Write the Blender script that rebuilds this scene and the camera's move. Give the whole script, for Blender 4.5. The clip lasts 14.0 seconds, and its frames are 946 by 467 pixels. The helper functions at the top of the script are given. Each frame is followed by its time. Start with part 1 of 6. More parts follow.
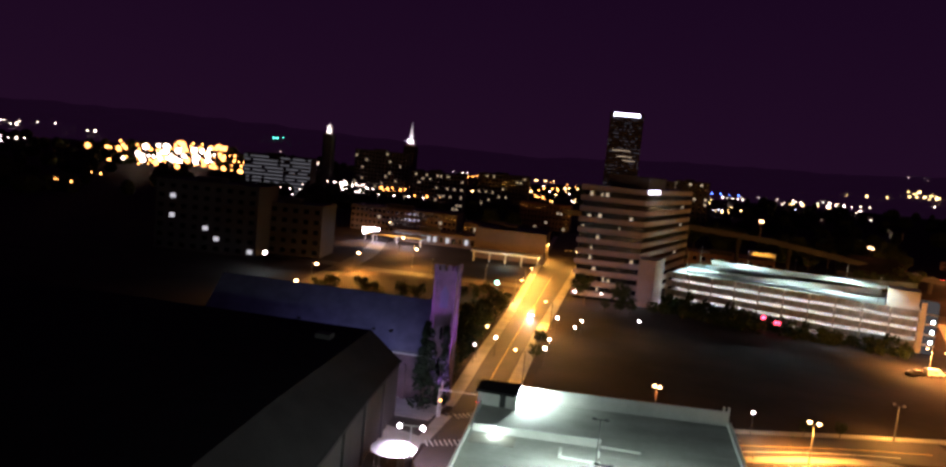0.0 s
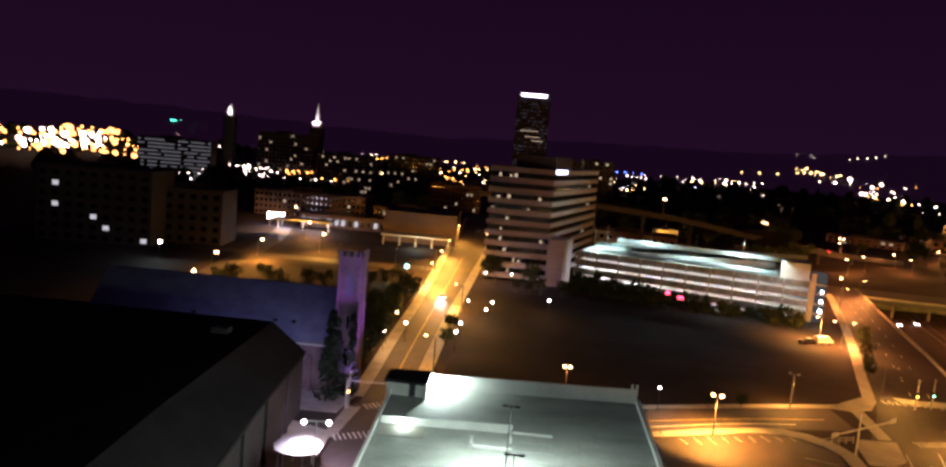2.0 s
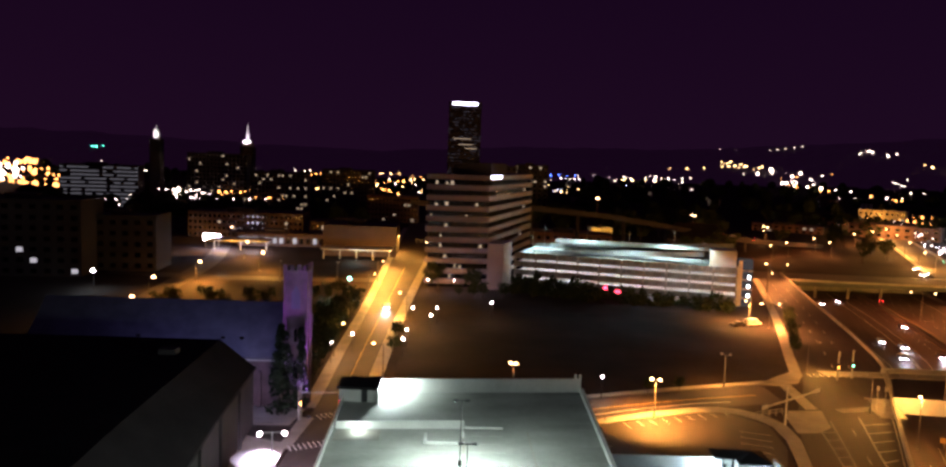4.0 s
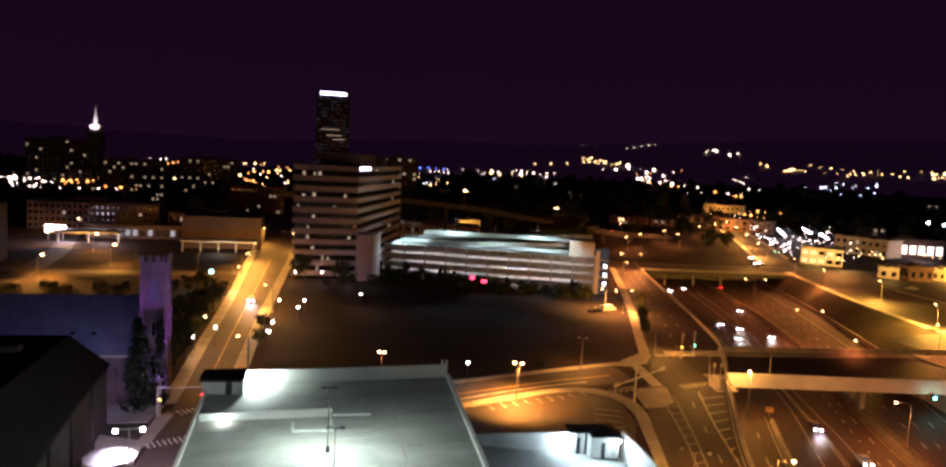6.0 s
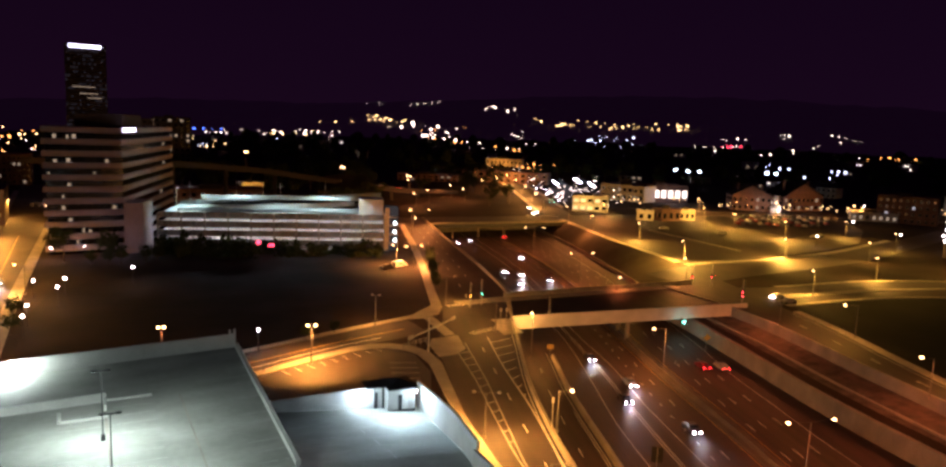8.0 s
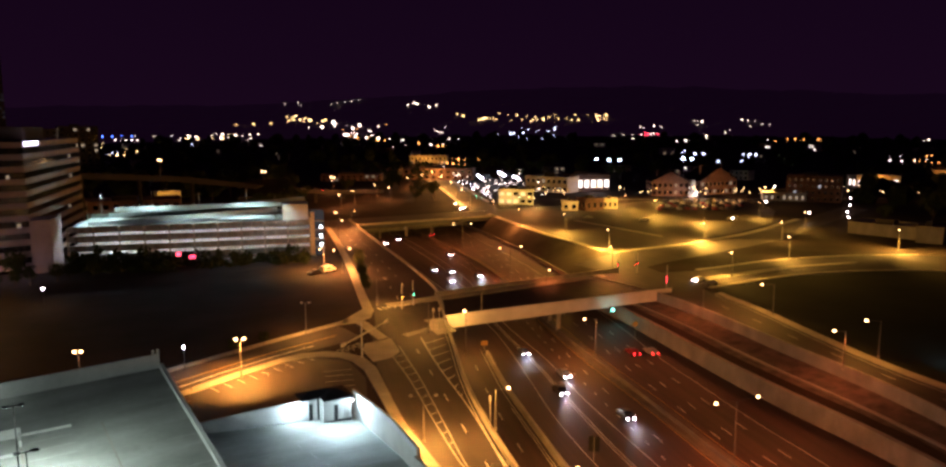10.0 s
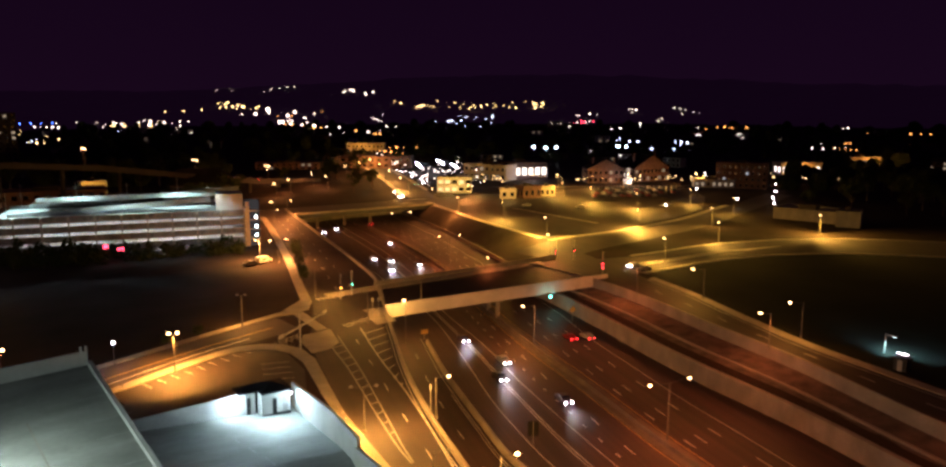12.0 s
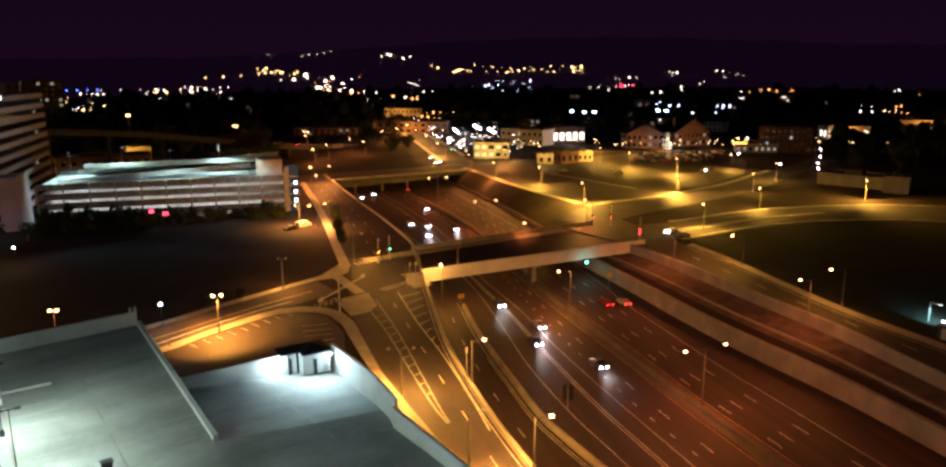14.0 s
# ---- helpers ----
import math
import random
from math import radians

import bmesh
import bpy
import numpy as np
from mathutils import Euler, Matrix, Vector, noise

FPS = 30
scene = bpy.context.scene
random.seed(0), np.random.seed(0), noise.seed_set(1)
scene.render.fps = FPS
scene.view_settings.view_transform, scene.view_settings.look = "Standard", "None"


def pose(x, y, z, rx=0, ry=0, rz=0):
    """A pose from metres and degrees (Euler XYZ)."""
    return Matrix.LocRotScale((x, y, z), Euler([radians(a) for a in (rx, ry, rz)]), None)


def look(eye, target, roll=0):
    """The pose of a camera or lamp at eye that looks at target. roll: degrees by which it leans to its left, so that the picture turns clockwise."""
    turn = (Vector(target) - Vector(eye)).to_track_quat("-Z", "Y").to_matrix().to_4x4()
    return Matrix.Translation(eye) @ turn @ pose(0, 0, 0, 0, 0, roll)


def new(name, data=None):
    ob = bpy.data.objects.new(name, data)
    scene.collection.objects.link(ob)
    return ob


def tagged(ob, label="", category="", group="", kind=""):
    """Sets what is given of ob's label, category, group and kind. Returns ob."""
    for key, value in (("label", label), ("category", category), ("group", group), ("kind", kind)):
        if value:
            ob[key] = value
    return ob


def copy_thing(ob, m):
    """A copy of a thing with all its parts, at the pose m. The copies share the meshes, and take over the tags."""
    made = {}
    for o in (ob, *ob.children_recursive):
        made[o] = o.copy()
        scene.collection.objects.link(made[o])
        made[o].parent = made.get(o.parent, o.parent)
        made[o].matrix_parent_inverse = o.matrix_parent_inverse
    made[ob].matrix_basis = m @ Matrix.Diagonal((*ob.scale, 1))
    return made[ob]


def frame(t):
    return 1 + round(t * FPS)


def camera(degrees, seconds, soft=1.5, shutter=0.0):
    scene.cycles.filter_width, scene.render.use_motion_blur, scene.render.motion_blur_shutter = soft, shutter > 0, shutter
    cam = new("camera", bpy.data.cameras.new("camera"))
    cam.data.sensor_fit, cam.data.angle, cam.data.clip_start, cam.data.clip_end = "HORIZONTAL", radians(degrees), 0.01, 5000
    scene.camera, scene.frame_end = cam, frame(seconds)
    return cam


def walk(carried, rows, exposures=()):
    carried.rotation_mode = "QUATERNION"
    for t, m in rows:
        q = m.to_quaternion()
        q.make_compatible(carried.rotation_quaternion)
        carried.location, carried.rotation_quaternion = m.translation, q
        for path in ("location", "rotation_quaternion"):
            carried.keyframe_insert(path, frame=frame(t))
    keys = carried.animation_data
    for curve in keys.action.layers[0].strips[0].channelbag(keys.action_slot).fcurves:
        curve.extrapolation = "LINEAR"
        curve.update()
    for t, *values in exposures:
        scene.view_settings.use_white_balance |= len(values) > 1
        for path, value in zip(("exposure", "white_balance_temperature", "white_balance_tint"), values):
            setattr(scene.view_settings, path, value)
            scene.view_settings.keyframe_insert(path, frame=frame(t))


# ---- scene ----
cam = camera(66.0, 14.0, soft=2.6)
PATH = [
    (0, (-0.686, -0.28, 44.631), (-1.032, 1.68, 44.431), 5.6),
    (0.5, (-0.414, 1.219, 44.712), (-0.745, 3.179, 44.491), 6.1),
    (1, (-0.285, 2.315, 44.726), (-0.592, 4.276, 44.477), 6.4),
    (1.5, (-0.27, 3.002, 44.712), (-0.493, 4.974, 44.463), 6.1),
    (2, (-0.329, 3.19, 44.701), (-0.431, 5.174, 44.473), 5.1),
    (2.5, (-0.41, 2.762, 44.691), (-0.433, 4.753, 44.5), 3.5),
    (5, (-0.434, -2.84, 44.257), (-0.263, -0.857, 44.064), 2.4),
    (5.5, (-0.456, -3.255, 44.252), (-0.17, -1.284, 44.066), 2.6),
    (6, (-0.381, -3.33, 44.232), (0.036, -1.384, 44.035), 3.1),
    (6.5, (-0.257, -3.316, 44.16), (0.35, -1.424, 43.927), 3.1),
    (7, (-0.149, -3.221, 44.074), (0.606, -1.39, 43.8), 3.1),
    (7.5, (-0.061, -3.128, 43.994), (0.797, -1.346, 43.697), 3.3),
    (8, (0.005, -3.116, 44.001), (0.957, -1.38, 43.718), 2.2),
    (10.5, (0.187, -2.644, 45.052), (1.32, -1.024, 44.748), -0.2),
    (11, (0.091, -2.69, 45.119), (1.252, -1.093, 44.8), -0.3),
    (11.5, (0.025, -2.837, 45.167), (1.261, -1.299, 44.846), 0.2),
    (12, (0.005, -2.985, 45.198), (1.255, -1.458, 44.873), 0.2),
    (12.5, (-0.027, -3.11, 45.231), (1.23, -1.591, 44.892), 0.2),
    (13, (-0.087, -3.231, 45.267), (1.173, -1.725, 44.887), 1.2),
    (13.5, (-0.199, -3.403, 45.277), (1.012, -1.869, 44.851), 0.5),
    (14, (-0.25, -3.549, 45.274), (0.909, -1.974, 44.856), -0.2),
]
walk(cam, [(t, look(eye, target, roll)) for t, eye, target, roll in PATH], exposures=[(0, 1.0, 6000, 34), (2.5, 1.0, 6000, 34), (5, 0.6, 6050, 40), (6.3, 0.46, 6050, 40), (7, 0.1, 6050, 41), (7.5, 0.22, 6050, 42), (10.5, 0.3, 6000, 36), (12.5, 0.3, 5950, 33), (14, 0.3, 6000, 29)])

# ---- world: night sky with a faint purple city glow ----
world = bpy.data.worlds.new("night")
scene.world = world
world.use_nodes = True
wt = world.node_tree
bg = wt.nodes["Background"]
coord = wt.nodes.new("ShaderNodeTexCoord")
sep = wt.nodes.new("ShaderNodeSeparateXYZ")
ramp = wt.nodes.new("ShaderNodeValToRGB")
wt.links.new(coord.outputs["Generated"], sep.inputs[0])
wt.links.new(sep.outputs["Z"], ramp.inputs[0])
ramp.color_ramp.elements[0].color = (0.0064, 0.0018, 0.0063, 1)
ramp.color_ramp.elements[1].position = 0.35
ramp.color_ramp.elements[1].color = (0.0035, 0.0008, 0.0045, 1)
wt.links.new(ramp.outputs[0], bg.inputs[0])
bg.inputs[1].default_value = 1.12

SODIUM = (1.0, 0.24, 0.045)
AMBER = (1.0, 0.45, 0.06)
STREET = (1.0, 0.46, 0.05)
LOT = (1.0, 0.54, 0.05)
ORANGE = (1.0, 0.34, 0.055)
WARM = (1.0, 0.62, 0.26)
COOL = (0.66, 1.0, 0.92)
GREENISH = (0.72, 1.0, 0.74)


# ---- materials ----
def material(name, base, rough=0.8, metal=0.0, second=None, scale=1.0, grain=25.0, bump=0.2, vary=0.35, streak=None, spec=0.5):
    """A surface with stains (large noise), grain (fine noise) and relief; scale in cycles a metre."""
    m = bpy.data.materials.new(name)
    m.use_nodes = True
    nt = m.node_tree
    b = nt.nodes["Principled BSDF"]
    b.inputs["Roughness"].default_value = rough
    b.inputs["Metallic"].default_value = metal
    b.inputs["Specular IOR Level"].default_value = spec
    tc = nt.nodes.new("ShaderNodeTexCoord")
    n1 = nt.nodes.new("ShaderNodeTexNoise")
    n1.inputs["Scale"].default_value = scale
    n1.inputs["Detail"].default_value = 6
    n2 = nt.nodes.new("ShaderNodeTexNoise")
    n2.inputs["Scale"].default_value = grain
    n2.inputs["Detail"].default_value = 3
    nt.links.new(tc.outputs["Object"], n1.inputs["Vector"])
    nt.links.new(tc.outputs["Object"], n2.inputs["Vector"])
    r = nt.nodes.new("ShaderNodeValToRGB")
    second = second or tuple(c * (1 - vary) for c in base)
    r.color_ramp.elements[0].position, r.color_ramp.elements[1].position = 0.32, 0.68
    r.color_ramp.elements[0].color = (*second, 1)
    r.color_ramp.elements[1].color = (*base, 1)
    nt.links.new(n1.outputs["Fac"], r.inputs[0])
    mix = nt.nodes.new("ShaderNodeMix")
    mix.data_type, mix.blend_type = "RGBA", "MULTIPLY"
    mix.inputs["Factor"].default_value = 0.6
    g = nt.nodes.new("ShaderNodeValToRGB")
    g.color_ramp.elements[0].color, g.color_ramp.elements[1].color = (0.55, 0.55, 0.55, 1), (1, 1, 1, 1)
    nt.links.new(n2.outputs["Fac"], g.inputs[0])
    nt.links.new(r.outputs[0], mix.inputs["A"])
    nt.links.new(g.outputs[0], mix.inputs["B"])
    colour = mix.outputs["Result"]
    if streak:
        # long wear or run-off marks: turn about z, then cycles a metre on each axis, then strength
        turn, sx, sy, sz, force = streak
        rot = nt.nodes.new("ShaderNodeVectorRotate")
        rot.rotation_type = "Z_AXIS"
        rot.inputs["Angle"].default_value = radians(turn)
        mp = nt.nodes.new("ShaderNodeMapping")
        mp.inputs["Scale"].default_value = (sx, sy, sz)
        n3 = nt.nodes.new("ShaderNodeTexNoise")
        n3.inputs["Scale"].default_value = 1.0
        n3.inputs["Detail"].default_value = 4
        s = nt.nodes.new("ShaderNodeValToRGB")
        s.color_ramp.elements[0].position, s.color_ramp.elements[1].position = 0.35, 0.65
        s.color_ramp.elements[0].color, s.color_ramp.elements[1].color = (1 - force, 1 - force, 1 - force, 1), (1, 1, 1, 1)
        m2 = nt.nodes.new("ShaderNodeMix")
        m2.data_type, m2.blend_type = "RGBA", "MULTIPLY"
        m2.inputs["Factor"].default_value = 1.0
        nt.links.new(tc.outputs["Object"], rot.inputs["Vector"])
        nt.links.new(rot.outputs[0], mp.inputs["Vector"])
        nt.links.new(mp.outputs[0], n3.inputs["Vector"])
        nt.links.new(n3.outputs["Fac"], s.inputs[0])
        nt.links.new(colour, m2.inputs["A"])
        nt.links.new(s.outputs[0], m2.inputs["B"])
        colour = m2.outputs["Result"]
    nt.links.new(colour, b.inputs["Base Color"])
    if bump:
        bp = nt.nodes.new("ShaderNodeBump")
        bp.inputs["Strength"].default_value = bump
        bp.inputs["Distance"].default_value = 0.05
        nt.links.new(n2.outputs["Fac"], bp.inputs["Height"])
        nt.links.new(bp.outputs[0], b.inputs["Normal"])
    return m


def glow(name, colour, strength):
    """The lit face of a lamp, a lit window or a screen."""
    m = bpy.data.materials.new(name)
    m.use_nodes = True
    nt = m.node_tree
    nt.nodes.remove(nt.nodes["Principled BSDF"])
    e = nt.nodes.new("ShaderNodeEmission")
    e.inputs[0].default_value = (*colour, 1)
    e.inputs[1].default_value = strength
    nt.links.new(e.outputs[0], nt.nodes["Material Output"].inputs[0])
    m.cycles.emission_sampling = "NONE"
    return m


ASPHALT = material("asphalt", (0.055, 0.038, 0.032), 0.75, scale=0.12, grain=3.0, vary=0.45, streak=(20, 0.5, 0.03, 0.5, 0.35))
MEDIAN = material("dull_median_concrete", (0.2, 0.17, 0.13), 0.9, scale=0.3, grain=3.0, vary=0.35, streak=(22, 0.5, 0.04, 0.5, 0.3))
# Worn asphalt; the red in its base stands in for sodium light.
HIGHWAY = material("worn_sodium_tinted_asphalt", (0.078, 0.046, 0.037), 0.7, scale=0.07, grain=2.0, vary=0.3, streak=(22, 0.55, 0.012, 0.5, 0.5))
SOIL = material("dark_soil_and_grass", (0.044, 0.030, 0.024), 0.95, scale=0.05, grain=0.9, vary=0.5, spec=0.1)
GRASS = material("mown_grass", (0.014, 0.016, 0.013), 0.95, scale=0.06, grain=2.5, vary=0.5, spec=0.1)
BANK = material("dry_bank_grass", (0.085, 0.07, 0.05), 0.95, scale=0.08, grain=1.5, vary=0.35, spec=0.1)
PAVING = material("concrete_paving", (0.42, 0.38, 0.32), 0.85, scale=0.25, grain=4.0, vary=0.35)
CONCRETE = material("cast_concrete", (0.34, 0.31, 0.27), 0.85, scale=0.2, grain=3.0, vary=0.3, streak=(0, 0.35, 0.25, 0.12, 0.25))
GREYCONC = material("grey_weathered_concrete", (0.27, 0.275, 0.28), 0.85, scale=0.2, grain=3.0, vary=0.3, streak=(0, 0.8, 0.8, 0.1, 0.35))
SLOPE = material("dark_gravel_bank", (0.16, 0.13, 0.105), 0.95, scale=0.35, grain=1.5, vary=0.5, streak=(22, 0.16, 0.05, 0.3, 0.25), spec=0.1)
# SOIL darkened further: the lot's lack of light is put into its colour.
LOTSOIL = material("shaded_lot_soil", (0.034, 0.024, 0.019), 0.95, scale=0.06, grain=0.9, vary=0.5, spec=0.1)
PALE = material("pale_precast_concrete", (0.55, 0.55, 0.52), 0.8, scale=0.3, grain=4.0, vary=0.2)
DECKTOP = material("parking_deck_concrete", (0.36, 0.365, 0.335), 0.8, scale=0.12, grain=1.2, vary=0.35, streak=(78, 0.22, 0.06, 0.3, 0.25))
PAINT = material("white_road_paint", (0.82, 0.80, 0.74), 0.7, scale=0.6, grain=5.0, vary=0.45)
WORN = material("worn_white_paint", (0.42, 0.42, 0.40), 0.75, second=(0.24, 0.25, 0.24), scale=0.9, grain=6.0)
YELLOW = material("yellow_road_paint", (0.62, 0.42, 0.08), 0.7, scale=0.6, grain=5.0, vary=0.45)
STEEL = material("galvanised_steel", (0.45, 0.44, 0.42), 0.5, 0.6, scale=1.0, grain=12.0, vary=0.25)
POLE = material("weathered_lamp_pole", (0.17, 0.16, 0.15), 0.6, 0.3, scale=1.0, grain=12.0, vary=0.25)
DARKMETAL = material("dark_painted_metal", (0.03, 0.03, 0.032), 0.5, 0.2, scale=1.0, grain=10.0)
ROOFING = material("dark_roofing_felt", (0.026, 0.022, 0.024), 0.95, scale=0.2, grain=2.0, spec=0.1)
BROWNSTONE = material("brownstone", (0.16, 0.105, 0.115), 0.9, scale=0.5, grain=3.0, vary=0.4)
SLATE = material("slate_roof", (0.12, 0.12, 0.15), 0.75, scale=0.4, grain=3.0, vary=0.35)
PRECAST = material("tan_precast_panel", (0.32, 0.26, 0.275), 0.8, scale=0.15, grain=2.0, vary=0.2)
GLASS = material("dark_office_glass", (0.012, 0.012, 0.015), 0.15, scale=0.3, grain=1.0, bump=0)
BRICK = material("dark_brick", (0.2, 0.11, 0.08), 0.9, scale=0.3, grain=3.0, vary=0.4)
LEAF = material("foliage", (0.045, 0.06, 0.02), 0.9, scale=0.6, grain=3.0, vary=0.5, spec=0.1)
CONIFER = material("dark_conifer_needles", (0.022, 0.034, 0.018), 0.95, scale=0.6, grain=3.0, vary=0.5, spec=0.1)
DULLTAN = material("dull_tan_panel", (0.115, 0.08, 0.075), 0.9, scale=0.15, grain=2.0, vary=0.25)
BARK = material("bark", (0.09, 0.065, 0.045), 0.95, scale=1.5, grain=9.0)
FARWALL = material("far_building_wall", (0.06, 0.05, 0.052), 0.9, scale=0.05, grain=0.6)

BULB = glow("sodium_lamp_face", (1.0, 0.60, 0.20), 9)
BULBWHITE = glow("white_lamp_face", (1.0, 0.92, 0.80), 12)
BULBTEAL = glow("teal_lamp_face", (0.25, 1.0, 0.8), 4)
BULBCOOL = glow("cool_lamp_face", (0.7, 1.0, 0.92), 9)
OFFSIGN = glow("office_sign_face", (0.85, 0.88, 1.0), 3.5)
SIGNGLOW = glow("lit_sign_face", (0.92, 0.94, 1.0), 14)
FARWARM = glow("far_sodium_light", (1.0, 0.40, 0.07), 3.2)
FARPALE = glow("far_white_light", (1.0, 0.82, 0.58), 4.0)
FARYELLOW = glow("far_yellow_light", (1.0, 0.66, 0.22), 4.2)
FARCOOL = glow("far_cool_light", (0.75, 0.88, 1.0), 3.2)
FARRED = glow("far_red_light", (1.0, 0.05, 0.08), 5)
FARBLUE = glow("far_blue_light", (0.08, 0.2, 1.0), 5)
FARGREEN = glow("far_green_light", (0.05, 1.0, 0.55), 4)
HEADLIGHT = glow("headlight_face", (1.0, 0.93, 0.82), 30)
TAIL = glow("tail_light_face", (1.0, 0.03, 0.02), 9)
SLABLIT = glow("dim_office_floor_light", (0.9, 0.95, 0.9), 0.05)
TOWERLIT = glow("faint_tower_window", (0.85, 0.9, 1.0), 0.022)
WINDOWLIT = glow("lit_window", (1.0, 0.8, 0.45), 0.25)


# ---- mesh helpers ----
def add_box(bm, x0, y0, z0, x1, y1, z1, m=None):
    vs = [bm.verts.new((x, y, z)) for z in (z0, z1) for x, y in ((x0, y0), (x1, y0), (x1, y1), (x0, y1))]
    if m is not None:
        for v in vs:
            v.co = m @ v.co
    for f in ((3, 2, 1, 0), (4, 5, 6, 7), (0, 1, 5, 4), (1, 2, 6, 5), (2, 3, 7, 6), (3, 0, 4, 7)):
        bm.faces.new([vs[k] for k in f])
    return vs


def add_prism(bm, outline, z0, z1):
    lo = [bm.verts.new((x, y, z0)) for x, y in outline]
    hi = [bm.verts.new((x, y, z1)) for x, y in outline]
    n = len(outline)
    bm.faces.new(hi), bm.faces.new(lo[::-1])
    for k in range(n):
        bm.faces.new((lo[k], lo[(k + 1) % n], hi[(k + 1) % n], hi[k]))


def add_cyl(bm, x, y, z0, z1, r0, r1, n=8, m=None):
    lo = [bm.verts.new((x + r0 * math.cos(2 * math.pi * k / n), y + r0 * math.sin(2 * math.pi * k / n), z0)) for k in range(n)]
    hi = [bm.verts.new((x + r1 * math.cos(2 * math.pi * k / n), y + r1 * math.sin(2 * math.pi * k / n), z1)) for k in range(n)]
    if m is not None:
        for v in lo + hi:
            v.co = m @ v.co
    bm.faces.new(hi), bm.faces.new(lo[::-1])
    for k in range(n):
        bm.faces.new((lo[k], lo[(k + 1) % n], hi[(k + 1) % n], hi[k]))


def add_ball(bm, x, y, z, r, flat=1.0, u=8, v=6):
    bmesh.ops.create_uvsphere(bm, u_segments=u, v_segments=v, radius=r, matrix=Matrix.Translation((x, y, z)) @ Matrix.Diagonal((1, 1, flat, 1)))


def part(name, bm, mat, parent=None, label="", fix=True):
    if fix:
        bmesh.ops.recalc_face_normals(bm, faces=bm.faces)
    me = bpy.data.meshes.new(name)
    bm.to_mesh(me)
    bm.free()
    me.materials.append(mat)
    ob = new(name, me)
    ob.parent = parent
    return tagged(ob, label)


def boxes(name, rows, mat, parent=None, label=""):
    bm = bmesh.new()
    for r in rows:
        add_box(bm, *r)
    return part(name, bm, mat, parent, label)


def along(*knots):
    """x as a smooth function of y (or the other way round) through the given pairs (y, x)."""
    a = np.array(sorted(knots), float)
    slope = np.gradient(a[:, 1], a[:, 0])

    def at(y):
        k = int(np.clip(np.searchsorted(a[:, 0], y) - 1, 0, len(a) - 2))
        h = a[k + 1, 0] - a[k, 0]
        s = (y - a[k, 0]) / h
        if s < 0:
            return a[0, 1] + slope[0] * (y - a[0, 0])
        if s > 1:
            return a[-1, 1] + slope[-1] * (y - a[-1, 0])
        return float((1 + 2 * s) * (1 - s) ** 2 * a[k, 1] + s * (1 - s) ** 2 * h * slope[k] + s * s * (3 - 2 * s) * a[k + 1, 1] + s * s * (s - 1) * h * slope[k + 1])
    return at


def ribbon(bm, left, right, y0, y1, z, step=4.0, thick=0.0, flip=False):
    """A sheet or slab between two lines x(y); z is a number or a function of y. flip: the lines are y(x)."""
    n = max(1, int(math.ceil((y1 - y0) / step)))
    rows = []
    for k in range(n + 1):
        y = y0 + (y1 - y0) * k / n
        h = z(y) if callable(z) else z
        a, b = left(y), right(y)
        pts = ((a, y, h), (b, y, h)) if not flip else ((y, a, h), (y, b, h))
        row = [bm.verts.new(p) for p in pts]
        if thick:
            row += [bm.verts.new((p[0], p[1], p[2] - thick)) for p in reversed(pts)]
        rows.append(row)
    for r0, r1 in zip(rows, rows[1:]):
        if thick:
            for k in range(4):
                bm.faces.new((r0[k], r0[(k + 1) % 4], r1[(k + 1) % 4], r1[k]))
        else:
            bm.faces.new((r0[0], r0[1], r1[1], r1[0]))
    if thick:
        bm.faces.new(rows[0][::-1]), bm.faces.new(rows[-1])


def shifted(f, d):
    return lambda y: f(y) + d


def curtain(bm, line, y0, y1, z0, z1, thick, step=4.0, flip=False):
    """An upright wall of some thickness along x(y) between heights z0 and z1 (numbers or functions)."""
    top = z1 if callable(z1) else (lambda y: z1)
    low = z0 if callable(z0) else (lambda y: z0)
    n = max(1, int(math.ceil((y1 - y0) / step)))
    rows = []
    for k in range(n + 1):
        y = y0 + (y1 - y0) * k / n
        x = line(y)
        c = ((x, low(y)), (x + thick, low(y)), (x + thick, top(y)), (x, top(y)))
        rows.append([bm.verts.new((p, y, h) if not flip else (y, p, h)) for p, h in c])
    for r0, r1 in zip(rows, rows[1:]):
        for k in range(4):
            bm.faces.new((r0[k], r0[(k + 1) % 4], r1[(k + 1) % 4], r1[k]))
    bm.faces.new(rows[0][::-1]), bm.faces.new(rows[-1])


def structure(ob, label, category):
    return tagged(ob, label, category, kind="structure")


def point_lamp(name, place, colour, watts, radius=0.25):
    d = bpy.data.lights.new(name, "POINT")
    d.color, d.energy, d.shadow_soft_size = colour, watts, radius
    ob = new(name, d)
    ob.location = place
    return ob


def spot_lamp(name, place, target, colour, watts, angle=120, radius=0.3, blend=0.6):
    d = bpy.data.lights.new(name, "SPOT")
    d.color, d.energy, d.shadow_soft_size, d.spot_size, d.spot_blend = colour, watts, radius, radians(angle), blend
    ob = new(name, d)
    ob.matrix_world = look(place, target)
    return ob


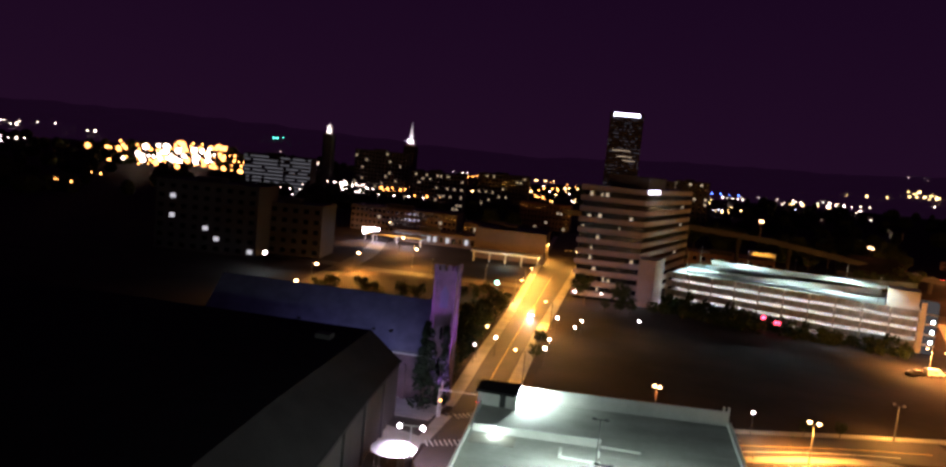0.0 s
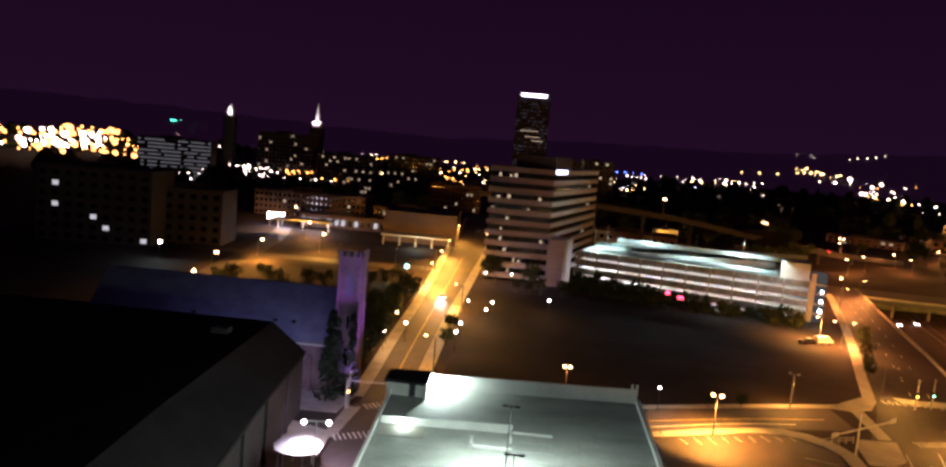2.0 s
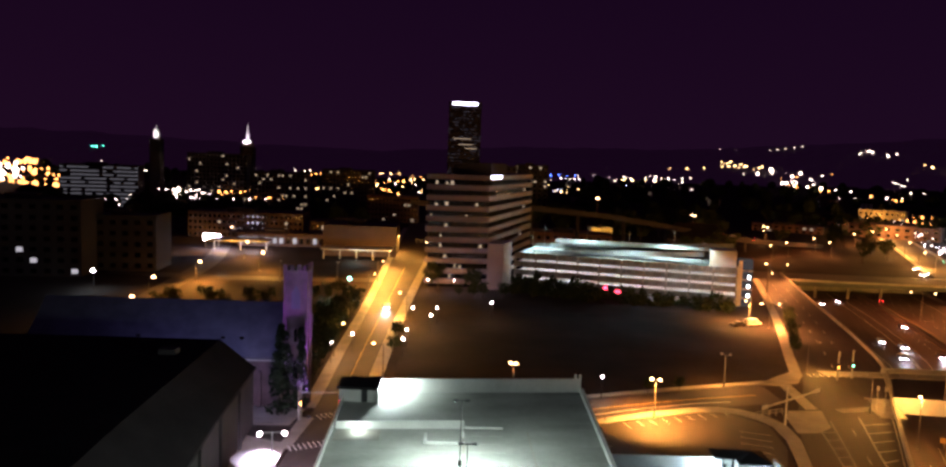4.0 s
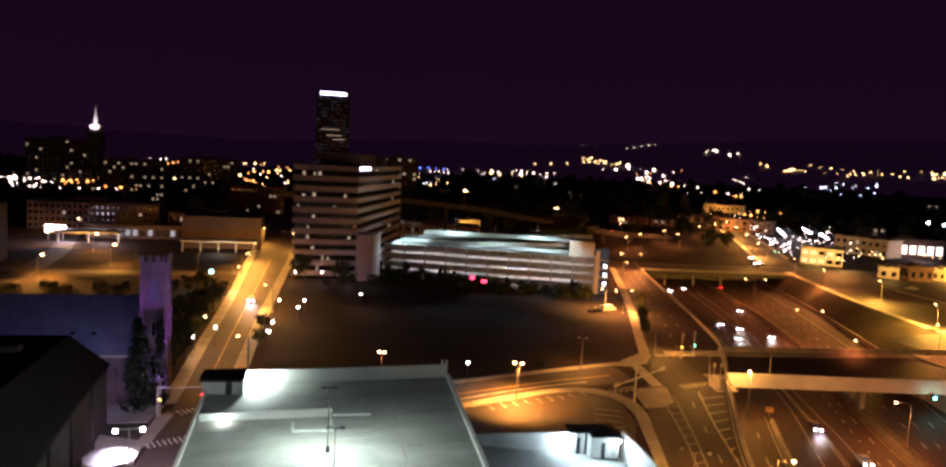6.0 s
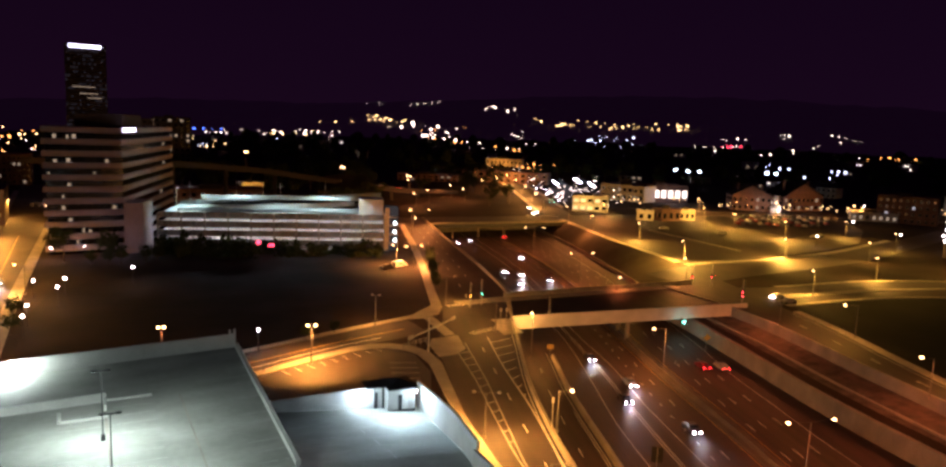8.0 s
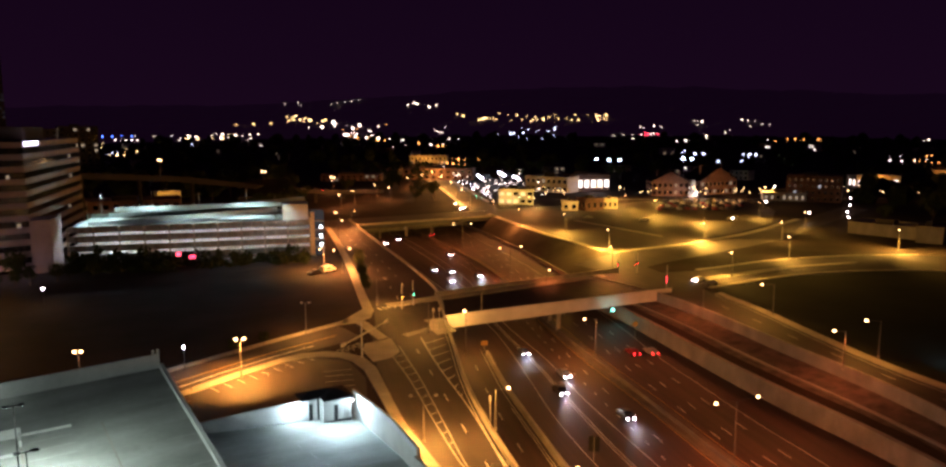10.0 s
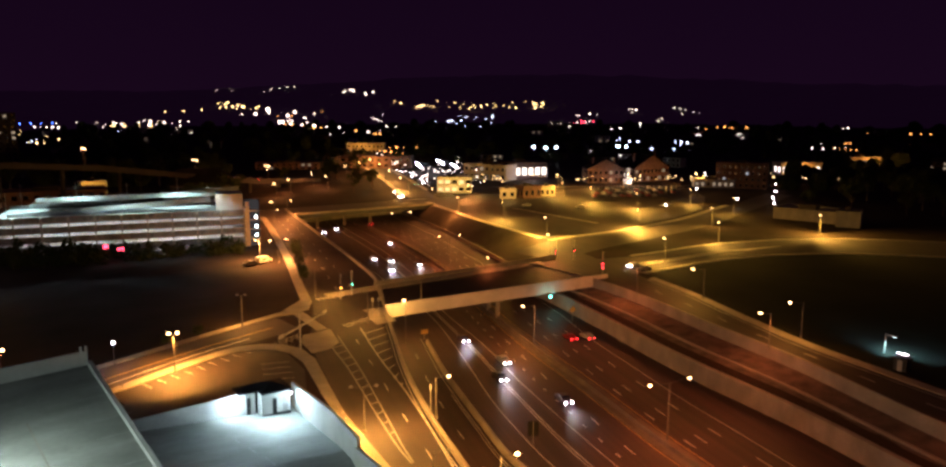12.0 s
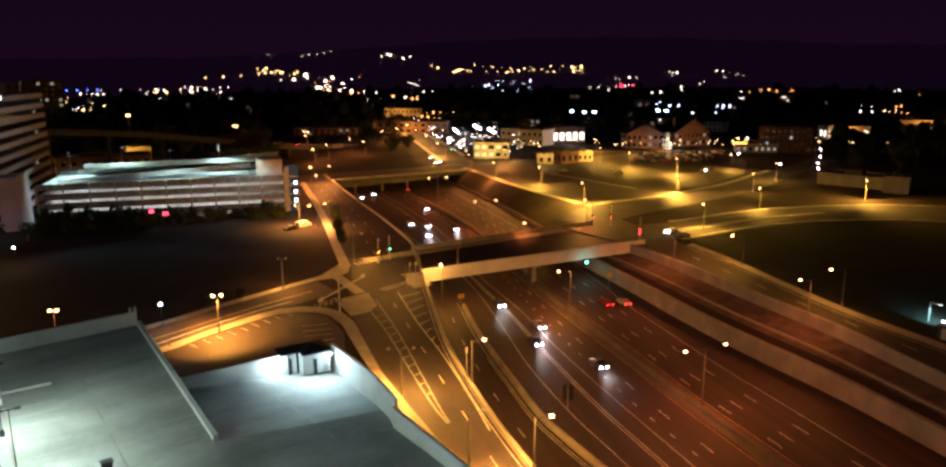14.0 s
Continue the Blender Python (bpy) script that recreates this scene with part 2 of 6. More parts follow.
# ---- the plan: lines of the highway cut, x by y ----
HZ = -7.0
cut_left = along((-60, 16), (20, 42), (54.8, 51.2), (72.4, 57.2), (90, 64.3), (102.5, 70.1), (115.7, 77), (134, 86.5), (162, 101.5), (190, 111), (233, 123.2), (295, 141), (330, 151))
cut_right_near = along((-60, 76), (20, 113), (37.9, 120.5), (58.5, 129.5), (82, 137), (109, 146), (123, 149.5), (156, 151), (173, 153), (220, 169.7), (265, 182.6), (300, 193), (330, 202))
toe_east = along((140, 150), (158, 157), (200, 173.5), (256, 193.5), (306, 209), (330, 217))
front_east = along((-60, 90), (20, 126.5), (44.5, 133.2), (62.8, 138.8), (79.6, 146), (103, 157), (120.5, 163.5), (160, 178), (183, 185), (223, 193.5), (296, 215), (320, 222))


def cut_right(y):
    return cut_right_near(y) if y < 157.5 else front_east(y) - 0.8


shelf_edge = along((-60, 70), (32, 108), (49.7, 114.4), (71, 120.0), (81.4, 123), (111.7, 133.6), (142.6, 143.5), (160, 146.5))
ramp_barrier = along((-60, 38), (20, 58), (58.4, 67.2), (66.7, 68.9), (74.9, 70.9), (86, 75.3), (95.9, 79.3), (108.5, 84.6), (130, 95))
lane_ref = along((-60, 52), (20, 76), (49.7, 85.8), (68.7, 92.2), (81.3, 97.2), (106, 107.4), (130.7, 118.5), (190, 145), (254, 165.5), (300, 177), (330, 184))
median_shift = along((-60, 3.2), (60, 3.2), (85, 3.1), (95, 2.6), (110, 1.5), (130, 0.4), (160, 0.0), (330, 0.0))
median = lambda y: lane_ref(y) + median_shift(y)
line_left = along((-60, 33), (20, 58.5), (63.8, 72.8), (70.7, 74.8), (81.8, 78.8), (93, 83.4), (107, 90.2), (141, 106), (200, 124), (300, 152))
line_right = along((-60, 66.6), (20, 93.2), (48.7, 103.4), (55.3, 105.8), (70, 110.9), (90.9, 119.3), (101.6, 123.6), (125, 135), (135, 139.5), (200, 166), (256, 186), (310, 203))
near_rail = lambda x: 137.2 - 0.151 * (x - 89.2)
far_rail = lambda x: 158.1 - 0.055 * (x - 99.9)


def hill(x, y):
    d = math.hypot(x, y)
    s = min(max((d - 700) / 1900, 0), 1)
    wave = 0.75 + 0.25 * math.sin(x * 0.0021 + 1.0) * math.cos(y * 0.0017)
    side = 0.55 + 0.45 * min(max((x / (d + 1) + 0.1) / 0.5, 0), 1)
    return 170 * s * s * (3 - 2 * s) * wave * side


# ground: one sheet with the highway cut left open
bm = bmesh.new()
ys = [-4000, -2000, -900, -300, -60] + [-60 + 13 * k for k in range(1, 30)] + [330, 380, 450, 560, 700, 850, 1000, 1200, 1450, 1700, 2000, 2400, 2900, 3500, 4400]
lx = [-4400, -3400, -2700, -2200, -1800, -1450, -1150, -900, -700, -500, -300, -120]
rx = [250, 330, 500, 700, 900, 1150, 1450, 1800, 2200, 2700, 3400, 4400]
grid = []
for y in ys:
    yc = min(max(y, -60), 330)
    grid.append([bm.verts.new((x, y, hill(x, y))) for x in lx + [cut_left(yc), cut_right(yc)] + rx])
for r0, r1, y0, y1 in zip(grid, grid[1:], ys, ys[1:]):
    for k in range(len(r0) - 1):
        if k == len(lx) and -60 <= y0 and y1 <= 318:
            continue
        bm.faces.new((r0[k], r0[k + 1], r1[k + 1], r1[k]))
structure(part("ground", bm, SOIL), "dark ground of soil and rough grass between streets", "ground")
TRENCH_END = 317.0

# highway floor, shelf, retaining walls
bm = bmesh.new()
ribbon(bm, shifted(cut_left, 0.3), shifted(cut_right, 0.5), -60, TRENCH_END, HZ)
structure(part("road_highway", bm, HIGHWAY), "worn asphalt of a sunken multi-lane highway", "road")
bm = bmesh.new()
curtain(bm, shifted(cut_left, -0.2), -60, TRENCH_END, HZ, 0.85, 0.6)
structure(part("wall_cut_west", bm, PAVING), "concrete retaining wall with parapet above the sunken highway", "wall")
bm = bmesh.new()
curtain(bm, shifted(cut_right, -0.2), -60, 157.4, HZ, 0.45, 0.5)
structure(part("wall_cut_east", bm, CONCRETE), "tall stained concrete retaining wall beside the highway", "wall")
bm = bmesh.new()
ribbon(bm, shelf_edge, shifted(cut_right, -0.2), -60, 158, -3.2, thick=3.7)
structure(part("wall_shelf", bm, CONCRETE), "lower concrete retaining wall carrying a gravel ledge", "wall")
bm = bmesh.new()
ribbon(bm, shifted(shelf_edge, 1.0), shifted(shelf_edge, 4.2), -60, 157, -3.17)
structure(part("ground_ledge", bm, SOIL), "dark gravel ledge above the retaining wall", "ground")
bm = bmesh.new()
rows = []
for k in range(56):
    y = -60 + 217 * k / 55
    xa, xb = shelf_edge(y) + 3.0, cut_right(y) - 0.15
    rows.append([bm.verts.new((xa + (xb - xa) * f, y, z + 0.12 * noise.noise((xa * 0.3 + f * 9, y * 0.3, 0)) * (0.1 < f < 0.9))) for f, z in ((0, -3.25), (0.25, -3.1), (0.5, -2.85), (0.75, -2.5), (1, -2.1))])
for r0, r1 in zip(rows, rows[1:]):
    for k in range(4):
        bm.faces.new((r0[k], r0[k + 1], r1[k + 1], r1[k]))
structure(part("ground_slope_east", bm, SLOPE), "dark gravel bank between the lower and upper retaining walls", "ground")
bm = bmesh.new()
for y, low in ((-60, 1), (TRENCH_END, 1)):
    add_box(bm, cut_left(y) - 1, y - 0.4, HZ, cut_right(y) + 1, y + 0.4, 0)
structure(part("wall_cut_end", bm, CONCRETE), "concrete abutment closing the highway cut", "wall")


def barrier(name, line, y0, y1, z, label, height=0.85, mat=None):
    """A concrete safety barrier with sloping sides."""
    b = bmesh.new()
    n = int((y1 - y0) / 4)
    rows = []
    for k in range(n + 1):
        y = y0 + (y1 - y0) * k / n
        rows.append([b.verts.new((line(y) + dx, y, z + dz)) for dx, dz in ((-0.55, 0), (-0.5, 0.1), (-0.36, 0.35), (-0.28, height), (0.28, height), (0.36, 0.35), (0.5, 0.1), (0.55, 0))])
    for r0, r1 in zip(rows, rows[1:]):
        for k in range(7):
            b.faces.new((r0[k], r0[k + 1], r1[k + 1], r1[k]))
    b.faces.new(rows[0]), b.faces.new(rows[-1][::-1])
    return tagged(part(name, b, mat or PAVING), label, "barrier")


barrier("ramp_barrier", ramp_barrier, -55, 129, HZ, "worn concrete barrier between ramp and highway lanes")
bm = bmesh.new()
ribbon(bm, shifted(median, -1.9), shifted(median, 1.9), -60, TRENCH_END, HZ + 0.16, thick=0.2)
structure(part("pavement_median", bm, MEDIAN), "raised concrete median strip of the highway", "pavement")
barrier("median_barrier", median, -55, 312, HZ + 0.15, "concrete median barrier between the carriageways", height=0.7, mat=MEDIAN)

bm = bmesh.new()
ribbon(bm, lambda y: shelf_edge(y) + 0.46 * (cut_right(y) - shelf_edge(y)), lambda y: shelf_edge(y) + 0.46 * (cut_right(y) - shelf_edge(y)) + 0.8, -60, 156, -2.78, thick=0.5)
structure(part("kerb_drain", bm, CONCRETE), "low concrete drain kerb along the dark bank", "kerb")

# embankment beyond the bridge: a low wall and a slope up to the street
bm = bmesh.new()
curtain(bm, toe_east, 157.4, TRENCH_END, HZ, -5.6, 0.5)
structure(part("wall_toe", bm, CONCRETE), "low concrete toe wall under the embankment", "wall")
bm = bmesh.new()
rows = []
for k in range(41):
    y = 157.4 + (TRENCH_END - 157.4) * k / 40
    xa, xb = toe_east(y) + 0.4, front_east(y) - 0.7
    rows.append([bm.verts.new((xa + (xb - xa) * f, y, z + 0.15 * noise.noise((xa + f * 9, y * 0.2, 0)) * (0.1 < f < 0.9))) for f, z in ((0, -5.7), (0.25, -4.1), (0.5, -2.6), (0.75, -1.2), (1, 0.01))])
for r0, r1 in zip(rows, rows[1:]):
    for k in range(4):
        bm.faces.new((r0[k], r0[k + 1], r1[k + 1], r1[k]))
structure(part("ground_embankment", bm, BANK), "worn grassy embankment beside the highway", "ground")

# overpass at the near crossing
def overpass(name, rail_a, rail_b, x0, x1, label, ends_a, ends_b):
    base = tagged(new(name), label, "bridge")
    b = bmesh.new()
    ribbon(b, rail_a, rail_b, x0, x1, 0.06, thick=0.9, flip=True)
    part("deck", b, ASPHALT, base, "asphalt bridge deck")
    for rail, d in ((rail_a, -0.35), (rail_b, 0.0)):
        b = bmesh.new()
        e0, e1 = ends_a if rail is rail_a else ends_b
        curtain(b, shifted(rail, d), e0, e1, -1.9, 1.25 if rail is rail_a else 1.45, 0.35, flip=True)
        part("parapet", b, PALE if rail is rail_a else CONCRETE, base, "solid concrete parapet and fascia girder")
    for rail, d, w in ((rail_a, 0.02, 1.8), (rail_b, -3.6, 3.58)):
        b = bmesh.new()
        ribbon(b, shifted(rail, d), shifted(rail, d + w), x0, x1, 0.22, thick=0.2, flip=True)
        part("footway", b, PAVING, base, "raised concrete footway")
    for k in range(4):
        b = bmesh.new()
        curtain(b, lambda x, k=k: rail_a(x) + 2.5 + (rail_b(x) - rail_a(x) - 5.5) * k / 3, x0, x1, -1.7, -0.86, 0.5, flip=True)
        part("girder", b, STEEL, base)
    xm = median(140)
    for k in range(4):
        b = bmesh.new()
        y = rail_a(xm) + 1.5 + (rail_b(xm) - rail_a(xm) - 3) * k / 3
        x = median(y)
        add_cyl(b, x, y, HZ, -2.4, 0.55, 0.55, 12)
        part("pier", b, CONCRETE, base, "round concrete pier")
    b = bmesh.new()
    ya, yb = rail_a(xm) + 0.6, rail_b(xm) - 0.6
    ribbon(b, lambda y: median(y) - 0.7, lambda y: median(y) + 0.7, ya, yb, -1.72, thick=0.8)
    part("pier_cap", b, CONCRETE, base)
    return base


overpass("road_bridge", near_rail, far_rail, 84.0, 155.0, "concrete road bridge with solid parapets over the highway", (88.4, 155.0), (98.5, 163.0))
bm = bmesh.new()
add_prism(bm, [(88.4, 137.5), (89.0, 137.4), (99.3, 157.6), (98.6, 157.8)], 0.07, 0.5)
tagged(part("kerb_wall", bm, PAVING), "low pale kerb wall across the end of the bridge", "kerb")
far_a = lambda x: 296.5 - 0.1 * (x - 143)
far_b = lambda x: 316.5 - 0.1 * (x - 143)
base = tagged(new("road_bridge"), "wide distant road bridge over the end of the highway cut", "bridge")
bm = bmesh.new()
ribbon(bm, far_a, far_b, 138, 216, 0.06, thick=1.6, flip=True)
part("deck", bm, ASPHALT, base)
bm = bmesh.new()
curtain(bm, shifted(far_a, -0.35), 141.6, 214, 0.1, 0.95, 0.35, flip=True)
part("parapet", bm, CONCRETE, base, "low pale concrete parapet")
bm = bmesh.new()
curtain(bm, shifted(far_a, -0.25), 141.6, 214, -1.7, 0.1, 0.25, flip=True)
part("girder", bm, DARKMETAL, base, "dark edge girder")
for dx in (-14, 0, 14):
    bm = bmesh.new()
    add_cyl(bm, 168 + dx, 298, HZ, -1.5, 0.6, 0.6, 12)
    part("pier", bm, CONCRETE, base)

# ---- streets ----
def road(name, left, right, y0, y1, label, mat=None, z=0.03, flip=False):
    b = bmesh.new()
    ribbon(b, left, right, y0, y1, z, flip=flip)
    return structure(part(name, b, mat or ASPHALT), label, "road")


front_west = along((-60, 8), (20, 32), (45, 41), (61, 45.1), (67.6, 46.4), (86.6, 50.5), (107, 57.0), (123, 62.5), (150, 76.5), (174, 85.7), (207, 98.3), (260, 117), (330, 140))
road("road_frontage_west", front_west, shifted(cut_left, -0.25), -60, 317, "asphalt frontage road beside the highway cut")
road("road_frontage_east", shifted(cut_right, 0.3), front_east, -60, 157, "dim asphalt frontage road along the retaining wall")
cross_s = along((-60, 103.5), (-20, 110), (28.2, 124.2), (36, 127.4), (46.8, 131), (60, 134))
cross_n = along((-60, 113), (-16, 123), (27.7, 135.3), (46.6, 141.5), (68, 148), (80, 152))
road("road_cross_street", cross_s, cross_n, -140, 66, "dark asphalt cross street beside the parking deck", z=0.036, flip=True)
main_w = along((0, -27), (100, -24), (132, -23.3), (158, -23.6), (211, -23.8), (300, -25.5), (500, -29))
main_e = along((0, -17), (100, -16.2), (153, -16.0), (175, -15.8), (221, -14.7), (300, -12.2), (500, -8))
road("road_main_street", main_w, main_e, 20, 520, "straight asphalt street lit by orange lamps", z=0.042)
road("road_far_crossing", lambda x: far_a(x), lambda x: far_b(x) + 6, 60, 300, "asphalt cross road at the far end of the highway cut", z=0.048, flip=True)
away_w = along((310, 215), (345, 232), (414, 266), (548, 328), (652, 374), (790, 436))
away_e = along((310, 233), (350, 252), (404, 278), (568, 356), (645, 394), (790, 464))
road("road_avenue", away_w, away_e, 312, 800, "asphalt avenue running away toward the hills", z=0.054)
arc_in = along((150, 129), (167, 125.6), (189, 124.2), (206.5, 121.6), (227.6, 113.9), (245.5, 102), (262.7, 80.5), (285, 42), (305, 5))
arc_out = along((150, 156), (182.7, 143.5), (224.4, 138), (259.7, 124.2), (275.6, 113), (291.6, 93), (312, 60), (335, 10))
road("road_curving_east", arc_in, arc_out, 154, 320, "asphalt road curving away from the bridge", z=0.036, flip=True)
lot_s = along((160, 172), (185, 179), (222, 178), (270, 182), (307, 191), (400, 215))
road_s2 = along((160, 152), (185, 157), (222, 160), (270, 166), (307, 176), (400, 200))
back_s = along((300, 332), (331, 311), (410, 259), (470, 222))
road("road_back_street", back_s, shifted(back_s, 9), 296, 470, "asphalt street behind the parked cars", z=0.06, flip=True)
road("road_lot_side", road_s2, lot_s, 160, 400, "asphalt street along the open parking lot", z=0.048, flip=True)


def slab(name, outline, z, mat, label, category, thick=0.14):
    b = bmesh.new()
    add_prism(b, outline, z - thick, z)
    return structure(part(name, b, mat), label, category)


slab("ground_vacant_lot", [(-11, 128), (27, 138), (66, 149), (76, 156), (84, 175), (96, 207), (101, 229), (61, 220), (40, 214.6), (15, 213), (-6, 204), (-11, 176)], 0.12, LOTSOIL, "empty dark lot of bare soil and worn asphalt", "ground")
slab("ground_open_lot", [(187, 184), (222, 182.5), (270, 187), (307, 197), (352, 225), (392, 262), (335, 300), (262, 292), (217, 296), (195, 223)], 0.10, ASPHALT, "open asphalt parking lot lit in yellow", "ground")
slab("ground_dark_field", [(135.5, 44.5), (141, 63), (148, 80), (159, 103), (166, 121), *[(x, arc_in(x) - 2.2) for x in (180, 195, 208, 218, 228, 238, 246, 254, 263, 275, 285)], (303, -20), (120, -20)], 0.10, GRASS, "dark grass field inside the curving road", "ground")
slab("ground_stall_lot", [(21, 116), (27.6, 121.4), (35, 124.6), (45.7, 128.4), (53, 127.8), (57, 122.5), (55.5, 112), (49, 98), (42, 88), (22, 88)], 0.06, ASPHALT, "small asphalt parking lot lit by an orange lamp", "ground")


# ---- pavements and kerbs ----
def pavement(name, left, right, y0, y1, label="raised concrete pavement with a kerb", z=0.15, flip=False):
    b = bmesh.new()
    ribbon(b, left, right, y0, y1, z, thick=0.2, flip=flip, step=2.5)
    return structure(part(name, b, PAVING), label, "pavement")


walk_w = along((-60, 4.4), (20, 28.4), (60, 43.2), (78.9, 47.4), (90, 49.8), (103.7, 53.6), (116, 57.1))
pavement("pavement_frontage_west", walk_w, lambda y: walk_w(y) + 1.6 + 0.9 * min(max((y - 90) / 25, 0), 1), -60, 116)
# kerb strip that bends round the small lot into the cross street
bend = [(27.7, 121.5), (35.1, 124.7), (45.8, 128.6), (50.0, 129.0), (53.4, 128.0), (56.2, 125.4), (57.5, 122.2), (57.1, 116)]
outer = [(28.4, 124.4), (36, 127.6), (46.6, 131.2), (51.2, 131.8), (55.4, 130.6), (58.8, 127.4), (60.3, 122.8), (59.6, 116)]
bm = bmesh.new()
add_prism(bm, bend + outer[::-1], -0.05, 0.15)
structure(part("pavement_bend", bm, PAVING), "curved pale pavement round the small lot", "pavement")
slab("pavement_triangle", [(60.7, 119.4), (64.6, 119.6), (68.0, 122.2), (71.0, 131.4), (64.5, 131.0), (62.2, 127)], 0.062, PAVING, "pale concrete corner apron", "pavement", 0.05)
pavement("pavement_frontage_corner", shifted(front_west, -2.6), front_west, 154, 300)
pavement("pavement_frontage_east", front_east, shifted(front_east, 2.6), -60, 119)
pavement("pavement_frontage_lot", front_east, shifted(front_east, 3.0), 186, 300)
pavement("pavement_cross_south", shifted(cross_s, -2.2), cross_s, -12, 28, flip=True)
pavement("pavement_cross_north", cross_n, shifted(cross_n, 2.0), -10, 70, flip=True)
pavement("pavement_main_west", shifted(main_w, -2.6), main_w, 126, 480)
pavement("pavement_main_east", main_e, shifted(main_e, 2.8), 130, 480)
pavement("pavement_curve_inner", shifted(arc_in, -1.6), arc_in, 168, 300, flip=True)
pavement("pavement_curve_outer", arc_out, shifted(arc_out, 1.5), 186, 330, flip=True)
pavement("pavement_lot_side", lot_s, shifted(lot_s, 2.8), 186, 330, flip=True)
pavement("pavement_avenue_west", shifted(away_w, -2.6), away_w, 335, 760)
pavement("pavement_avenue_east", away_e, shifted(away_e, 2.6), 350, 760)
slab("pavement_corner_north", [(66, 147.5), (70, 146.8), (75, 149), (79, 155.5), (76.5, 157), (70, 151.5)], 0.15, PAVING, "rounded concrete street corner", "pavement")
slab("pavement_bridge_corner", [(80.5, 128), (85.5, 128), (88, 137), (84, 138), (81.5, 133)], 0.15, PAVING, "concrete corner at the end of the bridge", "pavement")
slab("pavement_lot_island", [(230.4, 197), (232.2, 197), (237.4, 255), (235.6, 255.4)], 0.2, PAVING, "thin pale kerb strip dividing the open lot", "pavement")
slab("pavement_island", [(170, 133.5), (176, 134.8), (215, 130.5), (240, 122.5), (240, 121), (214, 127.6), (176, 131)], 0.14, PAVING, "long concrete traffic island", "pavement")
slab("pavement_church", [(-52, 116.5), (-26, 117), (-24.8, 126), (-52, 126)], 0.16, PAVING, "pale concrete forecourt before the church", "pavement")
slab("pavement_plaza", [(-31.5, 88), (-24.2, 88), (-24.6, 109), (-31.7, 112)], 0.16, PAVING, "pale paved entrance plaza", "pavement")


# ---- road markings ----
def dashes(line, y0, y1, z, mat=None, length=3.05, pitch=12.19, width=0.2, name="lane_marking", label="dashed white lane line"):
    b = bmesh.new()
    y = y0
    while y < y1:
        ribbon(b, shifted(line, -width / 2), shifted(line, width / 2), y, y + length, z, step=3)
        y += pitch
    return tagged(part(name, b, mat or PAINT, fix=False), label, "road marking", kind="structure")


def stripe(line, y0, y1, z, mat=None, width=0.17, label="solid white road line", flip=False):
    b = bmesh.new()
    ribbon(b, shifted(line, -width / 2), shifted(line, width / 2), y0, y1, z, flip=flip)
    return tagged(part("road_line", b, mat or PAINT, fix=False), label, "road marking", kind="structure")


HP = HZ + 0.025
for off in (7.4, 10.4, 14.4):
    dashes(shifted(lane_ref, off), -61, 310, HP, pitch=10.85, width=0.22)
dashes(shifted(lane_ref, -3.4), -53.5, 310, HP, pitch=10.6, width=0.22)
dashes(shifted(lane_ref, -6.2), -58, 310, HP, length=1.3, pitch=5.3, width=0.24, label="short reflective lane dashes")
line_double = along((-60, 38), (20, 64.0), (55.2, 75.6), (71.4, 80.9), (97, 91.0), (116, 99), (143, 109.3), (200, 133), (312, 166))
line_single = along((-60, 41.5), (20, 67.5), (86.3, 90.0), (97, 94.0), (116.4, 102.3), (145, 112.3), (200, 136.5), (312, 169.5))
stripe(line_left, -58, 312, HP)
stripe(line_double, -58, 312, HP, width=0.22)
stripe(shifted(line_double, -0.6), -58, 200, HP, width=0.2)
stripe(line_single, -58, 312, HP, width=0.18)
stripe(line_right, -58, 312, HP)
stripe(shifted(median, -2.3), -58, 312, HP, YELLOW, label="solid yellow edge line")
stripe(shifted(median, 2.6), -58, 312, HP, YELLOW, label="solid yellow edge line")
ramp_dash = lambda y: cut_left(y) + 0.60 * (ramp_barrier(y) - cut_left(y))
dashes(ramp_dash, -50, 125, HP)
stripe(shifted(ramp_barrier, -1.2), -58, 132, HP, label="solid white edge line")
stripe(shifted(ramp_barrier, -1.7), -58, 100, HP, label="solid white edge line")
stripe(shifted(cut_left, 1.9), -58, 130, HP, YELLOW, label="solid yellow edge line")
GP = 0.06
front_dash = along((-60, 15), (20, 37), (61.7, 49.9), (71.7, 53.6), (81.7, 57.1), (93.1, 61.3), (120, 71))
dashes(front_dash, -52, 122, GP)
gore = along((60, 51), (70.1, 55.3), (89.8, 62.9), (110, 69.6), (125.5, 75.4))
stripe(gore, 66, 128, GP, width=0.28)
stripe(lambda y: cut_left(y) - 0.75, 30, 128, GP, width=0.2)
edge1 = along((70, 50.1), (72, 50.5), (85.8, 54.6), (108.9, 62.2), (124.3, 66.4))
edge2 = along((70, 50.3), (72, 50.9), (85.8, 55.9), (104.8, 62.9), (124.6, 69.4))
stripe(edge1, 71, 126, GP, WORN, width=0.25)
stripe(edge2, 71, 126, GP, WORN, width=0.25)


def rungs(left, right, ys, z, width=0.3, lean=1.2, mat=None):
    b = bmesh.new()
    for y in ys:
        x0, x1 = left(y), right(y)
        if x1 - x0 < 0.4:
            continue
        v = [b.verts.new(p) for p in ((x0, y, z), (x1, y + lean, z), (x1, y + lean + width, z), (x0, y + width, z))]
        b.faces.new(v)
    return tagged(part("ladder_marking", b, mat or PAINT, fix=False), "painted ladder bars of a road gore", "road marking", kind="structure")


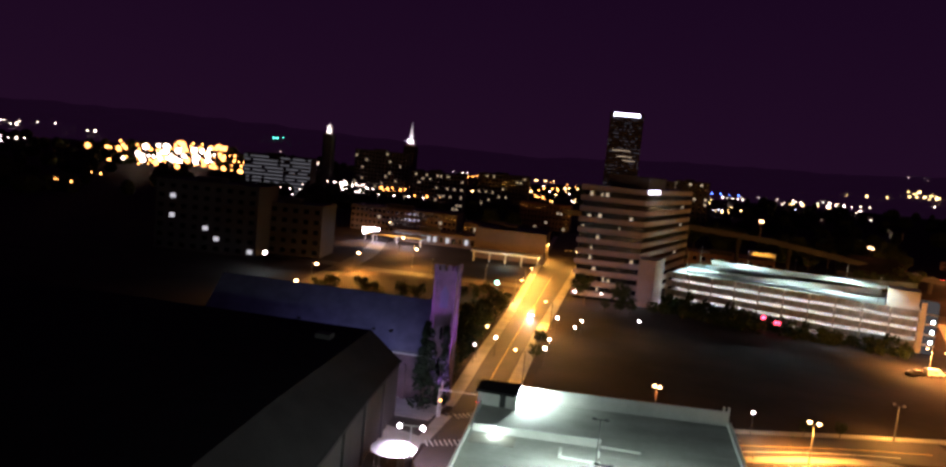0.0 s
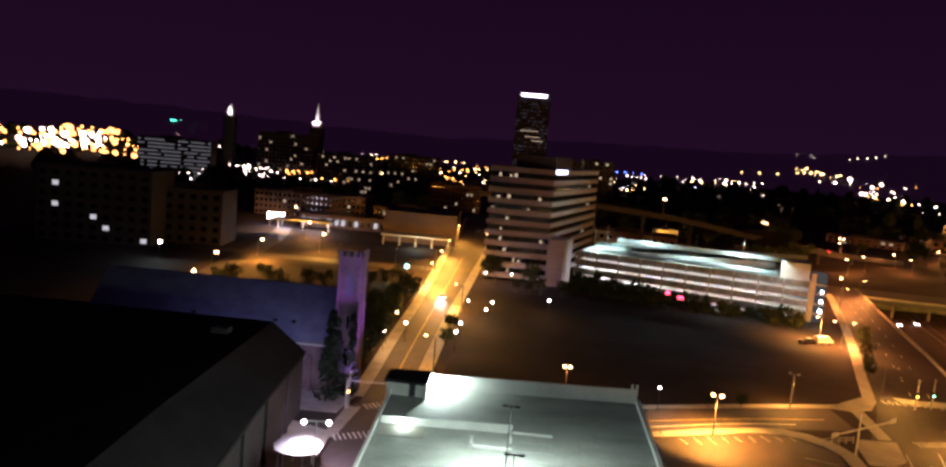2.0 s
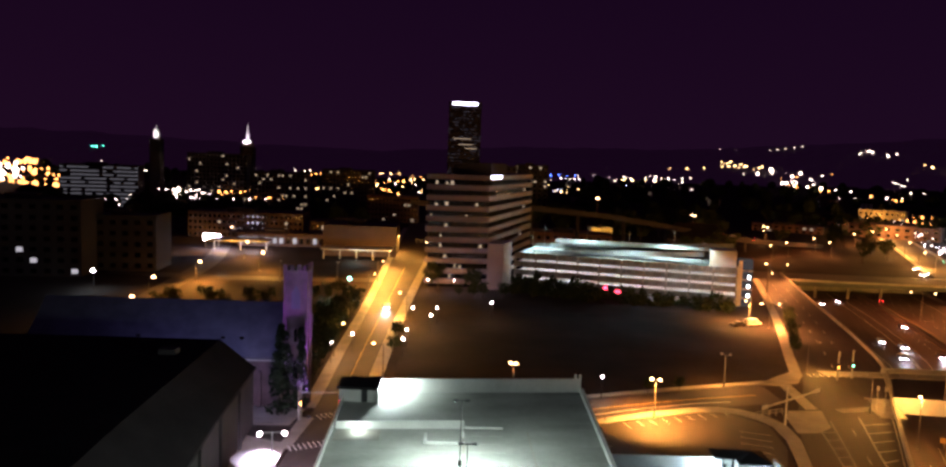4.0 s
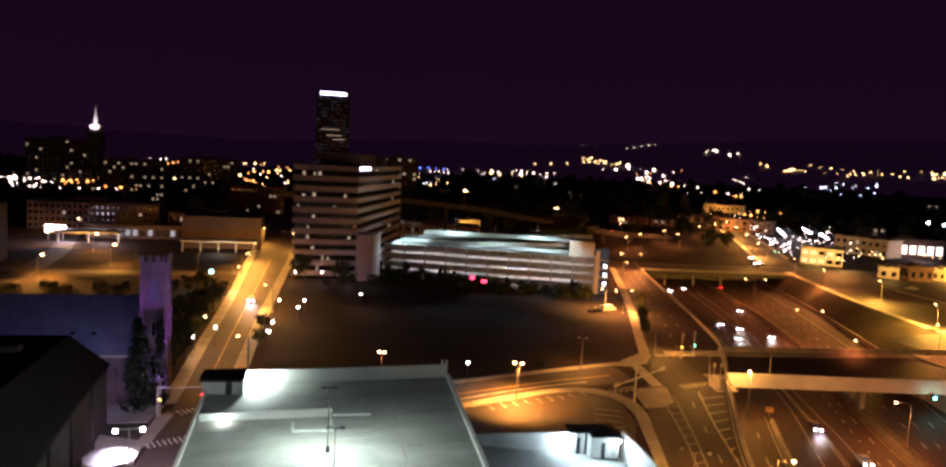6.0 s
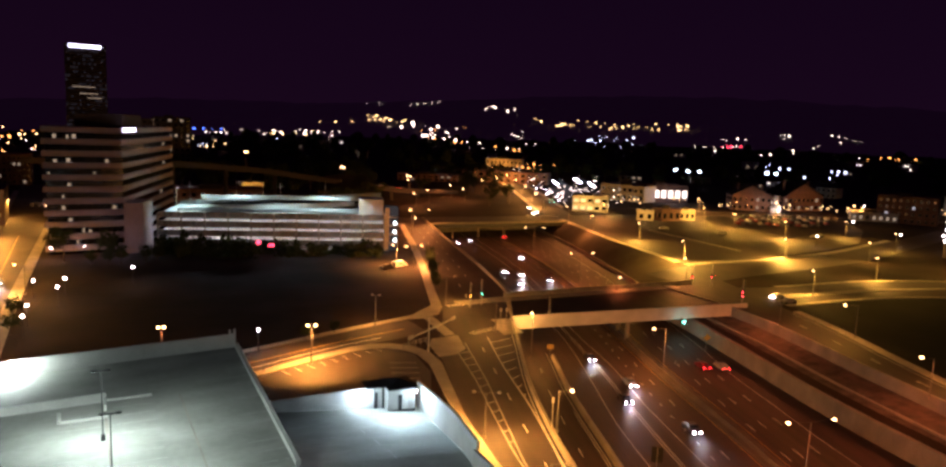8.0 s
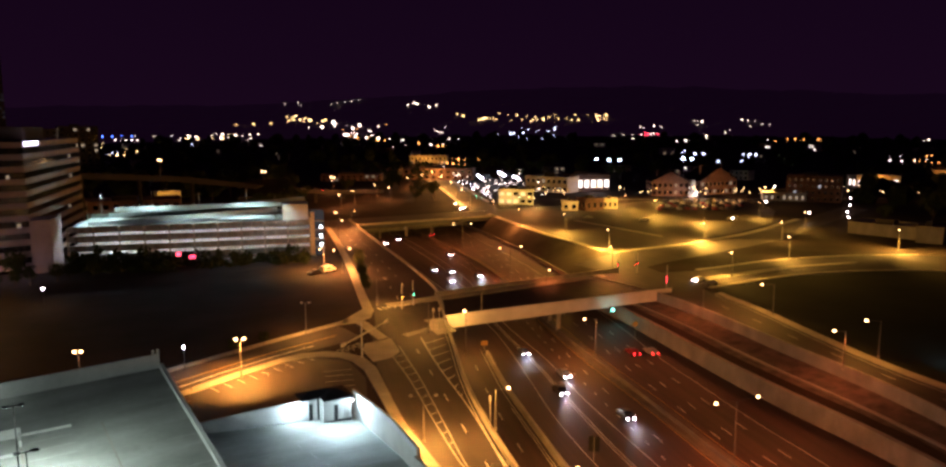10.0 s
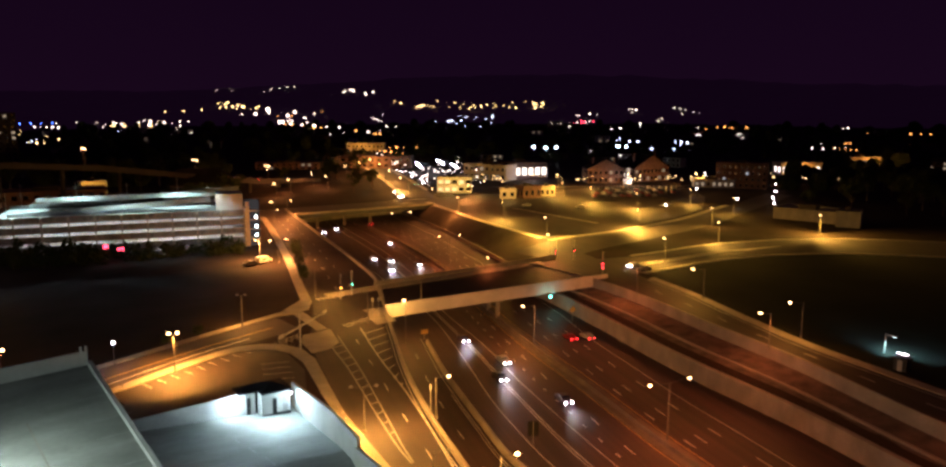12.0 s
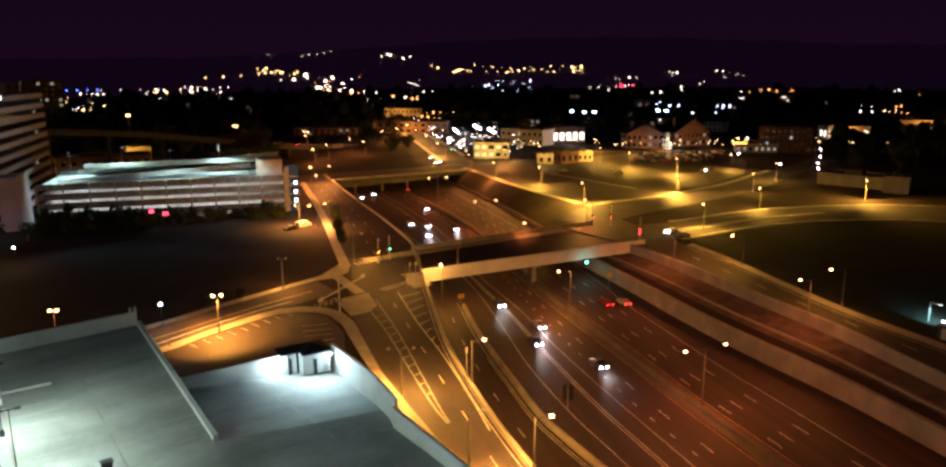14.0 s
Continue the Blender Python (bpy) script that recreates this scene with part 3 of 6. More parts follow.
rungs(gore, lambda y: cut_left(y) - 0.8, [86 + 4.2 * k for k in range(10)], GP + 0.004)
rungs(edge1, edge2, [80 + 3.6 * k for k in range(13)], GP + 0.004, lean=0.3, mat=WORN)


def zebra(x0, y0, x1, y1, n, length, label="white painted zebra crossing", z=0.075):
    """Bars laid out along a line, each running across it."""
    b = bmesh.new()
    d = Vector((x1 - x0, y1 - y0)).normalized()
    t = Vector((-d.y, d.x)) * length / 2
    for k in range(n):
        c = Vector((x0, y0)).lerp(Vector((x1, y1)), (k + 0.5) / n)
        w = d * (Vector((x1 - x0, y1 - y0)).length / n * 0.16)
        b.faces.new([b.verts.new((*(c + p), z)) for p in (-w - t, w - t, w + t, -w + t)])
    return tagged(part("crosswalk", b, PAINT, fix=False), label, "crosswalk", kind="structure")


zebra(74.2, 131.3, 82.4, 133.5, 8, 2.2)
zebra(79.9, 155.3, 93.3, 156.3, 10, 2.4)
zebra(-24.2, 107.2, -16.4, 111.0, 11, 2.4)
zebra(-22.2, 120.9, -17.4, 124.2, 7, 2.4)
zebra(208, 318, 226, 313, 14, 3.0)
slab("pavement_crosswalk_band", [(68.2, 131.9), (70.7, 132.2), (72.7, 147.6), (70.1, 147.4)], 0.066, PAVING, "pale concrete crossing band", "pavement", 0.05)
slab("pavement_crosswalk_band_west", [(-25.8, 107.2), (-23.8, 107.2), (-22.6, 120.9), (-25.0, 120.8)], 0.066, PAVING, "pale concrete crossing band", "pavement", 0.05)
stripe(lambda x: (cross_s(x) + cross_n(x)) / 2 - 0.4, -10, 62, 0.07, YELLOW, 0.34, "yellow centre line", True)
stripe(lambda x: cross_s(x) + 2.4, 20, 55, 0.07, PAINT, 0.3, "white edge line", True)
stripe(lambda y: (main_w(y) + main_e(y)) / 2, 128, 300, 0.07, YELLOW, 0.2, "yellow centre line")
dashes(lambda y: (front_west(y) + cut_left(y)) / 2 - 2, 162, 290, 0.06)
dashes(lambda y: (front_west(y) + cut_left(y)) / 2 + 2, 162, 290, 0.06)
dashes(lambda y: (cut_right(y) + front_east(y)) / 2, -40, 118, 0.06)
stripe(lambda y: front_east(y) - 1.2, -40, 118, 0.06)
# stalls of the small lot
bm = bmesh.new()
for k in range(9):
    x, y = 31.0 + 2.5 * k, 122.4 + 0.85 * k
    bm.faces.new([bm.verts.new(p) for p in ((x, y, 0.075), (x + 0.13, y, 0.075), (x + 0.8, y - 2.6, 0.075), (x + 0.67, y - 2.6, 0.075))])
for k in range(9):
    y = 96 + 2.7 * k
    x = 46 + 0.36 * (y - 92)
    bm.faces.new([bm.verts.new(p) for p in ((x, y, 0.075), (x + 0.05, y + 0.13, 0.075), (x - 4.6, y + 1.9, 0.075), (x - 4.65, y + 1.77, 0.075))])
tagged(part("stall_lines", bm, PAINT, fix=False), "faded white parking stall lines", "road marking", kind="structure")

# ---- near parking garage: roof deck with a sloping side deck ----
RZ = 9.0
garage = tagged(new("parking_garage"), "concrete parking garage with a floodlit open roof deck", "garage")


def gpart(name, make, mat, label=""):
    b = bmesh.new()
    make(b)
    return part(name, b, mat, garage, label)


gpart("roof_deck", lambda b: add_prism(b, [(-13.2, 10), (18.6, 10), (18.9, 67), (20.8, 110.5), (-15.9, 107.5)], RZ - 0.5, RZ), DECKTOP, "stained concrete roof deck")
gpart("body", lambda b: add_prism(b, [(-13.0, 10.5), (18.4, 10.5), (18.7, 67), (20.4, 110), (-15.5, 107)], 0, RZ - 0.5), CONCRETE)
gpart("far_wall", lambda b: add_prism(b, [(-10.4, 108.3), (21.0, 111.0), (21.0, 111.4), (-10.4, 108.7)], 0.0, RZ + 2.0), PALE, "tall pale parapet wall")
gpart("edge_wall", lambda b: curtain(b, lambda y: 18.9 + (y - 67.5) * 0.046, 67.5, 111, 0, RZ + 0.5, 0.55), PALE, "low pale edge wall")
gpart("west_wall", lambda b: curtain(b, lambda y: -13.3 - (y - 10) * 0.0235, 10, 104, 0, RZ + 0.7, 0.3), PALE, "low pale edge wall")
for x, y in ((20.9, 111.2), (20.2, 111.2)):
    gpart("corner_post", lambda b: add_box(b, x - 0.15, y - 0.15, RZ, x + 0.15, y + 0.15, RZ + 2.7), PALE)
# stair hut in the far corner, dark flat roof, side vestibule
gpart("stair_hut", lambda b: add_prism(b, [(-15.9, 103.6), (-10.4, 103.3), (-10.4, 108.4), (-15.9, 108.0)], RZ, RZ + 1.9), PALE, "pale stair hut")
gpart("stair_hut_roof", lambda b: add_prism(b, [(-16.2, 103.2), (-10.1, 102.9), (-10.1, 108.7), (-16.2, 108.3)], RZ + 1.9, RZ + 2.3), ROOFING, "flat dark roof")
gpart("stair_hut_fin", lambda b: add_box(b, -10.35, 102.6, RZ, -10.05, 105.5, RZ + 2.2), PALE)
gpart("stair_hut_door", lambda b: add_box(b, -12.6, 103.26, RZ, -11.7, 103.5, RZ + 1.85), DARKMETAL, "grey steel door")
# parapet round the ramp opening
gpart("ramp_wall", lambda b: curtain(b, lambda x: 92.6 + 0.06 * (x + 14), -14.6, 2.3, RZ, lambda x: RZ + 1.1 + 0.01 * x, 0.3, flip=True), PALE, "pale wall of the ramp opening")
gpart("ramp_floor", lambda b: add_prism(b, [(-14.4, 88.4), (-8.6, 88.8), (-8.6, 92.4), (-14.4, 92.2)], RZ + 0.01, RZ + 0.05), CONCRETE)
for x in (2.1,):
    gpart("ramp_post", lambda b: add_box(b, x - 0.12, 90.0, RZ, x + 0.12, 92.8, RZ + 0.9), PALE)
gpart("kerb", lambda b: add_box(b, -2.7, 88.0, RZ, 2.3, 88.35, RZ + 0.25), PALE, "pale concrete kerb")
gpart("kerb", lambda b: add_box(b, -2.9, 88.0, RZ, -2.5, 90.5, RZ + 0.5), PALE, "pale concrete kerb")
gpart("kerb", lambda b: add_box(b, 2.4, 93.6, RZ, 7.5, 93.95, RZ + 0.25), PALE, "pale concrete kerb")
gpart("divider", lambda b: add_box(b, 1.95, 20, RZ, 2.25, 92.6, RZ + 0.12), CONCRETE, "low dividing kerb")
gpart("joint", lambda b: add_box(b, 10.6, 40, RZ + 0.004, 10.8, 93, RZ + 0.012), CONCRETE, "pale sealed joint across the deck")
bm = bmesh.new()
add_box(bm, 0, 0, 0.004, 4.9, 0.12, 0.012)
stall = part("stall_line", bm, WORN, garage, "worn white stall line")
stall.location = (2.5, 91.0, RZ)
for k in range(14):
    y = 91.0 - 2.75 * k
    for x, py in ((2.5, y), (-3.4, y - 5.5), (15.2 + 0.046 * (y - 53), y + 14), (-12.8, y - 5.5)):
        if (x, py) != (2.5, 91.0) and (k * 7 + int(x)) % 5 != 0:
            line = new("stall_line", stall.data)
            line.parent = garage
            line.location = (x, py, RZ)
side_x = lambda y: 37.7 + (y - 63.5) * 0.18 if y > 62.5 else 37.0 + (y - 61) * 0.06
side_in = lambda y: 18.6 if y < 67.5 else 19.5 + (y - 67.5) * 0.046


def dz(x, y):
    """Height of the side deck: it falls away from the roof deck toward its far outer corner."""
    f = min(max((y - 26) / 36, 0), 1)
    return RZ - 0.05 - 0.1087 * f * max(x - 19.5, 0) - 0.1223 * max(y - 67.5, 0)


def side_deck(b, y0=10, y1=89.4, n=32, m=8, thick=0.4):
    tops, lows = [], []
    for k in range(n + 1):
        y = y0 + (y1 - y0) * k / n
        a, c = side_in(y), side_x(y)
        row = [(a + (c - a) * f / m, y) for f in range(m + 1)]
        tops.append([b.verts.new((x, py, dz(x, py))) for x, py in row])
        lows.append([b.verts.new((x, py, dz(x, py) - thick)) for x, py in row])
    for k in range(n):
        for f in range(m):
            b.faces.new((tops[k][f], tops[k][f + 1], tops[k + 1][f + 1], tops[k + 1][f]))
            b.faces.new((lows[k][f], lows[k + 1][f], lows[k + 1][f + 1], lows[k][f + 1]))
        for f in (0, m):
            b.faces.new((tops[k][f], tops[k + 1][f], lows[k + 1][f], lows[k][f]))
    for k in (0, n):
        for f in range(m):
            b.faces.new((tops[k][f], lows[k][f], lows[k][f + 1], tops[k][f + 1]))


gpart("side_deck", side_deck, DECKTOP, "sloping concrete side deck")
gpart("side_body", lambda b: ribbon(b, lambda y: 21.2, shifted(side_x, -0.3), 11, 89.0, lambda y: dz(side_x(y), y) - 0.45, thick=3.4), CONCRETE)
gpart("side_end_wall", lambda b: curtain(b, lambda x: 89.4, 20.6, 35.2, 0, 7.6, 0.3, flip=True), PALE, "pale parapet wall")
gpart("side_wall", lambda b: curtain(b, side_x, 62.6, 89.2, 0, lambda y: float(np.interp(y, [62.6, 71, 89.2], [10.25, 10.2, 7.7])), 0.35), PALE, "tall pale parapet wall")
gpart("side_low_wall", lambda b: curtain(b, side_x, 10, 62.5, 0, RZ + 0.45, 0.35), PALE, "low pale parapet wall")
for k in range(9):
    y = 84 - 2.75 * k
    for x0, x1 in ((33.0, 37.0), (22.0, 26.0)):
        v = [(x0, y), (x1, y + 0.4), (x1, y + 0.52), (x0, y + 0.12)]
        b1 = bmesh.new()
        b1.faces.new([b1.verts.new((px, py, dz(px, py) + 0.025)) for px, py in v])
        part("stall_line", b1, WORN, garage, fix=False)

for y0, y1 in ((62, 65), (67, 70), (72, 75), (77, 79.5)):
    b1 = bmesh.new()
    b1.faces.new([b1.verts.new((px, py, dz(px, py) + 0.035)) for px, py in ((29.9, y0), (30.05, y0), (30.25, y1), (30.1, y1))])
    part("lane_dash", b1, WORN, garage, "worn white lane dash", fix=False)

# stair hut at the corner of the side deck: dark hipped canopy roof, pale walls, doors
hut = tagged(new("stair_hut"), "small pale stair hut with dark roof on the parking deck", "hut")
hz = 4.4
hm = Matrix.Translation((35.0, 89.5, 0)) @ Matrix.Rotation(radians(-6), 4, "Z")


def hpart(name, rows, mat, label=""):
    b = bmesh.new()
    for r in rows:
        add_box(b, *r, hm)
    return part(name, b, mat, hut, label)


hpart("wall", [(0.1, -0.1, hz - 0.1, 2.0, 2.4, hz + 3.1)], PALE, "pale panelled wall")
hpart("wall", [(2.45, -1.9, hz - 0.4, 6.3, 2.4, hz + 3.2)], PALE, "pale panelled walls")
# Link wall set back; its dark colour stands for the recess's shade.
hpart("link_wall", [(2.0, 0.5, hz - 0.2, 2.45, 2.2, hz + 3.0)], DARKMETAL, "link wall coloured dark for the shade of the recess")
b1 = bmesh.new()
add_box(b1, -0.3, -0.4, hz + 3.1, 2.3, 2.7, hz + 3.3, hm)
add_box(b1, 2.3, -2.2, hz + 3.2, 6.6, 2.7, hz + 3.42, hm)
top = [b1.verts.new(hm @ Vector(p)) for p in ((-0.25, -0.35, hz + 3.31), (2.3, -0.35, hz + 3.31), (2.35, -2.15, hz + 3.43), (6.55, -2.15, hz + 3.43), (6.55, 2.65, hz + 3.43), (-0.25, 2.65, hz + 3.31), (1.2, 1.3, hz + 3.8), (4.5, 0.6, hz + 4.1))]
for f in ((0, 1, 6), (1, 2, 7, 6), (2, 3, 7), (3, 4, 7), (4, 5, 6, 7), (5, 0, 6)):
    b1.faces.new([top[k] for k in f])
part("roof", b1, ROOFING, hut, "dark hipped roof")
hpart("door", [(1.0, -0.17, hz, 1.35, -0.1, hz + 2.4)], DARKMETAL, "narrow dark door")
hpart("door", [(3.85, -1.97, hz, 4.4, -1.9, hz + 2.4)], DARKMETAL, "narrow dark door")
hpart("louvre", [(5.3, -1.97, hz + 0.2, 6.0, -1.9, hz + 2.6)], STEEL, "grey louvred panel")
hpart("post", [(0.75, -0.5, hz, 0.9, -0.35, hz + 3.1)], DARKMETAL)
hpart("post", [(2.3, -2.1, hz, 2.45, -1.95, hz + 3.2)], PALE)
hpart("plinth", [(2.4, -1.96, hz - 0.3, 6.35, -1.9, hz + 0.25)], DARKMETAL, "dark plinth course")


def deck_lamp(x, y, z, height, heading, watts, colour=None):
    """A lamp post of the parking deck with two flat heads that throw their light down."""
    ob = tagged(new("deck_lamp"), "dark steel lamp post with flat heads on the parking deck", "lamp post", "deck lamps")
    b = bmesh.new()
    add_cyl(b, 0, 0, 0, height, 0.07, 0.05)
    add_cyl(b, 0, 0, 0, 0.7, 0.25, 0.23)
    part("pole", b, DARKMETAL, ob)
    b = bmesh.new()
    add_box(b, -0.75, -0.05, height - 0.1, 0.75, 0.05, height)
    part("crossbar", b, DARKMETAL, ob)
    for s in (-1, 1):
        b = bmesh.new()
        add_box(b, s * 0.7 - 0.25, -0.18, height - 0.1, s * 0.7 + 0.25, 0.18, height + 0.06)
        part("lamp_head", b, DARKMETAL, ob, "flat dark lamp head")
        b = bmesh.new()
        add_box(b, s * 0.7 - 0.2, -0.14, height - 0.115, s * 0.7 + 0.2, 0.14, height - 0.104)
        part("lens", b, BULBCOOL, ob, "glowing lens under the head")
    ob.matrix_world = pose(x, y, z, 0, 0, heading)
    for side in (-1, 1):
        p = Vector((x + side * 0.75, y, z + height - 0.25))
        spot_lamp("deck_light", p, (p.x + side * 6.5, y + 0.6, z), colour or GREENISH, watts * 0.62, 168, 0.35, 1.0)
    return ob


deck_lamp(1.6, 81.6, RZ, 7.9, 0, 14000)
deck_lamp(2.0, 68.6, RZ, 7.9, 0, 14500)
# Two more posts out of view, added to even out the deck's light.
deck_lamp(2.1, 40.0, RZ, 7.9, 0, 15000)
deck_lamp(12.0, 42.0, RZ, 7.9, 0, 15000)


def wall_lamp(x, y, z, out, watts, colour):
    """A bright wall pack; out is the way it faces."""
    ob = tagged(new("wall_lamp"), "bright white wall lamp on the parking deck", "wall lamp", "wall lamps")
    b = bmesh.new()
    add_box(b, -0.2, -0.08, -0.15, 0.2, 0.08, 0.15)
    part("housing", b, DARKMETAL, ob)
    b = bmesh.new()
    add_box(b, -0.17, -0.12, -0.14, 0.17, -0.085, 0.1)
    part("lens", b, BULBWHITE, ob, "glowing lens")
    ob.location = (x, y, z)
    point_lamp("wall_light", (x + out[0], y + out[1], z), colour, watts, 0.2)


wall_lamp(-9.0, 107.95, RZ + 1.7, (0.2, -0.8), 5500, GREENISH)
wall_lamp(-11.5, 92.35, RZ + 0.9, (0, -0.9), 300, GREENISH)
wall_lamp(34.3, 89.3, hz + 2.5, (-0.6, -1.4), 900, COOL)
wall_lamp(41.2, 86.9, hz + 2.7, (-0.25, -1.5), 450, COOL)
# Added spot without a fixture, spreads light over the side deck.
spot_lamp("side_deck_fill", (38.6, 86.2, hz + 3.9), (35.0, 75, 5.5), COOL, 8000, 150, 0.3, 1.0)

sb = tagged(new("utility_box"), "small black utility box standing on the roof deck", "box")
boxes("body", [(8.5, 66.6, RZ, 9.4, 67.4, RZ + 1.2)], DARKMETAL, sb)
boxes("lid", [(8.4, 66.5, RZ + 1.2, 9.5, 67.5, RZ + 1.3)], DARKMETAL, sb)

# ---- office block ----
office = tagged(new("office_building"), "tan precast office block with dark ribbon windows", "building")
OFF = [(-9.2, 256.0), (13.2, 257.0), (36.2, 330.0), (14, 329.0)]
cx, cy = sum(p[0] for p in OFF) / 4, sum(p[1] for p in OFF) / 4
inner = [(cx + (x - cx) * 0.96, cy + (y - cy) * 0.98) for x, y in OFF]
bm = bmesh.new()
add_prism(bm, inner, 0, 40.2)
part("glazing", bm, GLASS, office, "dark ribbon windows")
for k in range(11):
    z = 1.2 + k * 3.72
    bm = bmesh.new()
    add_prism(bm, OFF, z, z + 1.7)
    part("spandrel", bm, PRECAST, office)
rnd = random.Random(8)
for k in range(10):
    for j in range(12):
        f = (j + 0.5) / 12
        p = Vector(inner[0]).lerp(Vector(inner[1]), f)
        z = 2.95 + k * 3.72
        boxes("mullion", [(p.x - 0.9, p.y - 0.12, z, p.x - 0.8, p.y + 0.02, z + 1.9)], DARKMETAL, office)
        if rnd.random() < 0.12:
            w = rnd.uniform(0.4, 1.1)
            boxes("lit_window", [(p.x - w / 2, p.y - 0.1, z + 0.1, p.x + w / 2, p.y - 0.02, z + rnd.uniform(0.7, 1.6))], WINDOWLIT, office, "lit office window")
for k in range(9):
    for j in range(14):
        p = Vector(inner[1]).lerp(Vector(inner[2]), (j + 0.5) / 14)
        z = 2.95 + (k + 1) * 3.72
        if rnd.random() < 0.08:
            boxes("lit_window", [(p.x - 0.05, p.y - 1, z + 0.2, p.x + 0.12, p.y + 1, z + 1.4)], WINDOWLIT, office, "lit office window")
bm = bmesh.new()
add_prism(bm, [(0, 268), (14, 269), (22, 300), (8, 299)], 40.2, 44.5)
part("plant_room", bm, FARWALL, office, "dark rooftop plant room")
bm = bmesh.new()
add_prism(bm, [(13.0, 254.0), (18.6, 254.3), (22.5, 266), (14.5, 266)], 0, 16.4)
part("stair_tower", bm, PRECAST, office, "plain precast stair tower")
sm = Matrix.Translation((13.25, 256.6, 0)) @ Matrix.Rotation(math.atan2(73, 23), 4, "Z")
bm = bmesh.new()
add_box(bm, 1.0, -0.35, 38.9, 16.0, -0.05, 40.1, sm)
part("sign", bm, OFFSIGN, office, "white lit sign")

# ---- far parking garage ----
fg = tagged(new("parking_garage"), "open-sided concrete parking garage glowing with white light", "garage")
A, B = Vector((23.5, 261.0)), Vector((95.5, 236.5))
u = (B - A).normalized()
L = (B - A).length
M = Matrix.Translation((A.x, A.y, 0)) @ Matrix.Rotation(math.atan2(u.y, u.x), 4, "Z")
DEPTH = 34.0


def fpart(name, rows, mat, label="", parent=None):
    b = bmesh.new()
    for r in rows:
        add_box(b, *r, M)
    return part(name, b, mat, parent or fg, label)


TUBE = glow("garage_tube_face", (0.84, 1.0, 0.84), 95)
TUBE.cycles.emission_sampling = "AUTO"
for k in range(5):
    z = -1.0 + k * 3.1
    fpart("floor_slab", [(0, 0.2, z, L, DEPTH, z + 0.3)], PALE)
    for j in range(10):
        x0, x1 = L * j / 10 + 0.3, L * (j + 1) / 10 - 0.3
        fpart("spandrel", [(x0, 0, z - 0.55, x1, 0.22, z + 1.35)], GREYCONC)
    fpart("end_spandrel", [(L, 0, z - 0.35, L + 0.25, DEPTH, z + 1.2)], PALE)
    if k < 4:
        for j in range(10):
            x = L * (j + 0.5) / 10
            fpart("light_tube", [(x - 1.6, 4.9, z + 2.55, x + 1.6, 5.2, z + 2.65)], TUBE, "white light tube")
for k in range(11):
    fpart("column", [(L * k / 10 - 0.22, 0.03, -1, L * k / 10 + 0.22, 0.5, 12.4)], CONCRETE)
fpart("core_wall", [(0, 14, -1, L, 14.3, 11.3)], PALE, "pale wall between the ramps")
# upper rear decks rising toward one end
bm = bmesh.new()
for x0, z0, x1, z1, y0, y1 in ((4, 11.6, L * 0.86, 15.0, 10.5, 17.5), (10, 15.2, L * 0.88, 15.6, 24, 33)):
    q = [M @ Vector(p) for p in ((x0, y0, z0), (x1, y0, z1), (x1, y1, z1), (x0, y1, z0))]
    lo = [bm.verts.new(p) for p in q]
    hi = [bm.verts.new(p + Vector((0, 0, 0.35))) for p in q]
    bm.faces.new(hi), bm.faces.new(lo[::-1])
    for k in range(4):
        bm.faces.new((lo[k], lo[(k + 1) % 4], hi[(k + 1) % 4], hi[k]))
part("upper_ramp", bm, PALE, fg, "sloping upper ramp deck")
bm = bmesh.new()
for x0, z0, x1, z1, y in ((4, 11.6, L * 0.86, 15.0, 10.2), (10, 15.2, L * 0.88, 15.6, 23.7), (6, 12.0, L, 16.4, 33.4)):
    q = [M @ Vector(p) for p in ((x0, y, z0 - 0.4), (x1, y, z1 - 0.4), (x1, y, z1 + 1.2), (x0, y, z0 + 1.2))]
    q2 = [M @ Vector(p) for p in ((x0, y + 0.25, z0 - 0.4), (x1, y + 0.25, z1 - 0.4), (x1, y + 0.25, z1 + 1.2), (x0, y + 0.25, z0 + 1.2))]
    a, c = [bm.verts.new(p) for p in q], [bm.verts.new(p) for p in q2]
    bm.faces.new(a[::-1]), bm.faces.new(c)
    for k in range(4):
        bm.faces.new((a[k], a[(k + 1) % 4], c[(k + 1) % 4], c[k]))
part("upper_parapet", bm, PALE, fg, "pale sloping parapets")
fpart("end_block", [(L - 9.0, 2, 11.5, L - 0.4, 12, 18.0)], PALE, "pale square stair block")
fpart("rear_wall", [(0, DEPTH, -1, L, DEPTH + 0.3, 13)], CONCRETE)
fpart("stair_tower", [(L + 0.3, 1.0, -1, L + 4.8, 8, 15.2)], glow("lit_stair_glazing", (0.62, 0.6, 0.5), 0.05), "glazed stair tower lit from inside")
for k in range(5):
    fpart("stair_frame", [(L + 0.25, 0.85, -0.6 + 3.1 * k, L + 4.9, 1.0, -0.2 + 3.1 * k)], PALE)
fpart("stair_fin", [(L + 0.2, 0.4, -1, L + 1.6, 1.0, 15.3)], PALE, "pale corner fin")
for k in range(3):
    fpart("stair_light", [(L + 3.4, 0.7, 3.2 + 3.1 * k, L + 4.1, 0.86, 4.1 + 3.1 * k)], BULBCOOL, "round white stair light")
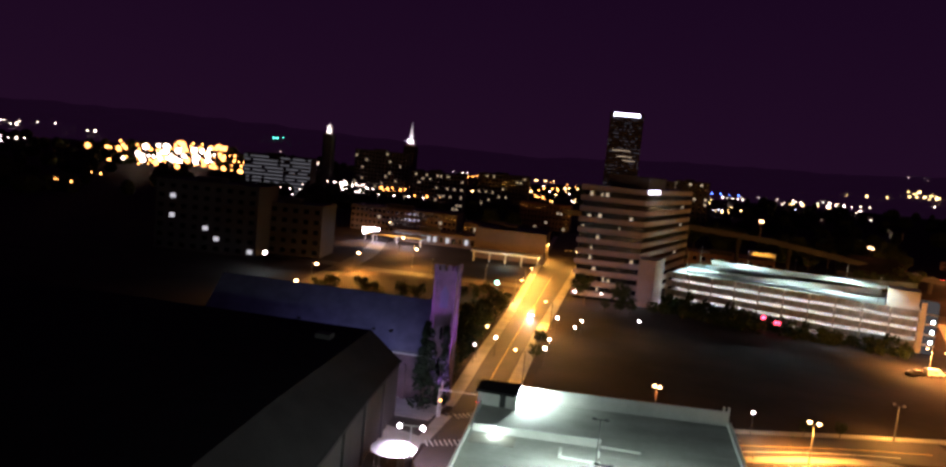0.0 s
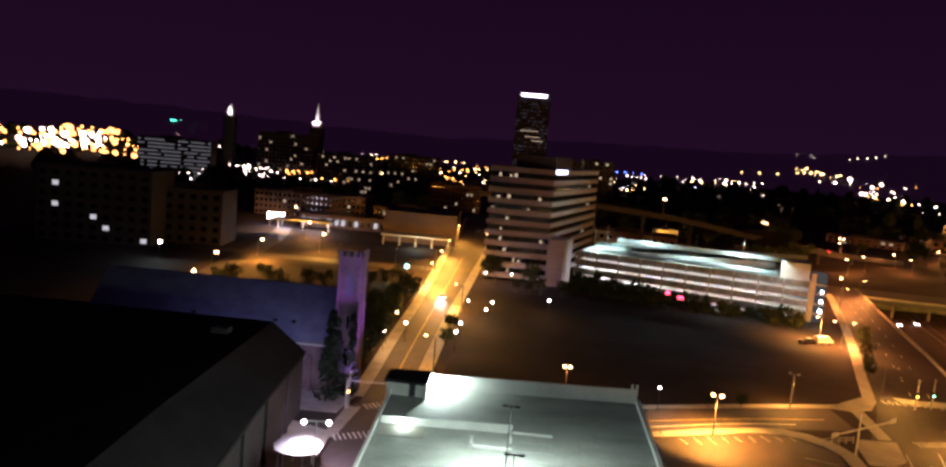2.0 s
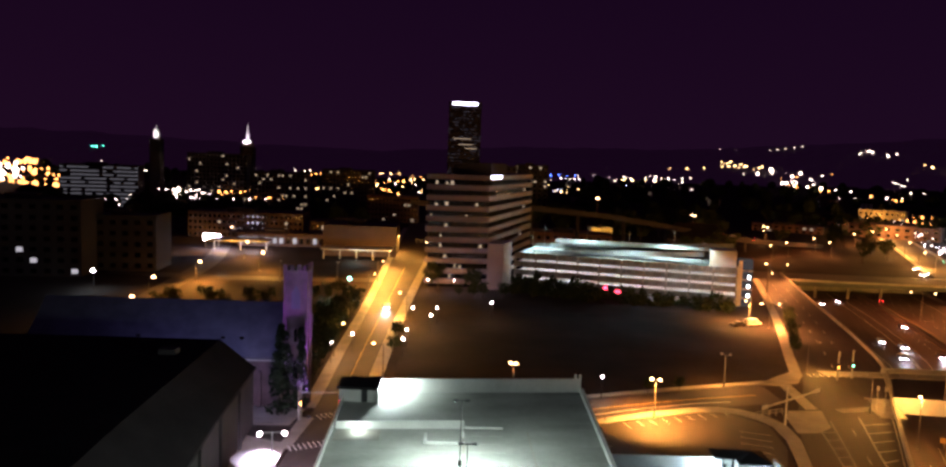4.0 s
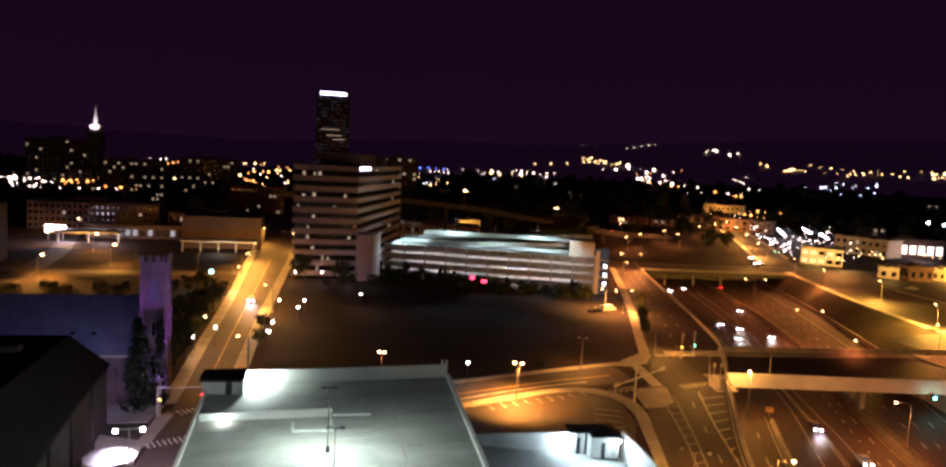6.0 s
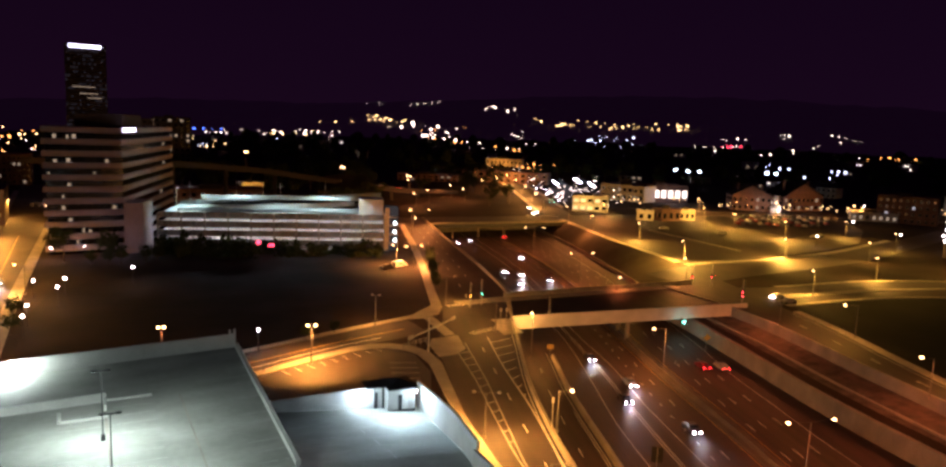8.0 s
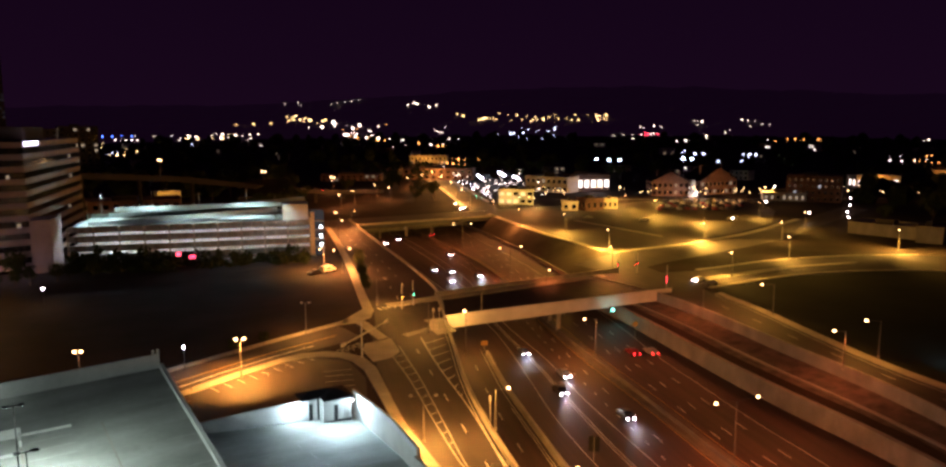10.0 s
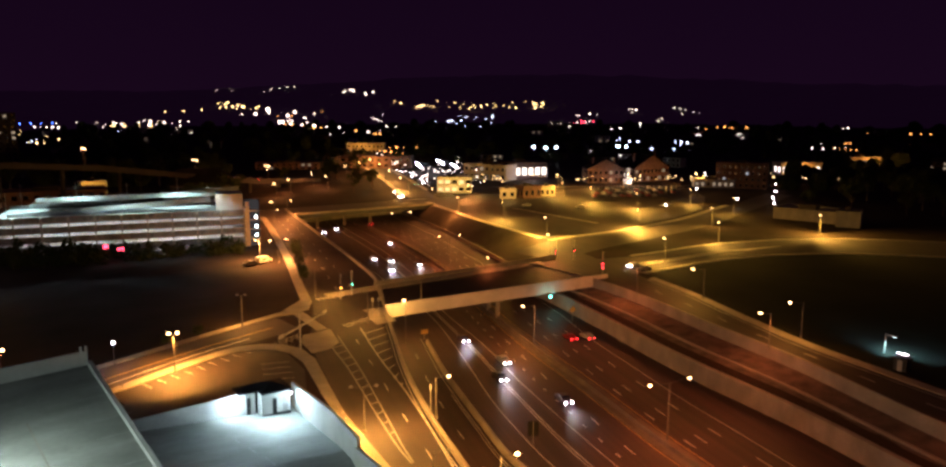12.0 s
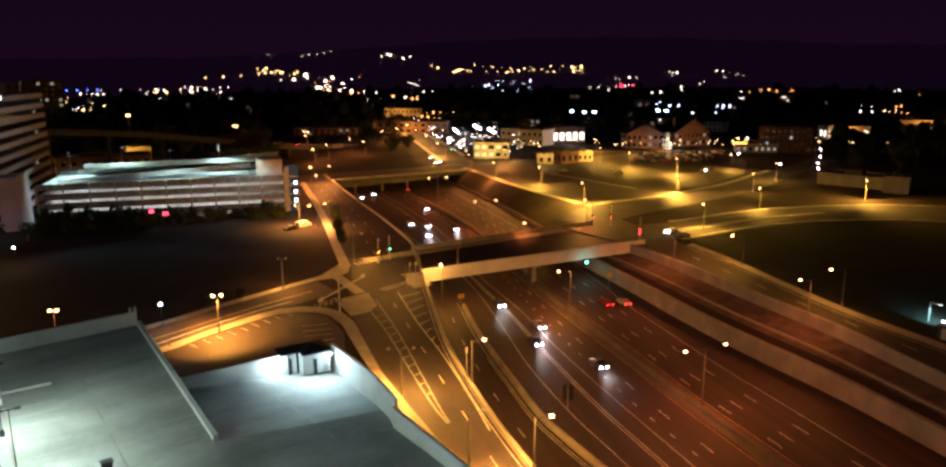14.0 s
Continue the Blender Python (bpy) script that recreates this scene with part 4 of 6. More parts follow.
# Posts and spots added to light the roof; the last lights the front.
for fx, fy, w, hh in ((0.06, 8, 8000, 8.0), (0.08, 22, 16000, 9.0), (0.3, 20, 15000, 10), (0.52, 8, 13000, 10), (0.72, 20, 15000, 10), (0.85, -1.2, 9000, 9.0)):
    p = M @ Vector((L * fx, fy, 12 + hh))
    spot_lamp("garage_roof_fill", p, (p.x, p.y, 0), (0.60, 1.0, 0.82), w, 130)
    ob = tagged(new("deck_lamp"), "steel lamp post added to light the garage roof", "lamp post", "garage roof lamps")
    b = bmesh.new()
    add_cyl(b, 0, 0, -hh, 0.2, 0.1, 0.08)
    part("pole", b, STEEL, ob)
    b = bmesh.new()
    add_box(b, -0.4, -0.25, 0.15, 0.4, 0.25, 0.3)
    part("lamp_head", b, DARKMETAL, ob)
    ob.location = p
ts = tagged(new("traffic_signal"), "red-lit signs beside the parking garage entrance", "signal")
boxes("mast", [(52.9, 238.6, 0, 53.1, 238.8, 5)], DARKMETAL, ts)
boxes("red_light", [(51.4, 238.2, 4.0, 52.6, 238.5, 5.0), (55, 236.6, 3.0, 56.6, 236.9, 4.0)], FARRED, ts, "glowing red light")

# ---- church ----
church = tagged(new("church"), "brownstone church with slate roof and square bell tower", "church")
boxes("nave", [(-74, 126, 0, -30, 142, 9.0)], BROWNSTONE, church, "brownstone nave wall")
bm = bmesh.new()
for sgn in (1, -1):
    yc, ye = 134, 134 - sgn * 8.7
    q = [(-74.5, ye, 8.7), (-29.8, ye, 8.7), (-29.8, yc, 17.0), (-74.5, yc, 17.0)]
    a = [bm.verts.new(p) for p in q]
    c = [bm.verts.new((p[0], p[1], p[2] + 0.35)) for p in q]
    bm.faces.new(a), bm.faces.new(c[::-1])
    for k in range(4):
        bm.faces.new((a[k], a[(k + 1) % 4], c[(k + 1) % 4], c[k]))
part("roof", bm, SLATE, church, "blue-grey slate roof")
bm = bmesh.new()
for x in (-30.2, -73.8):
    v = [(126.2, 9.0), (141.8, 9.0), (134, 16.9)]
    a = [bm.verts.new((x - 0.2, y, z)) for y, z in v]
    c = [bm.verts.new((x + 0.2, y, z)) for y, z in v]
    bm.faces.new(a), bm.faces.new(c[::-1])
    for k in range(3):
        bm.faces.new((a[k], a[(k + 1) % 3], c[(k + 1) % 3], c[k]))
part("gable", bm, BROWNSTONE, church)
boxes("eave_course", [(-74.2, 125.7, 8.3, -30, 126.0, 8.75)], PALE, church)
for k in range(8):
    x = -33.2 - 5.2 * k
    boxes("buttress", [(x - 0.35, 125.1, 0, x + 0.35, 126.0, 6.6)], BROWNSTONE, church)
    bm = bmesh.new()
    o = [(x - 3.1, 1.6), (x - 2.1, 1.6), (x - 2.1, 5.6), (x - 2.6, 6.6), (x - 3.1, 5.6)]
    a = [bm.verts.new((px, 125.9, pz)) for px, pz in o]
    c = [bm.verts.new((px, 126.05, pz)) for px, pz in o]
    bm.faces.new(a), bm.faces.new(c[::-1])
    for j in range(5):
        bm.faces.new((a[j], a[(j + 1) % 5], c[(j + 1) % 5], c[j]))
    part("lancet_window", bm, GLASS, church, "dark pointed window")
tw = part("bell_tower", (lambda b: (add_box(b, -28.7, 124.9, 0, -25.0, 128.6, 24.6), b)[1])(bmesh.new()), BROWNSTONE, church, "square brownstone bell tower")
for x in (-28.9, -25.35):
    for y in (124.7, 128.25):
        boxes("corner_buttress", [(x - 0.12, y - 0.12, 0, x + 0.67, y + 0.67, 16.5), (x, y, 16.5, x + 0.55, y + 0.55, 25.2)], BROWNSTONE, tw)
boxes("cornice", [(-29.0, 124.6, 24.2, -24.7, 128.9, 24.8)], BROWNSTONE, tw)
for k in range(4):
    x = -29.0 + 1.2 * k
    boxes("merlon", [(x, 124.6, 24.8, x + 0.7, 125.0, 25.8)], BROWNSTONE, tw)
    boxes("merlon", [(-25.1, 124.6 + 1.2 * k, 24.8, -24.7, 125.3 + 1.2 * k, 25.8)], BROWNSTONE, tw)
for w, z0, z1, mat, lab in ((1.5, 18.0, 22.2, SLATE, "pointed belfry louvres"), (0.5, 12.2, 14.6, GLASS, "narrow slit window"), (0.9, 5.5, 9.0, GLASS, "tall pointed window")):
    bm = bmesh.new()
    xc = -26.8
    o = [(xc - w / 2, z0), (xc + w / 2, z0), (xc + w / 2, z1 - w), (xc, z1), (xc - w / 2, z1 - w)]
    a = [bm.verts.new((px, 124.78, pz)) for px, pz in o]
    c = [bm.verts.new((px, 125.0, pz)) for px, pz in o]
    bm.faces.new(a), bm.faces.new(c[::-1])
    for j in range(5):
        bm.faces.new((a[j], a[(j + 1) % 5], c[(j + 1) % 5], c[j]))
    part("belfry_opening", bm, mat, tw, lab)
# Spots and their housings are added to tint roof and tower blue and violet.
spot_lamp("church_fill", (-36.5, 117.6, 15.2), (-38, 129, 9), (0.46, 0.48, 1.0), 1050, 160)
spot_lamp("church_fill", (-50, 117.6, 15.2), (-52, 129, 12), (0.46, 0.48, 1.0), 420, 160)
spot_lamp("church_fill", (-23.4, 120.4, 0.9), (-26.7, 125, 16), (0.58, 0.2, 1.0), 22000, 46)
spot_lamp("church_fill", (-33.5, 117.6, 15.2), (-26.8, 125, 20.5), (0.55, 0.2, 1.0), 2600, 44)
for x, y, z in ((-33.5, 116.4, 14.7), (-36.5, 116.4, 14.7), (-50, 116.4, 14.7), (-23.4, 120.6, 0.36)):
    ob = tagged(new("added_floodlight"), "small floodlight box added for the violet light on the church", "floodlight", "church floodlights")
    boxes("housing", [(-0.3, -0.2, 0, 0.3, 0.2, 0.4)], DARKMETAL, ob)
    boxes("bracket", [(-0.05, -0.05, -0.2, 0.05, 0.05, 0.0)], DARKMETAL, ob)
    ob.location = (x, y - 0.6, z)

# ---- dark hall in the foreground ----
# Brick base set near black, so the wall's unlit look sits in the colour.
DARKBRICK = material("unlit_dark_brick", (0.035, 0.028, 0.028), 0.9, scale=0.3, grain=3.0, vary=0.4)
hall = tagged(new("dark_hall"), "unlit dark hall with a low hipped roof", "building")
HALL = [(-31.9, 117), (-30.4, 93), (-28.9, 77), (-25, 20), (-120, 20), (-120, 117)]
bm = bmesh.new()
add_prism(bm, HALL, 0, 9.3)
part("wall", bm, DARKBRICK, hall)
bm = bmesh.new()
add_prism(bm, [(-31.6, 117.3), (-30.1, 93), (-28.6, 77), (-24.7, 19.5), (-120.5, 19.5), (-120.5, 117.3)], 9.3, 9.8)
part("eave", bm, ROOFING, hall, "dark roof edge")
bm = bmesh.new()
lo = [bm.verts.new((*p, 9.8)) for p in ((-31.8, 117.1), (-28.8, 77), (-25, 20), (-120, 20), (-120, 117.1))]
hi = [bm.verts.new((*p, 14.5)) for p in ((-37.0, 116), (-36, 77), (-33, 26), (-112, 26), (-112, 116))]
bm.faces.new(hi)
for k in range(5):
    bm.faces.new((lo[k], lo[(k + 1) % 5], hi[(k + 1) % 5], hi[k]))
part("roof", bm, ROOFING, hall, "dark low hipped roof")
boxes("roof_hatch", [(-43, 106, 14.5, -40.5, 108, 15.3)], FARWALL, hall)
for k in range(7):
    y = 40 + 11 * k
    x = float(np.interp(y, [20, 77, 93, 117], [-25, -28.9, -30.4, -31.9]))
    boxes("pilaster", [(x - 0.1, y, 0, x + 0.35, y + 0.9, 9.3)], DARKBRICK, hall)

# lit round canopy of the entrance
canopy = tagged(new("entrance_canopy"), "round white entrance canopy glowing under strong lamps", "canopy")
bm = bmesh.new()
for k in range(3):
    add_cyl(bm, 0, 0, 3.4 + 0.25 * k, 3.65 + 0.25 * k, 4.4 - 0.9 * k, 3.6 - 0.9 * k, 28)
part("roof", bm, PALE, canopy, "stepped round white roof")
for k in range(6):
    a = math.pi * k / 3
    bm = bmesh.new()
    add_cyl(bm, 3.6 * math.cos(a), 3.6 * math.sin(a), 0, 3.4, 0.14, 0.14, 10)
    part("post", bm, PALE, canopy)
canopy.scale = (0.74, 0.74, 1.0)
canopy.location = (-25.8, 95.2, 0.16)


def globe_lamp(x, y, watts, colour, height=8.2):
    ob = tagged(new("plaza_lamp"), "white plaza lamp with two bright heads", "street lamp", "plaza lamps")
    b = bmesh.new()
    add_cyl(b, 0, 0, 0, height, 0.12, 0.08)
    part("pole", b, PALE, ob)
    b = bmesh.new()
    add_box(b, -1.8, -0.06, height - 0.1, 1.8, 0.06, height + 0.04)
    part("crossbar", b, PALE, ob)
    for s in (-1, 1):
        b = bmesh.new()
        add_ball(b, s * 1.6, 0, height - 0.2, 0.32)
        part("lamp_head", b, BULBWHITE, ob, "bright round head")
    ob.matrix_world = pose(x, y, 0.16, 0, 0, 8)
    spot_lamp("plaza_light", (x - 0.6, y + 0.4, height - 0.6), (x - 2.4, y + 2.0, 0), colour, watts * 0.35, 90, 0.3, 0.6)
    spot_lamp("plaza_light", (x + 1.0, y + 0.6, height - 0.6), (x + 1.5, y + 15, 0), colour, watts * 0.8, 95, 0.3, 0.8)


globe_lamp(-22.9, 92.6, 13000, (0.96, 0.88, 1.0), 8.1)

# ---- street lamps ----
LAMPS = {}


def street_lamp(x, y, z, height, heading, arm=2.2, heads=1, watts=9000, colour=SODIUM, size=0.31, lit=True, style="sodium", shielded=True, spread=170):
    key = (round(height, 1), arm, heads, size, lit, style)
    label = {1: "steel street lamp with a glowing orange head", 2: "steel lamp post with two glowing heads"}[heads]
    if style == "cool":
        label = "steel lamp post with a cool white head"
    if not lit:
        label = "steel street lamp with a shielded dark head"
    m = pose(x, y, z, 0, 0, heading)
    if key in LAMPS:
        ob = copy_thing(LAMPS[key], m)
    else:
        ob = tagged(new("street_lamp"), label, "street lamp", "street lamps")
        b = bmesh.new()
        add_cyl(b, 0, 0, 0, height, 0.14, 0.08, 8)
        part("pole", b, POLE, ob)
        b = bmesh.new()
        add_cyl(b, 0, 0, 0, 0.45, 0.26, 0.2, 8)
        part("base", b, CONCRETE, ob)
        for k in range(heads):
            s = 1 if k == 0 else -1
            b = bmesh.new()
            add_cyl(b, 0, 0, 0, arm, 0.05, 0.04, 6, Matrix.Translation((0, 0, height - 0.1)) @ Matrix.Rotation(s * radians(84), 4, "Y"))
            part("arm", b, POLE, ob)
            b = bmesh.new()
            add_ball(b, s * arm, 0, height + 0.12, size, 0.7)
            part("lamp_head", b, (BULBCOOL if style == "cool" else BULB) if lit else STEEL, ob, "glowing lamp head" if lit else "dark lamp head")
        ob.matrix_basis = m
        LAMPS[key] = ob
    if lit or watts != 9000:
        for k in range(heads):
            s = 1 if k == 0 else -1
            p = m @ Vector((s * arm, 0, height - 0.45))
            if shielded and colour in (AMBER, STREET, LOT, ORANGE):
                # a road luminaire throws two lobes up and down the street
                for side in (-1, 1):
                    q = m @ Vector((s * (arm + 1.5), side * 7.5, height - 7))
                    spot_lamp("street_light", p, q, colour, watts * 1.3, 122 if colour is STREET else 148, 0.3, 0.6)
            elif shielded:
                spot_lamp("street_light", p, (p.x, p.y, p.z - 5), colour, watts * 1.2, spread, 0.3, 0.3)
            else:
                point_lamp("street_light", p, colour, watts, 0.3)
    return ob


for x, y, w in ((129.4, 65.2, 3200), (145.8, 109.5, 4600), (114, 26, 900)):
    street_lamp(x, y, 0.4, 7.4, 152, 2.2, watts=w)
for x, y, w in ((143.1, 65.7, 1800), (155.6, 96.8, 2400)):
    street_lamp(x, y, 0.14, 7.4, 152, 3.1, watts=w, colour=STREET)
for y, d in ((18, 0.4), (62, 0.4), (194, 4.5), (254, 5.5)):
    street_lamp(median(y) + d, y, HZ + 0.16, 10.3, -13, 4.0, 2, watts=2500)
street_lamp(111.9, 111.7, HZ + 0.16, 9.4, 167, 3.0, 1, watts=5500, colour=ORANGE, shielded=False)
street_lamp(37.1, 124.8, 0.1, 7.0, -20, 0.7, 2, watts=13000, size=0.34, colour=(1.0, 0.42, 0.05), spread=134)
street_lamp(12.4, 134.0, 0.14, 6.6, -20, 0.5, 2, watts=700, size=0.34)
street_lamp(60.1, 78.9, 0.9, 6.3, -35, 1.9, 1, watts=5500, colour=AMBER, shielded=False)
street_lamp(51.2, 54.5, 0.9, 6.3, -35, 1.9, 1, watts=5500, colour=AMBER, shielded=False)
street_lamp(36, 6, 0.9, 6.3, -35, 1.9, 1, watts=9000)
# full cut-off heads: dark from above, lit below
street_lamp(50.3, 82.8, 0.15, 6.8, -30, 1.8, 2, watts=8000, colour=AMBER, lit=False)
street_lamp(46.1, 60.4, 0.15, 6.8, -30, 1.8, 1, watts=7000, colour=AMBER, lit=False)
street_lamp(57.2, 144.6, 0.15, 6.8, -30, 0.8, 2, watts=2000, colour=AMBER, lit=False)
street_lamp(79.5, 130.0, 0.15, 6.8, 150, 2.2, 1, watts=2200, colour=AMBER, lit=False)
street_lamp(81.5, 158.5, 0.15, 6.8, -30, 2.2, 1, watts=3200, colour=AMBER, lit=False)
street_lamp(89.9, 131.0, HZ, 10.3, 200, 0.5, 1, watts=5500, colour=AMBER, shielded=False)
street_lamp(98.5, 137.0, 1.2, 5.6, -10, 0.5, 1, lit=False)
street_lamp(134, 155.0, 0.2, 3.6, -10, 0.9, 1, watts=700)
street_lamp(92, 202.5, 0.14, 7.0, 0, 2.6, 2, watts=8000, size=0.34, colour=ORANGE)
for x, y in ((119, 266), (137, 292)):
    street_lamp(x, y, 0.14, 7.2, 0, 1.6, 1, watts=9000, colour=ORANGE)
for x, y, h, w in ((-26.4, 293, 0, 22000), (-26.2, 262, 0, 19000), (-26.2, 232, 0, 19000), (-11.8, 200, 180, 11000), (-25.6, 160, 0, 1300), (-13.0, 143, 180, 2600), (-27, 352, 0, 9000), (-9, 330, 180, 7000)):
    street_lamp(x, y, 0.14, 7.4, h, 2.0, 1, watts=w, colour=STREET)
for x, y, w in ((190, 186, 30000), (209, 231, 19000), (234, 178, 34000), (283, 217, 26000), (186, 130.5, 8000), (229, 139, 9000), (262, 163, 6000), (301, 177, 6000), (319, 212, 9000), (277, 126, 32000), (285, 248, 16000), (293, 276, 12000), (341, 297, 6000)):
    street_lamp(x, y, 0.14, 7.4, 200, 1.8, 1, watts=w * 1.05, size=0.3, colour=LOT)
for x, y, w in ((204, 256, 13000), (216, 292, 8000), (244, 298, 11000), (163.5, 158, 6000)):
    street_lamp(x, y, 0.14, 7.4, 200, 1.8, 1, watts=w, size=0.3, colour=ORANGE)
for x, y in ((166, 367), (183, 386), (203, 461), (213, 416), (131, 292), (211, 394), (262, 461), (288, 485)):
    street_lamp(x, y, 0.14, 7.4, 200, 1.8, 1, watts=5000, size=0.45, colour=ORANGE)
for k in range(7):
    y = 356 + 52 * k
    street_lamp(away_w(y) - 2, y, 0.1, 7.6, -28, 2.4, 1, watts=24000, size=0.5, colour=AMBER)
for x, y in ((330, 316), (368, 291), (406, 267), (438, 246)):
    street_lamp(x, y, 0.1, 7.4, 200, 1.8, 1, watts=14000, size=0.5, colour=AMBER)
for x, y in ((456, 468), (454, 451), (461, 445), (522, 427), (526, 421)):
    street_lamp(x, y, hill(x, y), 16.0, 180, 0.6, 1, watts=16000 if y > 440 else 9000, size=1.35, colour=COOL, style="cool")
for x, y, w in ((-87.4, 250, 24000), (-82.4, 185, 3000), (-89.4, 216, 10000), (-88.4, 312, 9000), (-73.4, 279, 10000)):
    street_lamp(x, y, 0.14, 7.0, 0, 1.4, 1, watts=w, size=0.6, colour=STREET)


def path_lamp(x, y, z, watts, colour, bulb, size=0.32, height=4.2):
    ob = tagged(new("path_lamp"), "short post lamp with a bright round head", "path lamp", "path lamps")
    b = bmesh.new()
    add_cyl(b, 0, 0, 0, height, 0.07, 0.05)
    part("pole", b, DARKMETAL, ob)
    b = bmesh.new()
    add_ball(b, 0, 0, height + 0.2, size)
    part("lamp_head", b, bulb, ob, "bright round head")
    ob.location = (x, y, z)
    if watts:
        point_lamp("path_light", (x, y - 0.5, z + height), colour, watts, 0.25)


for x, y in ((-9.8, 195), (-3.3, 195.5), (-4.7, 186), (-9.9, 169), (-10.2, 160), (12.3, 205.5)):
    path_lamp(x, y, 0.14, 500, WARM, BULBWHITE)
for x, y in ((-21.9, 163.5), (-25.4, 154.8)):
    path_lamp(x, y, 0.14, 400, WARM, BULBWHITE)
for x, y in ((-7.5, 247.5), (1.5, 248.5), (9.5, 249)):
    path_lamp(x, y, 0.14, 300, (1.0, 0.80, 0.82), BULBWHITE, 0.28, 3.4)
path_lamp(29.6, 134.6, 0.14, 300, COOL, BULBWHITE, 0.26)
path_lamp(-31.6, 227.3, 0, 14000, (0.25, 1.0, 0.75), BULBTEAL, 0.7, 6.5)
for x, y in ((446, 287), (456, 255), (324, 189), (410, 216), (371, 195), (343, 181), (322, 169), (351, 230), (276, 196)):
    path_lamp(x, y, 0.1, 250, WARM, BULBWHITE, 0.42)
path_lamp(-113, 231, 0, 2500, COOL, BULBWHITE, 0.6, 6.0)


# ---- traffic signals and signs ----
def signal_mast(x, y, z, heading, reach, colours, label="traffic signal mast with glowing signal heads", tall=6.4, mat=None):
    ob = tagged(new("traffic_signal"), label, "traffic signal", "traffic signals")
    b = bmesh.new()
    add_cyl(b, 0, 0, 0, tall, 0.18, 0.13)
    part("mast", b, mat or STEEL, ob)
    b = bmesh.new()
    add_cyl(b, 0, 0, 0, reach, 0.11, 0.08, 8, Matrix.Translation((0, 0, tall - 0.3)) @ Matrix.Rotation(radians(88), 4, "Y"))
    part("arm", b, mat or STEEL, ob)
    for k, c in enumerate(colours):
        px = reach * (1 - 0.42 * k) - 0.3 if reach > 1 else 0
        pz = tall - 1.0 if reach > 1 else 3.2 - k
        b = bmesh.new()
        add_box(b, px - 0.2, -0.2, pz - 0.55, px + 0.2, 0.2, pz + 0.55)
        h = part("signal_head", b, DARKMETAL, ob, "black signal housing")
        b = bmesh.new()
        add_ball(b, px, -0.22, pz + (0.33 if c is FARRED else -0.3), 0.17, 1, 8, 6)
        part("signal_lens", b, c, h, "glowing signal lens")
    ob.matrix_world = pose(x, y, z, 0, 0, heading)


SIGRED, SIGGREEN, SIGAMBER = glow("signal_red", (1.0, 0.04, 0.04), 14), glow("signal_green", (0.05, 1.0, 0.6), 12), glow("signal_amber", (1.0, 0.4, 0.05), 14)
signal_mast(-24.9, 119.2, 0.16, -2, 7.2, (SIGRED,), tall=5.1, mat=PALE)
signal_mast(-24.6, 119.6, 0.16, -5, 0.5, (SIGAMBER,))
signal_mast(157.5, 131, 0.15, -49, 0.5, (SIGRED, SIGRED))
signal_mast(160, 152, 0.15, -49, 0.5, (SIGRED,))
signal_mast(166, 150, 0.15, -49, 0.5, (SIGRED,))
signal_mast(89, 153.5, 0.15, 10, 0.5, (SIGGREEN,))
signal_mast(85, 152, 0.15, 10, 0.5, (SIGAMBER,))
signal_mast(232, 338, 0.15, 0, 7, (SIGGREEN, SIGGREEN))
signal_mast(250, 322, 0.15, 0, 5, (SIGGREEN,))
signal_mast(-11, 352, 0.15, 180, 6, (SIGGREEN, SIGGREEN))


cm = tagged(new("traffic_signal"), "pale steel signal pole with two long mast arms", "traffic signal", "traffic signals")
bm = bmesh.new()
add_cyl(bm, 0, 0, 0, 7.0, 0.18, 0.12)
part("mast", bm, PALE, cm)
for turn, reach in ((90, 11.0), (-90, 7.6)):
    bm = bmesh.new()
    add_cyl(bm, 0, 0, 0, reach, 0.17, 0.1, 8, Matrix.Translation((0, 0, 4.5)) @ Matrix.Rotation(radians(turn), 4, "Y"))
    arm = part("arm", bm, PALE, cm)
    bm = bmesh.new()
    px = math.copysign(reach - 0.6, turn)
    add_box(bm, px - 0.9, -0.06, 4.2, px + 0.9, 0.06, 4.9)
    part("sign_panel", bm, PALE, arm, "pale sign panel on the arm")
cm.matrix_basis = pose(60.0, 122.8, 0.15, 0, 0, 35.7)


def road_sign(x, y, z, height, w, h, heading, label, mat=None, diamond=False):
    ob = tagged(new("road_sign"), label, "road sign", "road signs")
    b = bmesh.new()
    add_box(b, -0.06, 0, 0, 0.06, 0.12, height)
    part("post", b, STEEL, ob)
    b = bmesh.new()
    add_box(b, -w / 2, -0.06, height - h, w / 2, 0, height + 0.1)
    if diamond:
        turn = Matrix.Translation((0, 0, height)) @ Matrix.Rotation(radians(45), 4, "Y") @ Matrix.Translation((0, 0, h / 2 - height))
        bmesh.ops.transform(b, matrix=turn, verts=b.verts)
    part("panel", b, mat or STEEL, ob)
    ob.matrix_world = pose(x, y, z, 0, 0, heading)


road_sign(76.3, 75, HZ, 4.2, 1.7, 2.4, 140, "dark steel road sign seen from its back", DARKMETAL)
road_sign(60.4, 80.6, 0.9, 4.6, 0.35, 0.8, -35, "steel sign on the parapet seen from behind")
road_sign(95.5, 131.5, HZ, 2.2, 1.6, 1.0, -20, "striped crash cushion sign at the barrier end", YELLOW)
road_sign(132.4, 119, HZ, 3.4, 1.3, 1.3, -20, "yellow diamond warning sign beside the highway", YELLOW, True)
road_sign(122, 255, HZ, 3.2, 1.2, 1.6, -20, "yellow warning sign beside the highway", YELLOW)
for x, y in ((81.3, 131), (82.6, 130.6)):
    road_sign(x, y, 0.15, 5.0, 0.5, 0.7, -20, "thin steel sign post at the bridge corner")
